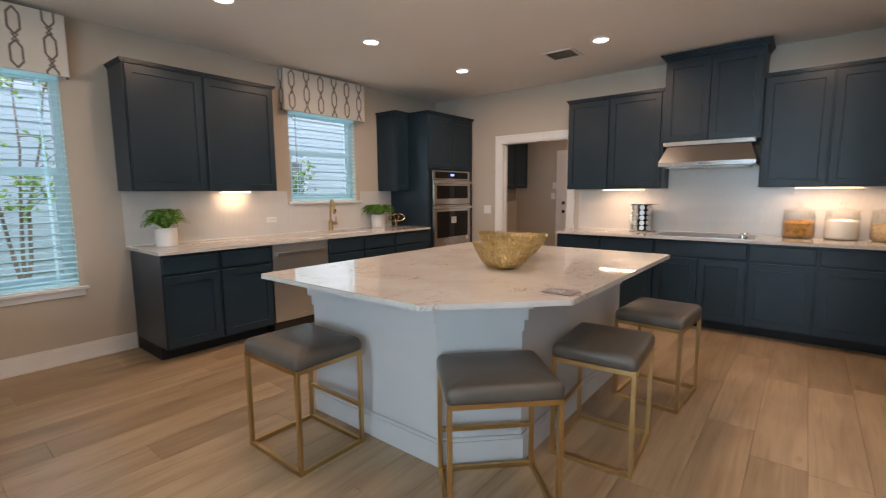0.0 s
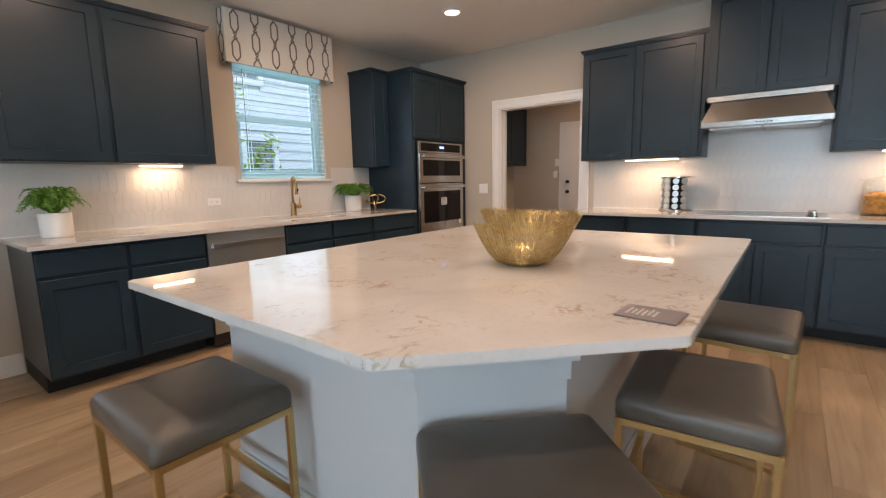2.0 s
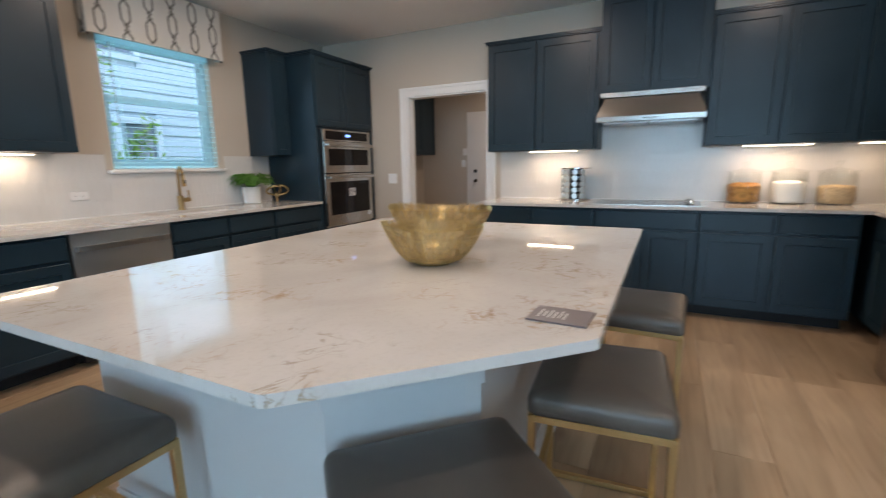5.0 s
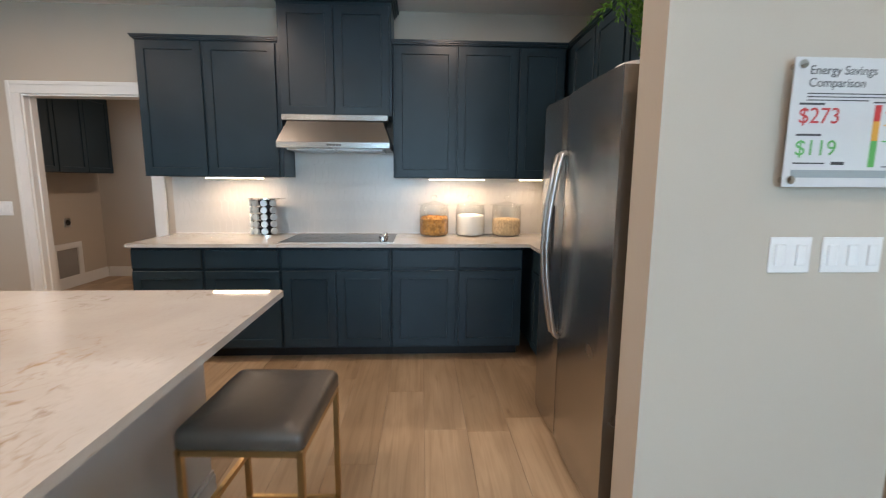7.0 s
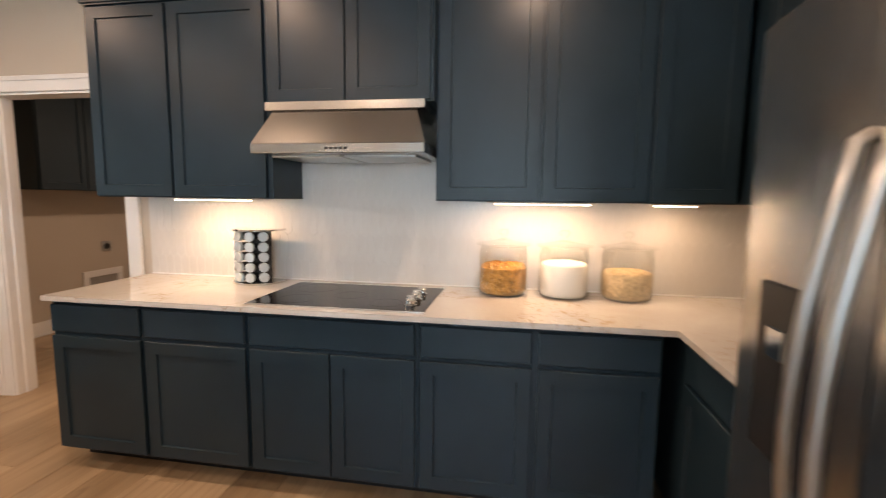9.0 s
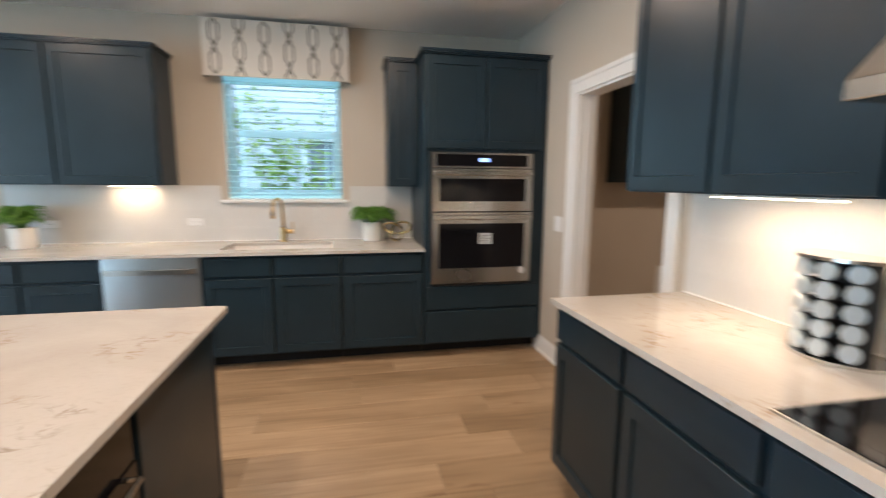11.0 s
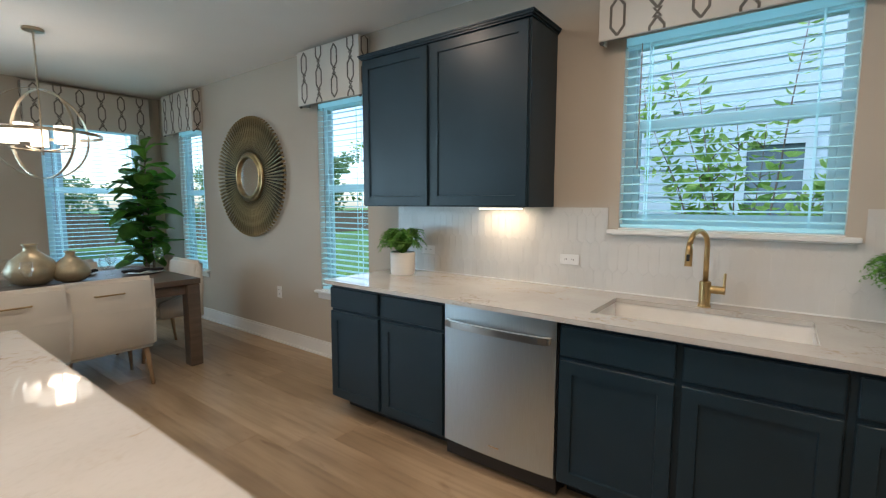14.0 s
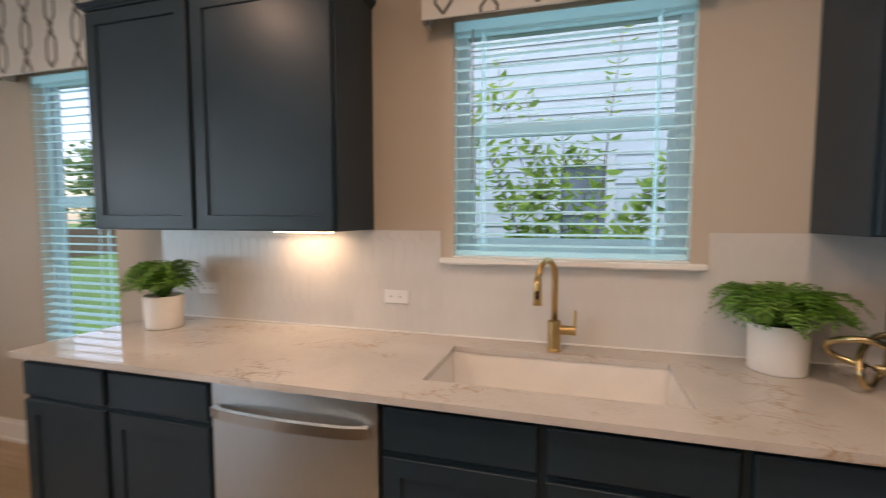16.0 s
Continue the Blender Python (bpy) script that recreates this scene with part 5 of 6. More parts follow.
plate("light_switch", "white two-gang switch plate beside the doorway", we, -0.948, 1.115, 0.118, 0.115, 2, "switch")

SGX, SGY = WINGX + 2.46, 0.048     # the sign stands off the wing wall
sg = thing("wall_sign", "clear acrylic wall sign comparing energy savings", "sign", at=(-2.48 + SGX, -5.627 + SGY, 1.347))
y0, y1, z0, z1 = -5.824 + SGY, -5.430 + SGY, 1.347, 1.708
part("panel", B((-2.494 + SGX, -2.490 + SGX, y0, y1, z0, z1), bev=0.001), PAPER, sg, "white printed panel")
for y in (y0 + 0.022, y1 - 0.022):
    for z in (z0 + 0.02, z1 - 0.02):
        bm = bmesh.new()
        lathe(bm, [(0, 0), (0.009, 0), (0.009, 0.034), (0.012, 0.034), (0.012, 0.040), (0, 0.041)], 16)
        part("standoff", bm, CHROME, sg, "round steel standoff", lambda c: Vector((-2.4602 + SGX - c.z, y + c.x, z + c.y)))
# the lettering runs towards -y and faces -x
tm = lambda y, z: Matrix(((0, 0, -1, -2.4946 + SGX), (-1, 0, 0, y + SGY), (0, 1, 0, z), (0, 0, 0, 1)))
lettering("heading", "Energy Savings\nComparison", 0.034, INK, sg, tm(-5.475, 1.662), "dark grey heading")
lettering("figure", "$273", 0.062, RED, sg, tm(-5.455, 1.528), "red figure")
lettering("figure", "$119", 0.062, GREEN, sg, tm(-5.455, 1.438), "green figure")


def bars(name, rows, mat, label):
    bm = bmesh.new()
    for a, b, z, h in rows:
        box(bm, -2.4952 + SGX, -2.4946 + SGX, -b + SGY, -a + SGY, z, z + h)
    part(name, bm, mat, sg, label)


bars("print", [(5.475, 5.72, 1.608, 0.003), (5.475, 5.72, 1.599, 0.003), (5.475, 5.66, 1.590, 0.003), (5.455, 5.53, 1.578, 0.006), (5.455, 5.53, 1.492, 0.006), (5.455, 5.55, 1.413, 0.004), (5.57, 5.61, 1.411, 0.009), (5.675, 5.78, 1.585, 0.004), (5.725, 5.76, 1.570, 0.003), (5.725, 5.75, 1.405, 0.003)], INK, "grey printed lines")
bars("footer", [(5.452, 5.745, 1.374, 0.022)], surf("pale_grey_print", (0.32, 0.36, 0.38), 0.05, 0.4, relief=0.0), "grey printed band")
bars("scale_top", [(5.682, 5.702, 1.535, 0.045)], RED, "red end of the scale")
bars("scale_middle", [(5.682, 5.702, 1.480, 0.055)], ORANGE, "amber middle of the scale")
bars("scale_bottom", [(5.682, 5.702, 1.405, 0.075)], GREEN, "green end of the scale")
bars("marker", [(5.715, 5.770, 1.558, 0.004)], RED, "red marker")
bars("marker", [(5.715, 5.765, 1.522, 0.004)], ORANGE, "amber marker")
bars("marker", [(5.715, 5.765, 1.477, 0.004)], GREEN, "green marker")
bars("badge", [(5.758, 5.785, 1.655, 0.027)], ORANGE, "plain yellow square")

# ---------------------------------------------------------------- ceiling fittings
# a fitting for every spot, the six added unseen ones too
for x, y in SPOTS:
    r = thing("recessed_light", "white recessed ceiling light, switched on, six of them added unseen", "light", group="recessed ceiling lights", at=(x, y, CEIL))
    bm = bmesh.new()
    lathe(bm, [(0.068, -0.018), (0.086, -0.010), (0.090, -0.0015), (0.066, -0.0015), (0.064, -0.012)], 32, (x, y, CEIL))
    part("trim_ring", bm, TRIM, r)
    bm = bmesh.new()
    lathe(bm, [(0, -0.006), (0.066, -0.006), (0.066, -0.003), (0, -0.003)], 32, (x, y, CEIL))
    part("lens", bm, BULB, r, "glowing lens")
v = thing("ceiling_vent", "white louvred ceiling air vent", "vent", at=(-1.05, -2.50, CEIL))
vx, vy = -1.05, -2.50
part("frame", B((vx - 0.16, vx + 0.16, vy - 0.16, vy - 0.13, CEIL - 0.012, CEIL - 0.001), (vx - 0.16, vx + 0.16, vy + 0.13, vy + 0.16, CEIL - 0.012, CEIL - 0.001), (vx - 0.16, vx - 0.13, vy - 0.13, vy + 0.13, CEIL - 0.012, CEIL - 0.001), (vx + 0.13, vx + 0.16, vy - 0.13, vy + 0.13, CEIL - 0.012, CEIL - 0.001), bev=0.002), TRIM, v)
# flat sheet with the shade between the slats put into its colour
part("backing", B((vx - 0.13, vx + 0.13, vy - 0.13, vy + 0.13, CEIL - 0.003, CEIL - 0.001)), surf("vent_shadow", (0.10, 0.095, 0.09), 0.1, 0.9), v, "backing darkened as the shade behind the slats")
for k in range(11):
    yy = vy - 0.118 + k * 0.0236
    bm = bmesh.new()
    vs = [bm.verts.new((x, y, z)) for x in (vx - 0.129, vx + 0.129) for y, z in ((yy - 0.008, CEIL - 0.012), (yy + 0.006, CEIL - 0.004), (yy + 0.007, CEIL - 0.005), (yy - 0.007, CEIL - 0.013))]
    bm.faces.new(vs[:4]), bm.faces.new(vs[4:][::-1])
    for i in range(4):
        bm.faces.new((vs[i], vs[(i + 1) % 4], vs[4 + (i + 1) % 4], vs[4 + i]))
    part("slat", bm, TRIM, v)

for axis, u, vv, ln in STRIPS:
    s = thing("under_cabinet_strip", "glowing light strip under a wall cabinet", "light", group="under-cabinet light strips", at=(u, vv, UP0) if axis == "x" else (vv, u, UP0))
    bx = (u - ln / 2, u + ln / 2, vv - 0.022, vv + 0.022) if axis == "x" else (vv - 0.022, vv + 0.022, u - ln / 2, u + ln / 2)
    part("housing", B((*bx, UP0 - 0.010, UP0 - 0.0005), bev=0.002), TRIM, s)
    part("lens", B((bx[0] + 0.004, bx[1] - 0.004, bx[2] + 0.004, bx[3] - 0.004, UP0 - 0.0145, UP0 - 0.0102)), BAR, s, "glowing lens")

# ---------------------------------------------------------------- dining corner
mr = thing("sunburst_mirror", "large round bronze-gold sunburst mirror on the wall", "mirror", at=(-6.12, -0.02, 1.662))
MXF = lambda c: Vector((-6.12 + c.x, -0.004 - c.z, 1.662 + c.y))
bm = bmesh.new()
lathe(bm, [(0, 0.0), (0.50, 0.002), (0.535, 0.004), (0.535, 0.008), (0.25, 0.020), (0.19, 0.030), (0, 0.030)], 72)
part("backing", bm, surf("dark_bronze", (0.055, 0.040, 0.022), 0.3, 0.5, 0.8), mr, "shallow dished bronze disc", MXF)
bm = bmesh.new()
lathe(bm, [(0.185, 0.036), (0.19, 0.062), (0.205, 0.070), (0.222, 0.060), (0.226, 0.050), (0.236, 0.054), (0.246, 0.046), (0.248, 0.030)], 64)
part("inner_frame", bm, BRONZE, mr, "stepped round inner frame", MXF, smooth=True)
bm = bmesh.new()
lathe(bm, [(0, 0.041), (0.17, 0.041), (0.188, 0.040), (0.188, 0.036), (0, 0.036)], 64)
part("glass", bm, MIRROR, mr, "round mirror glass", MXF)
N = 88
ray = None
for k in range(N):
    a = 2 * math.pi * k / N
    if ray is None:
        bm = bmesh.new()
        sec = ((0.235, 0.0048, 0.030), (0.40, 0.0082, 0.034), (0.555, 0.0112, 0.048), (0.588, 0.0118, 0.052), (0.600, 0.0090, 0.034))
        rows_ = []
        for r_, w_, h_ in sec:
            rows_.append([bm.verts.new((r_, s * w_, h_ + e_)) for s, e_ in ((-1, -0.010), (-0.55, 0.004), (0.55, 0.004), (1, -0.010))])
        for a_, b_ in zip(rows_, rows_[1:]):
            for i in range(3):
                bm.faces.new((a_[i], a_[i + 1], b_[i + 1], b_[i]))
        bm.faces.new(rows_[-1])
        for v in bm.verts:
            v.co = Vector((v.co.x, v.co.z * -1, v.co.y))
        first = part("ray", bm, BRONZE, mr)
        ray = first.data
        first.matrix_parent_inverse = Matrix.Identity(4)
        ob = first
    else:
        ob = new("ray", ray)
        ob.parent = mr
    ob.location = (0, 0.016, 0)
    ob.rotation_euler = (0, -a, 0)

TX0, TX1, TY0, TY1, TH = -6.86, -5.715, -2.72, -0.755, FLOOR + 0.745
tb = thing("dining_table", "grey-brown stained wooden dining table, laid for a meal", "table", at=((TX0 + TX1) / 2, (TY0 + TY1) / 2, FLOOR))
part("tabletop", B((TX0, TX1, TY0, TY1, TH - 0.045, TH), bev=0.004), TABLE, tb)
part("apron", B((TX0 + 0.05, TX1 - 0.05, TY0 + 0.05, TY0 + 0.075, TH - 0.13, TH - 0.046), (TX0 + 0.05, TX1 - 0.05, TY1 - 0.075, TY1 - 0.05, TH - 0.13, TH - 0.046), (TX0 + 0.05, TX0 + 0.075, TY0 + 0.075, TY1 - 0.075, TH - 0.13, TH - 0.046), (TX1 - 0.075, TX1 - 0.05, TY0 + 0.075, TY1 - 0.075, TH - 0.13, TH - 0.046)), TABLE, tb)
for x in (TX0, TX1 - 0.115):
    for y in (TY0, TY1 - 0.115):
        part("leg", B((x + 0.006, x + 0.109, y + 0.006, y + 0.109, FLOOR, TH - 0.046), bev=0.006), TABLE, tb)


def soften(bm, off, seg=3):
    bmesh.ops.bevel(bm, geom=[e for e in bm.edges], offset=off, segments=seg, affect="EDGES")


def dining_chair():
    """Upholstered chair on splayed wooden legs; it faces +y from the origin."""
    c = thing("dining_chair", "oatmeal upholstered dining chair with a bar handle on its back", "chair", group="chairs round the dining table")
    bm = B((-0.265, 0.265, -0.24, 0.26, 0.36, 0.485))
    soften(bm, 0.03)
    part("seat", bm, LINEN, c, smooth=True)
    bm = bmesh.new()
    prof = [(-0.285, 0.30), (-0.285, 0.62), (-0.300, 0.84), (-0.225, 0.84), (-0.200, 0.62), (-0.19, 0.30)]
    A_ = [bm.verts.new((-0.285, y, z)) for y, z in prof]
    B_ = [bm.verts.new((0.285, y, z)) for y, z in prof]
    bm.faces.new(A_), bm.faces.new(B_[::-1])
    for i in range(6):
        bm.faces.new((A_[i], A_[(i + 1) % 6], B_[(i + 1) % 6], B_[i]))
    soften(bm, 0.028)
    bk = part("backrest", bm, LINEN, c, smooth=True)
    bm = bmesh.new()
    tube(bm, [(-0.085, -0.30, 0.735), (-0.085, -0.320, 0.735), (0.085, -0.320, 0.735), (0.085, -0.30, 0.735)], 0.0055, 8)
    part("handle", bm, BRONZE, bk, "slim bronze pull bar")
    for s in (-1, 1):
        bm = B((s * 0.285 - 0.03 if s < 0 else 0.255, s * 0.285 if s > 0 else -0.255, -0.22, 0.10, 0.36, 0.60))
        for v in bm.verts:
            if v.co.z > 0.5 and v.co.y > 0:
                v.co.z = 0.50
        soften(bm, 0.012, 2)
        part("armrest", bm, LINEN, c, smooth=True)
        for y in (-0.20, 0.20):
            bm = bmesh.new()
            tube(bm, [(s * 0.225, y * 0.95, 0.365), (s * 0.252, y * 1.18, 0.0)], 0.02, 12, radii=[0.021, 0.0115])
            part("leg", bm, LEGWOOD, c, "tapered wooden leg", smooth=True)
    return c


ch = dining_chair()
ch.matrix_basis = pose(-5.82, -1.45, FLOOR, 0, 0, 88)
for x, y, a in ((-5.80, -1.965, 91), (-6.80, -1.38, -90), (-6.80, -2.06, -88), (-6.38, -0.84, 180)):
    copy_thing(ch, pose(x, y, FLOOR, 0, 0, a))

for x, y, s, lab in ((-6.40, -1.69, 1.25, "large squat gold glass vase on the dining table"), (-6.34, -1.465, 0.98, "small squat gold glass vase on the dining table")):
    v = thing("vase", lab, "vase", group="gold vases", at=(x, y, TH))
    bm = bmesh.new()
    lathe(bm, [(r * s, h * s) for r, h in ((0, 0.001), (0.06, 0.001), (0.10, 0.02), (0.128, 0.065), (0.128, 0.10), (0.105, 0.15), (0.06, 0.19), (0.035, 0.21), (0.032, 0.235), (0.042, 0.25), (0.034, 0.25), (0.027, 0.235), (0.028, 0.21), (0, 0.20))], 40, (x, y, TH))
    part("body", bm, VASE, v, smooth=True)

for x, y in ((-5.93, -1.50), (-5.93, -1.97), (-6.66, -1.36), (-6.66, -2.04), (-6.38, -0.94)):
    p = thing("place_setting_plate", "white china plate laid on the dining table", "plate", group="dinner plates", at=(x, y, TH))
    bm = bmesh.new()
    lathe(bm, [(0, 0.001), (0.09, 0.001), (0.15, 0.016), (0.152, 0.019), (0.10, 0.008), (0, 0.007)], 40, (x, y, TH))
    part("plate", bm, CHINA, p, smooth=True)
    n = thing("napkin", "black cloth napkin folded on the plate", "napkin", group="black napkins", at=(x, y, TH + 0.018))
    bm = B((x - 0.035, x + 0.035, y - 0.16, y + 0.15, TH + 0.019, TH + 0.036))
    bmesh.ops.subdivide_edges(bm, edges=bm.edges[:], cuts=4, use_grid_fill=True)
    for vv in bm.verts:
        q = abs(vv.co.y - y) / 0.16
        vv.co.x = x + (vv.co.x - x) * (0.55 + 0.6 * q)
        vv.co.z += 0.006 * math.sin(vv.co.y * 40) + 0.004 * math.sin(vv.co.x * 90)
    part("cloth", bm, NAPKIN, n, smooth=True)
    g = thing("wine_glass", "clear stemmed wine glass on the dining table", "glass", group="wine glasses", at=(x + (0.20 if x < -6.4 else -0.20), y + 0.20, TH))
    gx, gy = x + (0.20 if x < -6.4 else -0.20), y + 0.20
    bm = bmesh.new()
    lathe(bm, [(0, 0.001), (0.036, 0.001), (0.034, 0.004), (0.006, 0.008), (0.0045, 0.085), (0.02, 0.10), (0.040, 0.135), (0.040, 0.165), (0.031, 0.205), (0.0295, 0.205), (0.038, 0.165), (0.038, 0.136), (0.018, 0.103), (0, 0.098)], 24, (gx, gy, TH))
    part("body", bm, GLASS, g, smooth=True)

# chandelier
NICKEL = steel("warm_nickel", (0.46, 0.39, 0.29), 0.28, (1, 1, 1))
CX, CY, CZ = -6.39, -1.565, 1.925
cl = thing("chandelier", "open orb chandelier with frosted glass shades, lit", "chandelier", at=(CX, CY, CEIL))
bm = bmesh.new()
lathe(bm, [(0, 0), (0.065, 0), (0.065, -0.018), (0.05, -0.024), (0.01, -0.026), (0.008, -0.05), (0, -0.05)], 28, (CX, CY, CEIL - 0.001))
part("canopy", bm, NICKEL, cl, "brushed nickel ceiling rose")
bm = bmesh.new()
tube(bm, [(CX, CY, CEIL - 0.04), (CX, CY, CZ - 0.16)], 0.0065, 10)
part("rod", bm, NICKEL, cl)


def band(pts, wv, name):
    bm = bmesh.new()
    n = len(pts)
    rings = [[bm.verts.new(p + o) for o in wv(p)] for p in pts]
    for i in range(n):
        a, b = rings[i], rings[(i + 1) % n]
        for k in range(4):
            bm.faces.new((a[k], a[(k + 1) % 4], b[(k + 1) % 4], b[k]))
    part(name, bm, NICKEL, cl, "thin flat metal ring")


cen = Vector((CX, CY, CZ))
for yaw in (20, 110):
    e1 = Vector((math.cos(radians(yaw)), math.sin(radians(yaw)), 0))
    e2 = Vector((0, 0, 1))
    nn = e1.cross(e2)
    pts = [cen + e1 * 0.345 * math.cos(a) + e2 * 0.335 * math.sin(a) for a in [2 * math.pi * k / 64 for k in range(64)]]
    def wv(p, nn=nn):
        r = (p - cen).normalized() * 0.0025
        return (-nn * 0.011 - r, nn * 0.011 - r, nn * 0.011 + r, -nn * 0.011 + r)
    band(pts, wv, "ring")
pts = [cen + Vector((0.375 * math.cos(a), 0.375 * math.sin(a), 0)) for a in [2 * math.pi * k / 64 for k in range(64)]]
band(pts, lambda p: tuple(Vector((0, 0, s * 0.011)) + (p - cen).normalized() * q for s, q in ((-1, -0.0025), (1, -0.0025), (1, 0.0025), (-1, 0.0025))), "ring")
for k in range(5):
    a = 2 * math.pi * k / 5 + 0.5
    px, py = CX + 0.19 * math.cos(a), CY + 0.19 * math.sin(a)
    bm = bmesh.new()
    tube(bm, [(CX, CY, CZ - 0.13), ((CX + px) / 2, (CY + py) / 2, CZ - 0.125), (px, py, CZ - 0.115), (px, py, CZ - 0.085)], 0.006, 8)
    arm = part("arm", bm, NICKEL, cl, "", smooth=True)
    bm = bmesh.new()
    lathe(bm, [(0, -0.092), (0.030, -0.092), (0.034, -0.085), (0, -0.080)], 20, (px, py, CZ))
    part("cup", bm, NICKEL, arm)
    bm = bmesh.new()
    lathe(bm, [(0.052, -0.080), (0.055, -0.075), (0.055, 0.052), (0.052, 0.052), (0.052, -0.070), (0, -0.074)], 28, (px, py, CZ))
    part("shade", bm, SHADE, arm, "frosted white glass cylinder", smooth=True)

# fiddle-leaf fig
FGX, FGY = -7.77, -0.37
fg = thing("fiddle_leaf_fig", "tall fiddle-leaf fig plant standing in the corner", "plant", at=(FGX, FGY, FLOOR))
bm = bmesh.new()
lathe(bm, [(0, 0), (0.13, 0), (0.15, 0.02), (0.17, 0.30), (0.16, 0.30), (0.155, 0.27), (0, 0.27)], 32, (FGX, FGY, FLOOR))
part("pot", bm, CERAMIC, fg, "white round pot", smooth=True)
bm = bmesh.new()
stems = []
for k, (dx, dy, top) in enumerate(((0.05, 0.02, 1.98), (-0.08, -0.06, 1.80), (0.09, -0.10, 1.60))):
    pts = [(FGX + dx * 0.2, FGY + dy * 0.2, FLOOR + 0.26)] + [(FGX + dx * q + 0.03 * math.sin(5 * q + k), FGY + dy * q + 0.03 * math.cos(4 * q + k), FLOOR + 0.26 + (top - 0.26) * q) for q in (0.25, 0.5, 0.75, 1.0)]
    tube(bm, pts, 0.012, 8, radii=[0.017, 0.014, 0.012, 0.009, 0.005])
    stems.append(pts)
part("trunk", bm, BARK, fg, "slim brown stems", smooth=True)
bm = bmesh.new()
sec = [(0.0, 0.006), (0.12, 0.030), (0.3, 0.055), (0.45, 0.060), (0.62, 0.085), (0.8, 0.088), (0.93, 0.055), (1.0, 0.006)]
L = 0.31
rr = []
for q, w_ in sec:
    z = 0.05 * math.sin(q * 2.6) - 0.09 * q * q
    rr.append([bm.verts.new((L * q, s * w_, z + abs(s) * 0.018 + 0.006 * math.sin(q * 14 + s))) for s in (-1, -0.5, 0, 0.5, 1)])
for a_, b_ in zip(rr, rr[1:]):
    for i in range(4):
        bm.faces.new((a_[i], a_[i + 1], b_[i + 1], b_[i]))
bmesh.ops.solidify(bm, geom=bm.faces[:], thickness=0.0015)
FIGLEAF = surf("fiddle_leaf_skin", (0.19, 0.42, 0.08), 0.30, 0.34, fine=40, coarse=9, relief=0.3, dist=0.003)
_t = FIGLEAF.node_tree
_b = _t.nodes["Principled BSDF"]
_oi = _t.nodes.new("ShaderNodeObjectInfo")
_rp = ramp(_t, _oi.outputs["Random"], [(0.0, (0.45, 0.55, 0.5)), (1.0, (1.55, 1.35, 1.2))])
_src = _b.inputs["Base Color"].links[0].from_socket
_t.links.new(mix(_t, _src, _rp.outputs[0], 1.0, "MULTIPLY"), _b.inputs["Base Color"])
_tr, _ms = _t.nodes.new("ShaderNodeBsdfTranslucent"), _t.nodes.new("ShaderNodeMixShader")
_t.links.new(_b.inputs["Base Color"].links[0].from_socket, _tr.inputs["Color"])
_ms.inputs[0].default_value = 0.4
_t.links.new(_b.outputs[0], _ms.inputs[1])
_t.links.new(_tr.outputs[0], _ms.inputs[2])
_t.links.new(_ms.outputs[0], _t.nodes["Material Output"].inputs["Surface"])
leaf = part("leaf", bm, FIGLEAF, fg, smooth=True)
leaf.matrix_parent_inverse = Matrix.Identity(4)
rg = random.Random(9)
first = True
for si, pts in enumerate(stems):
    for k in range(44 if si == 0 else 34):
        q = 0.24 + 0.76 * (k + rg.random()) / (44 if si == 0 else 34)
        i = min(3, int(q * 4))
        f_ = q * 4 - i
        p = Vector(pts[i]).lerp(Vector(pts[i + 1]), f_)
        o = leaf if first else new("leaf", leaf.data)
        first = False
        o.parent = fg
        o.location = p - Vector((FGX, FGY, FLOOR))
        o.rotation_euler = (rg.uniform(-0.35, 0.35), rg.uniform(-0.75, 0.35) - 0.5 * (q > 0.9), k * 2.4 + rg.uniform(-0.4, 0.4))
        s = rg.uniform(0.75, 1.25) * (1.0 - 0.25 * (q > 0.93))
        o.scale = (s, s, s)

# plant on the fridge
pf = thing("potted_fern", "upright green fern in a ribbed white pot on the fridge", "potted plant", at=(-2.10, -5.22, FZ - 0.018))
bm = bmesh.new()
lathe(bm, [(0, 0), (0.08, 0), (0.11, 0.02), (0.118, 0.055), (0.112, 0.055), (0.10, 0.04), (0, 0.04)], 40, (-2.12, -5.187, FZ - 0.0175))
part("pot", bm, CERAMIC, pf, "ribbed white pot", smooth=True)
bm = fern_leaves(31, 34, 0.24, 0.42)
for v in bm.verts:
    v.co = Vector((-2.12 + max(-0.15, min(v.co.x * 0.7, 0.3)), -5.185 + max(-0.2, v.co.y * 0.95), FZ + 0.03 + max(0.0, v.co.z * 1.15)))
    if v.co.x < -2.27:
        v.co.x = -2.27
part("foliage", bm, FERN, pf, "green fern fronds", kind="stuff")

# ---------------------------------------------------------------- laundry room and hall
wall_unit(sink_wall, 0.95, 2.30, 0.345, 1.43, 2.36, [(0.96, 1.40), (1.41, 1.85), (1.86, 2.29)], "dark three-door wall cabinet in the laundry room", group="")
lb = thing("washer_box", "white framed recess at the foot of the laundry wall", "utility box", at=(1.82, -0.01, FLOOR))
part("frame", B((1.575, 1.645, 0.001, 0.020, FLOOR, 0.505), (1.985, 2.055, 0.001, 0.020, FLOOR, 0.505), (1.575, 2.055, 0.001, 0.020, 0.505, 0.575), bev=0.003), TRIM, lb, "white frame", sink_wall)
part("recess", B((1.645, 1.985, 0.001, 0.004, FLOOR, 0.505)), surf("grey_recess", (0.30, 0.29, 0.28), 0.1, 0.8), lb, "grey recess", sink_wall)
do = thing("dryer_outlet", "dark round dryer outlet on a metal plate", "outlet", at=(1.88, -0.01, 0.83))
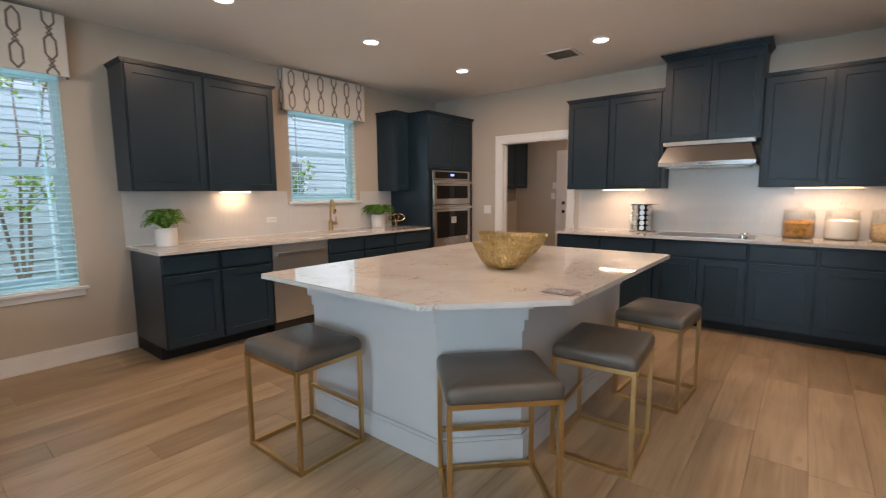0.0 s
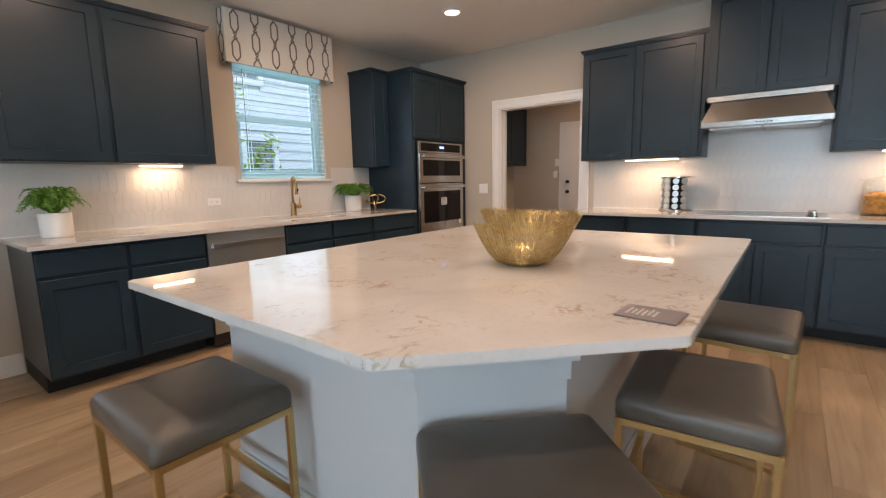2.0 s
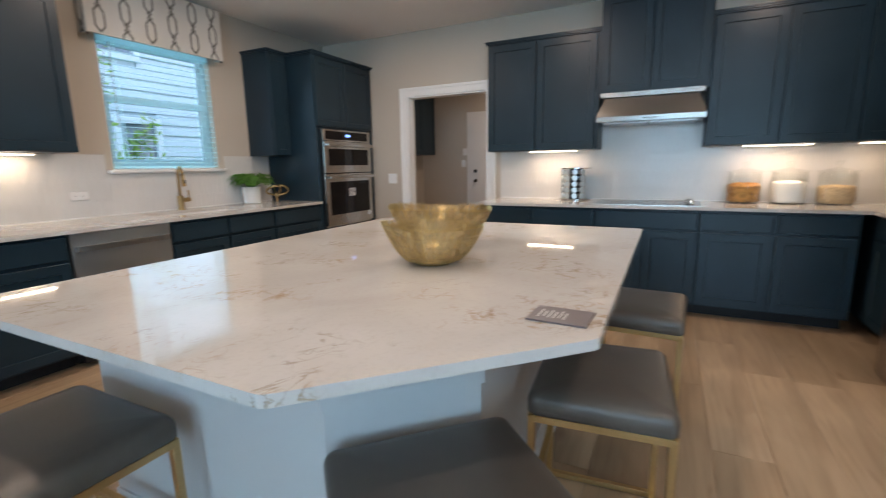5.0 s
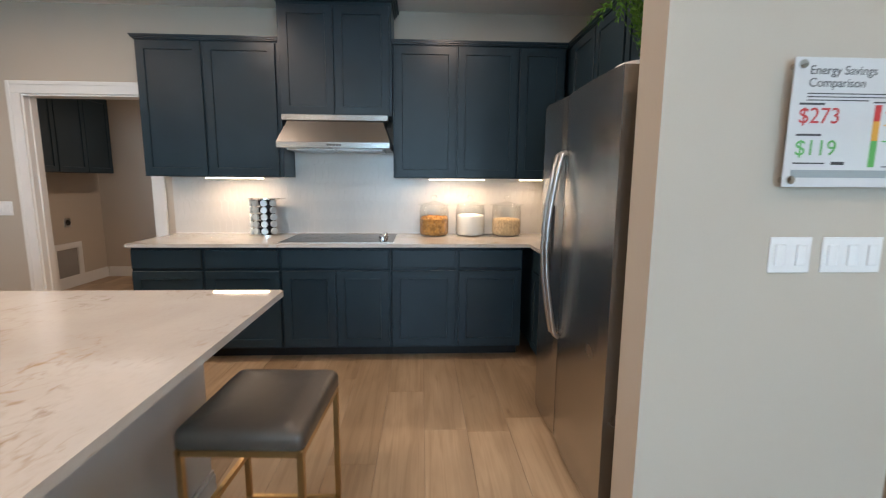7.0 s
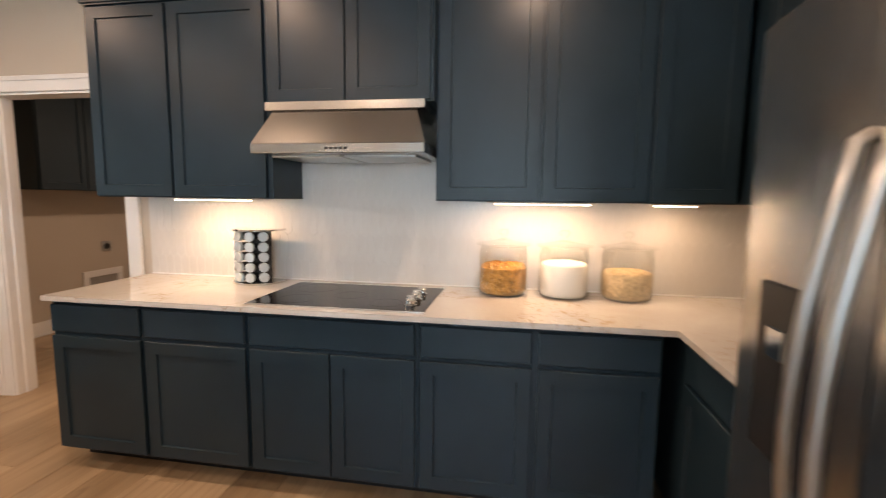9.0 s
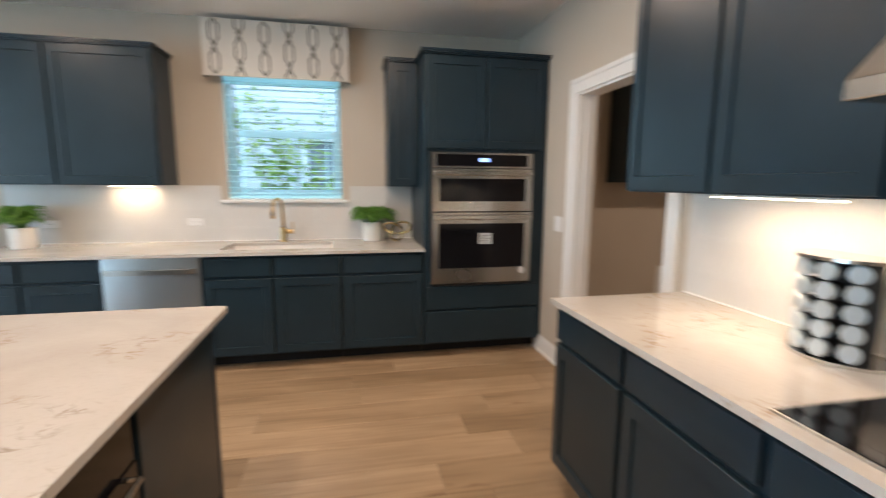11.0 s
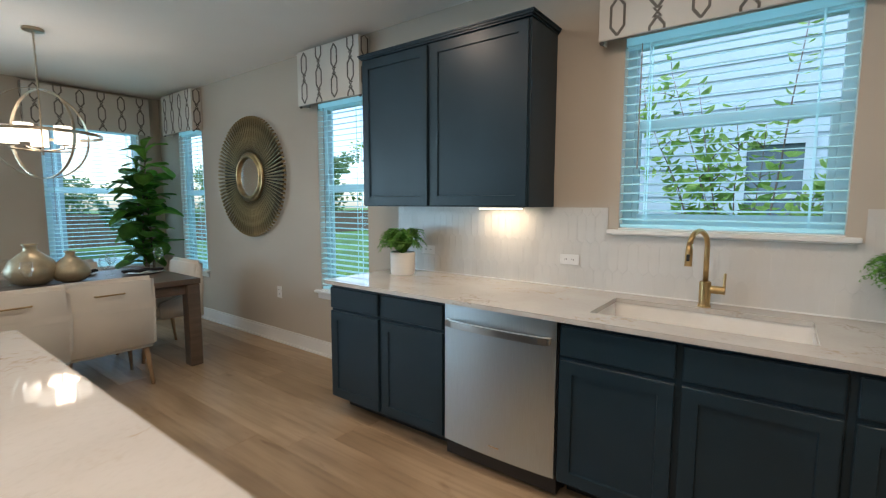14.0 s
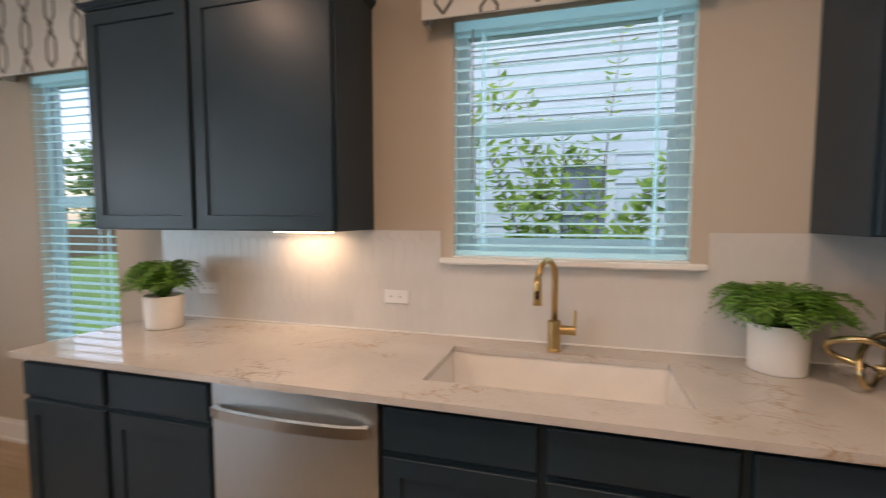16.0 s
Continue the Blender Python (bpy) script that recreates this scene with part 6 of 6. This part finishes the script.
part("cover", B((1.825, 1.935, 0.001, 0.008, 0.770, 0.880), bev=0.002), STEEL, do, "", sink_wall)
bm = bmesh.new()
lathe(bm, [(0, 0.010), (0.030, 0.010), (0.034, 0.0)], 20)
part("socket", bm, BLACK, do, "black round socket", lambda c: Vector((1.88 + c.x, -0.008 - c.z, 0.825 + c.y)))
wl = lambda c: Vector((LX - 0.0005 - c.y, c.x, c.z))
plate("light_switch", "white switch plate in the laundry room", wl, -0.775, 1.285, 0.075, 0.115, 1, "switch")
plate("thermostat", "small white and grey wall control", wl, -0.80, 1.475, 0.075, 0.115, 1, "switch")
dr = thing("door_2", "white panelled laundry door with dark knobs", "door", kind="structure", at=(LX - 0.02, -1.35, FLOOR))
part("leaf", B((LX - 0.03, LX - 0.002, -1.80, -0.92, FLOOR, 2.03), bev=0.003), TRIM, dr)
part("casing", B((LX - 0.02, LX - 0.001, -0.918, -0.84, FLOOR, 2.11), (LX - 0.02, LX - 0.001, -1.88, -1.802, FLOOR, 2.11), (LX - 0.02, LX - 0.001, -1.802, -0.918, 2.032, 2.11), bev=0.003), TRIM, dr, "white casing")
for z in (1.0, 1.16):
    bm = bmesh.new()
    lathe(bm, [(0, 0.05), (0.022, 0.045), (0.026, 0.03), (0.010, 0.012), (0.028, 0.004), (0.028, 0)], 18)
    part("knob", bm, BLACK, dr, "dark round knob", lambda c: Vector((LX - 0.03 - c.z, -1.0 + c.x, z + c.y)))
lr = thing("ceiling_light", "round white laundry ceiling light, switched on", "light", at=(1.5, -1.9, CEIL))
bm = bmesh.new()
lathe(bm, [(0.14, 0), (0.14, -0.02), (0.11, -0.06), (0, -0.075)], 28, (1.5, -1.9, CEIL - 0.001))
part("diffuser", bm, SHADE, lr, "glowing opal diffuser", smooth=True)
st = thing("staircase", "closed staircase with pale treads and grey-brown risers", "stairs", at=(-0.5, -7.2, FLOOR))
for k in range(13):
    x0 = -1.60 + k * 0.27
    if x0 > 2.2:
        break
    part("riser", B((x0, x0 + 0.018, -7.9, -6.75, FLOOR + k * 0.18, FLOOR + (k + 1) * 0.18 - 0.03)), STAIR, st, "grey-brown riser")
    part("tread", B((x0 - 0.025, min(x0 + 0.275, 2.49), -7.9, -6.75, FLOOR + (k + 1) * 0.18 - 0.0295, FLOOR + (k + 1) * 0.18), bev=0.006), LINEN, st, "pale tread")

# ---------------------------------------------------------------- outside
GZ = -0.12
structure("ground", B((-120, 120, 0.15, 140, GZ - 0.2, GZ), (-120, WEST - 0.15, -140, 0.15, GZ - 0.2, GZ)), GRASS, "mown green lawn around the house", "lawn")


def grass_blades():
    rg = random.Random(3)
    bm = bmesh.new()
    for k in range(9000):
        if k % 2:
            x, y = rg.uniform(-12, -3), rg.uniform(0.3, 6)
        else:
            x, y = rg.uniform(-15, WEST - 0.3), rg.uniform(-4, 3)
        a, h = rg.uniform(0, 6.28), rg.uniform(0.04, 0.09)
        d = Vector((math.cos(a), math.sin(a), 0)) * 0.006
        p = Vector((x, y, GZ))
        bm.faces.new([bm.verts.new(v) for v in (p - d, p + d, p + Vector((rg.uniform(-0.03, 0.03), rg.uniform(-0.03, 0.03), h)))])
    ob = part("grass_blades", bm, SHRUB, None)
    tagged(ob, "short green blades of lawn grass", "grass", kind="stuff")


grass_blades()
HY = 4.2
hs = thing("neighbour_house", "neighbouring house clad in pale horizontal siding", "house", at=(1.0, HY + 3, GZ))
HOLES = [(-2.24, -1.62, 0.85, 2.14), (-0.12, 0.50, 0.85, 2.06), (-0.36, 0.28, 3.10, 4.2), (-4.6, -3.8, 2.9, 4.0)]
bm = bmesh.new()
wall_boxes(bm, "y", HY + 0.02, HY + 0.2, -5.8, 9.0, GZ, 5.6, HOLES)
box(bm, -5.8, -5.6, HY + 0.2, HY + 9, GZ, 5.6)
part("wall", bm, SIDING, hs, "pale sheathing wall")
bh = 0.18
for k in range(30):
    z0_ = GZ + k * bh
    spans = [(-5.81, 9.0)]
    for h0, h1, za, zb in HOLES:
        if z0_ < zb and z0_ + bh > za:
            spans = [s for a, b in spans for s in ((a, min(b, h0)), (max(a, h1), b)) if s[1] - s[0] > 0.01]
    for a, b in spans:
        bm = bmesh.new()
        vs = [bm.verts.new((x, y, z)) for x in (a, b) for y, z in ((HY - 0.022, z0_), (HY + 0.019, z0_), (HY + 0.019, z0_ + bh + 0.012), (HY - 0.002, z0_ + bh + 0.012))]
        bm.faces.new(vs[:4]), bm.faces.new(vs[4:][::-1])
        for i in range(4):
            bm.faces.new((vs[i], vs[(i + 1) % 4], vs[4 + (i + 1) % 4], vs[4 + i]))
        part("siding_board", bm, SIDING, hs)
for h0, h1, za, zb in HOLES:
    wn = part("window", B((h0 - 0.07, h0 + 0.03, HY - 0.04, HY + 0.08, za - 0.07, zb + 0.07), (h1 - 0.03, h1 + 0.07, HY - 0.04, HY + 0.08, za - 0.07, zb + 0.07), (h0 + 0.03, h1 - 0.03, HY - 0.04, HY + 0.08, za - 0.07, za + 0.03), (h0 + 0.03, h1 - 0.03, HY - 0.04, HY + 0.08, zb - 0.03, zb + 0.07), (h0 + 0.03, h1 - 0.03, HY, HY + 0.06, (za + zb) / 2 - 0.025, (za + zb) / 2 + 0.025)), VINYL, hs, "white trimmed window")
    part("pane", B((h0 + 0.03, h1 - 0.03, HY + 0.03, HY + 0.036, za + 0.03, zb - 0.03)), surf("dark_far_glass", (0.16, 0.22, 0.25), 0.2, 0.08, relief=0.0), wn, "dark reflecting glass")
bm = bmesh.new()
vs = [bm.verts.new(p) for p in ((-6.2, HY - 0.45, 5.5), (9.4, HY - 0.45, 5.5), (9.4, HY + 5, 8.2), (-6.2, HY + 5, 8.2), (-6.2, HY - 0.45, 5.65), (9.4, HY - 0.45, 5.65), (9.4, HY + 5, 8.35), (-6.2, HY + 5, 8.35))]
for f_ in ((0, 1, 2, 3), (4, 5, 6, 7), (0, 1, 5, 4), (1, 2, 6, 5), (2, 3, 7, 6), (3, 0, 4, 7)):
    bm.faces.new([vs[i] for i in f_])
part("roof", bm, ROOF, hs, "grey shingle roof")
h2 = thing("far_house", "pale-sided house beyond the garden", "house", at=(-17, -4.3, GZ))
part("wall", B((-20, -14.2, -9, 0.4, GZ, 3.4)), SIDING, h2)
bm = bmesh.new()
prism(bm, [(-20.3, -9.3), (-13.9, -9.3), (-13.9, 0.7), (-20.3, 0.7)], 3.4, 3.6)
prism(bm, [(-19.3, -8.3), (-14.9, -8.3), (-14.9, -0.3), (-19.3, -0.3)], 3.6, 4.4)
part("roof", bm, ROOF, h2)
wn = part("window", B((-14.2, -14.16, -4.2, -3.2, 0.8, 2.2)), VINYL, h2, "white trimmed window")
part("pane", B((-14.159, -14.15, -4.1, -3.3, 0.9, 2.1)), BLACKGLASS, wn)

fn = thing("garden_fence", "weathered cedar board fence round the lawn", "fence", at=(-21, 5, GZ))
bd = None
rg = random.Random(2)
for k in range(150):
    y = -14 + k * 0.152
    if bd is None:
        bd = part("board", B((-0.01, 0.01, -0.07, 0.07, 0, 1.15), bev=0.003), FENCE, fn)
        bd.matrix_parent_inverse = Matrix.Identity(4)
        o = bd
    else:
        o = new("board", bd.data)
        o.parent = fn
    o.location = (0 + rg.uniform(-0.004, 0.004), y - 5 + 10, 0)
for k in range(110):
    o = new("board", bd.data)
    o.parent = fn
    o.location = (0.08 + k * 0.152, 13.8, 0)
    o.rotation_euler = (0, 0, radians(90))
for z in (0.25, 0.85):
    part("rail", B((-21.05, -21.011, -9, 18.8, GZ + z, GZ + z + 0.09)), FENCE, fn)


def tree(name, x, y, h, crown, seed, leaves, label, leaf=0.07, stems=4, mat=SHRUB, low=0.25):
    """Several leaning stems with limbs, and a loose crown of small leaves set along them."""
    rg = random.Random(seed)
    t_ = thing(name, label, "tree" if h > 3.2 else "shrub", at=(x, y, GZ))
    bm = bmesh.new()
    tips = []
    for s in range(stems):
        a = 2 * math.pi * (s + rg.random() * 0.6) / stems
        lean = crown * rg.uniform(0.35, 0.8)
        pts = []
        for i in range(6):
            q = i / 5
            pts.append(Vector((x + math.cos(a) * lean * q ** 1.3 + rg.uniform(-0.04, 0.04), y + math.sin(a) * lean * q ** 1.3 + rg.uniform(-0.04, 0.04), GZ + h * rg.uniform(0.88, 1.0) * q)))
        w0 = 0.008 * h
        tube(bm, pts, 0.02, 7, radii=[w0, w0 * 0.8, w0 * 0.62, w0 * 0.45, w0 * 0.3, w0 * 0.12])
        for i in range(1, 6):
            for b in range(3):
                st_ = pts[i - 1].lerp(pts[i], rg.random())
                if st_.z < GZ + h * low:
                    continue
                d = Vector((rg.uniform(-1, 1), rg.uniform(-1, 1), rg.uniform(-0.1, 0.7))).normalized()
                ln = crown * rg.uniform(0.3, 0.75)
                e_ = st_ + d * ln
                m_ = st_.lerp(e_, 0.5) + Vector((0, 0, 0.06 * ln))
                tube(bm, [st_, m_, e_], 0.01, 5, radii=[w0 * 0.3, w0 * 0.2, w0 * 0.07])
                tips.append((st_, m_, e_))
    part("trunk", bm, BARK, t_, "slim brown stems and limbs")
    bm = bmesh.new()
    for k in range(leaves):
        a_, m_, e_ = rg.choice(tips)
        q = rg.random() ** 0.7
        p = (a_.lerp(m_, q * 2) if q < 0.5 else m_.lerp(e_, q * 2 - 1)) + Vector((rg.gauss(0, 1), rg.gauss(0, 1), rg.gauss(0, 1))) * crown * 0.06
        u = Vector((rg.uniform(-1, 1), rg.uniform(-1, 1), rg.uniform(-0.6, 0.4))).normalized()
        w = u.orthogonal().normalized()
        w.rotate(Matrix.Rotation(rg.uniform(0, 6.28), 3, u))
        s = leaf * rg.uniform(0.6, 1.25)
        n_ = u.cross(w) * s * 0.10
        bm.faces.new([bm.verts.new(v) for v in (p, p + u * s * 0.4 + w * s * 0.3 + n_, p + u * s, p + u * s * 0.4 - w * s * 0.3 + n_)])
    part("crown", bm, mat, t_, "loose crown of small green leaves", kind="stuff")


def fan_shrub():
    """Young shrub: stems fanning out of one base, with paired leaves along their upper halves."""
    rg = random.Random(41)
    bx, by = -2.02, 1.30
    t_ = thing("garden_shrub", "multi-stemmed green shrub outside the sink window", "shrub", at=(bx, by, GZ))
    tips = ((-0.50, 2.38), (-0.72, 2.20), (-0.34, 2.24), (-0.10, 2.10), (0.08, 1.96), (-0.55, 1.74), (0.29, 3.00), (0.54, 1.82), (0.46, 1.62), (0.34, 1.46), (-0.30, 1.60))
    bm, bl = bmesh.new(), bmesh.new()

    def leaf_at(p, out, s):
        u = (out + Vector((rg.uniform(-0.35, 0.35), rg.uniform(-0.35, 0.35), rg.uniform(-0.4, 0.3)))).normalized()
        w = u.cross(Vector((rg.uniform(-0.4, 0.4), rg.uniform(-0.9, 0.1), 1))).normalized()
        n_ = u.cross(w) * s * 0.12
        bl.faces.new([bl.verts.new(v) for v in (p, p + u * s * 0.35 + w * s * 0.27 + n_, p + u * s * 0.7 + w * s * 0.22 + n_, p + u * s, p + u * s * 0.7 - w * s * 0.22 + n_, p + u * s * 0.35 - w * s * 0.27 + n_)])

    def shoot(pts, r0, q0, step, s):
        tube(bm, pts, r0, 6, radii=[r0 * (1 - 0.8 * i / (len(pts) - 1)) for i in range(len(pts))])
        n = int((pts[-1] - pts[0]).length / step)
        for k in range(int(n * q0), n + 1):
            f_ = k / n * (len(pts) - 1)
            i = min(len(pts) - 2, int(f_))
            p = pts[i].lerp(pts[i + 1], f_ - i)
            d = (pts[i + 1] - pts[i]).normalized()
            side = d.cross(Vector((math.sin(k * 1.9) * 0.7, 1, 0))).normalized()
            for sg in (-1, 1):
                if rg.random() < 0.88:
                    leaf_at(p, side * sg + d * 0.35, s * rg.uniform(0.6, 1.15))

    for dx, h in tips:
        dy = rg.uniform(-0.22, 0.22) if h < 2.5 else 0.0
        pts = [Vector((bx + rg.uniform(-0.06, 0.06), by + rg.uniform(-0.06, 0.06), GZ))]
        for i in range(1, 8):
            q = i / 7
            pts.append(Vector((bx + dx * q ** 1.25 + rg.uniform(-0.03, 0.03), by + dy * q + rg.uniform(-0.03, 0.03), GZ + (h - GZ) * q)))
        shoot(pts, 0.010, 0.50 if h < 2.5 else 0.45, 0.044 if h < 2.5 else 0.062, 0.115)
        for b in range(7):
            i = rg.randint(2, 6)
            a = pts[i].lerp(pts[i + 1] if i < 7 else pts[i], rg.random())
            d = Vector((rg.uniform(-1, 1), rg.uniform(-0.6, 0.6), rg.uniform(-0.1, 0.8))).normalized() * rg.uniform(0.12, 0.26)
            if a.z > 0.8 and h < 2.5:
                shoot([a, a + d * 0.5 + Vector((0, 0, 0.02)), a + d], 0.004, 0.15, 0.046, 0.085)
    part("trunk", bm, BARK, t_, "slim brown stems", smooth=True)
    part("crown", bl, SHRUB, t_, "loose light green paired leaves", kind="stuff")


fan_shrub()
tree("garden_tree", -4.35, 3.2, 3.6, 0.8, 43, 420, "slim garden tree outside the tall window", 0.085, 3)
tree("garden_tree", -9.6, 6.0, 3.3, 1.2, 44, 1300, "leafy garden tree beyond the lawn", 0.11, 4)
for k, (x, y, h, c_) in enumerate(((-14.0, 2.0, 1.3, 0.9), (-24.5, 2.8, 2.4, 1.5), (-25.5, -3.5, 3.2, 2.0), (-24, 8.5, 2.9, 1.8), (-17.5, 21.5, 4.2, 2.4), (-10.5, 23, 4.0, 2.2), (-24, 15, 4.4, 2.4))):
    tree("garden_tree" if h > 3 else "garden_shrub", x, y, h, c_, 60 + k, 2600, "bushy green shrub on the lawn" if h < 3 else "broad leafy tree beyond the fence", 0.16 if h < 3 else 0.32, 5, leafy("hedge_green_%d" % k, (0.14, 0.26, 0.10), (0.28, 0.42, 0.18)), 0.12)
# ---------------------------------------------------------------- floor planks and tiles
floor = structure("floor", B((WEST - 0.14, LX + 0.14, -9.14, 0.14, -0.12, FLOOR - 0.006)), surf("dark_joint", (0.17, 0.12, 0.08), 0.2, 0.9), "oak-look plank floor with long narrow boards", "floor")
PW = 0.229
rng = random.Random(7)
plank_mesh = {}


def plank_geo(bm, x0, x1, y0, y1):
    g, b = 0.0005, 0.0011
    lo = [bm.verts.new((x, y, FLOOR - 0.0055)) for x, y in ((x0 + g, y0 + g), (x1 - g, y0 + g), (x1 - g, y1 - g), (x0 + g, y1 - g))]
    mi = [bm.verts.new((v.co.x, v.co.y, FLOOR - b)) for v in lo]
    hi = [bm.verts.new((x, y, FLOOR)) for x, y in ((x0 + g + b, y0 + g + b), (x1 - g - b, y0 + g + b), (x1 - g - b, y1 - g - b), (x0 + g + b, y1 - g - b))]
    bm.faces.new(hi)
    for a, c in ((lo, mi), (mi, hi)):
        for k in range(4):
            bm.faces.new((a[k], a[(k + 1) % 4], c[(k + 1) % 4], c[k]))


rest = bmesh.new()
count = 0
y = 0.0
row = 0
while y > -9.0:
    x = WEST - rng.random() * 1.3
    while x < LX:
        ln = rng.choice((1.22, 1.38, 1.52))
        x0, x1 = max(x, WEST), min(x + ln, LX)
        y0 = max(y - PW, -9.0)
        if x1 - x0 > 0.05:
            near = -6.3 < (x0 + x1) / 2 < 0.3 and y > -5.6 and count < 300 and not (-3.6 < (x0 + x1) / 2 < -2.6 and -3.2 < y < -2.3)
            if near and x1 - x0 > ln - 0.001:
                key = (ln, round(y - y0, 3))
                if key not in plank_mesh:
                    bm = bmesh.new()
                    plank_geo(bm, 0, ln, y0 - y, 0)
                    p = part("plank", bm, OAK, floor)
                    plank_mesh[key] = p.data
                else:
                    p = new("plank", plank_mesh[key])
                    p.parent = floor
                p.location = (x0, y, 0)
                count += 1
            else:
                plank_geo(rest, x0, x1, y0, y)
        x += ln
    y -= PW
    row += 1
OAKREST = OAK.copy()
OAKREST.name = "oak_plank_far"
_t = OAKREST.node_tree
_info = next(n for n in _t.nodes if n.bl_idname == "ShaderNodeObjectInfo")
_geo = _t.nodes.new("ShaderNodeNewGeometry")
for l in list(_info.outputs["Random"].links):
    dst = l.to_socket
    _t.links.remove(l)
    _t.links.new(_geo.outputs["Random Per Island"], dst)
part("planks", rest, OAKREST, floor, "oak-look planks away from the kitchen", kind="stuff")

# picket tiles: long six-sided tiles in staggered columns
TWD, THT, TP = 0.052, 0.180, 0.026


def clip(poly, axis, limit, keep_less):
    out = []
    for i, a in enumerate(poly):
        b = poly[(i + 1) % len(poly)]
        ia, ib = ((p[axis] <= limit) == keep_less for p in (a, b))
        if ia:
            out.append(a)
        if ia != ib:
            k = (limit - a[axis]) / (b[axis] - a[axis])
            out.append(tuple(a[j] + k * (b[j] - a[j]) for j in (0, 1)))
    return out


def tile_geo(poly, d):
    bm = bmesh.new()
    cx, cz = sum(p[0] for p in poly) / len(poly), sum(p[1] for p in poly) / len(poly)
    rings = []
    for y, s in ((0.001, 0.0), (d * 0.6, 0.0), (d, 0.0009)):
        ringv = []
        for x, z in poly:
            dx, dz = x - cx, z - cz
            ln = math.hypot(dx, dz) or 1
            ringv.append(bm.verts.new((x - dx / ln * s, y, z - dz / ln * s)))
        rings.append(ringv)
    n = len(poly)
    bm.faces.new(rings[2])
    for a, b in zip(rings, rings[1:]):
        for k in range(n):
            bm.faces.new((a[k], a[(k + 1) % n], b[(k + 1) % n], b[k]))
    return bm


def backsplash(name, xf, areas, label, seed):
    """areas: (u0, u1, z0, z1) fields on the wall."""
    bm = bmesh.new()
    for u0, u1, z0, z1 in areas:
        box(bm, u0, u1, 0.0008, 0.0035, z0, z1)
    wall = part(name, bm, GROUT, None, xf=xf)
    tagged(wall, label, "backsplash", kind="structure")
    rg = random.Random(seed)
    shared = {}
    g = 0.0005
    rs = THT - TP + 0.0
    for u0, u1, z0, z1 in areas:
        for j in range(-1, 16):
            zc = 0.80 + j * rs
            if zc + THT / 2 < z0 + 0.004 or zc - THT / 2 > z1 - 0.004:
                continue
            for i in range(int((u0 - 1) / TWD) - 2, int((u1 + 1) / TWD) + 2):
                uc = (i + 0.5 * (j % 2)) * TWD
                if uc + TWD / 2 < u0 or uc - TWD / 2 > u1:
                    continue
                a, h = TWD / 2 - g, THT / 2 - g
                rel = [(-a, -h + TP), (0, -h), (a, -h + TP), (a, h - TP), (0, h), (-a, h - TP)]
                full = uc - a >= u0 and uc + a <= u1 and zc - h >= z0 and zc + h <= z1
                dd = 0.0047
                if full:
                    key = 0
                    if key not in shared:
                        o = part("tile", tile_geo(rel, dd), TILE, wall, xf=xf)
                        shared[key] = o.data
                    else:
                        o = new("tile", shared[key])
                        o.parent = wall
                    o.location = xf(Vector((uc, 0, zc)))
                    tl = rg.uniform(-0.18, 0.18), rg.uniform(-0.14, 0.14)
                    o.rotation_euler = (radians(tl[0]), radians(tl[1]), radians(tl[1])) if xf is sink_wall else (radians(tl[0]), radians(tl[0]), 0)
                else:
                    pts = [(uc + p[0], zc + p[1]) for p in rel]
                    for ax, lim, less in ((0, u0, False), (0, u1, True), (1, z0, False), (1, z1, True)):
                        pts = clip(pts, ax, lim, less) if pts else pts
                    if len(pts) > 2 and (max(p[0] for p in pts) - min(p[0] for p in pts)) > 0.006 and (max(p[1] for p in pts) - min(p[1] for p in pts)) > 0.006:
                        part("tile", tile_geo(pts, dd), TILE, wall, xf=xf)


backsplash("backsplash_sink", sink_wall, [(-4.142, -2.585, TOP + 0.001, 1.380), (-2.585, -1.535, TOP + 0.001, 1.238), (-1.535, -0.985, TOP + 0.001, 1.380)], "glazed white picket tile backsplash behind the sink", 3)
backsplash("backsplash_cooktop", cook_wall, [(2.29, 3.294, TOP + 0.001, 1.380), (3.294, 4.120, TOP + 0.001, 1.60), (4.120, 5.78, TOP + 0.001, 1.380)], "glazed white picket tile backsplash behind the cooktop", 4)
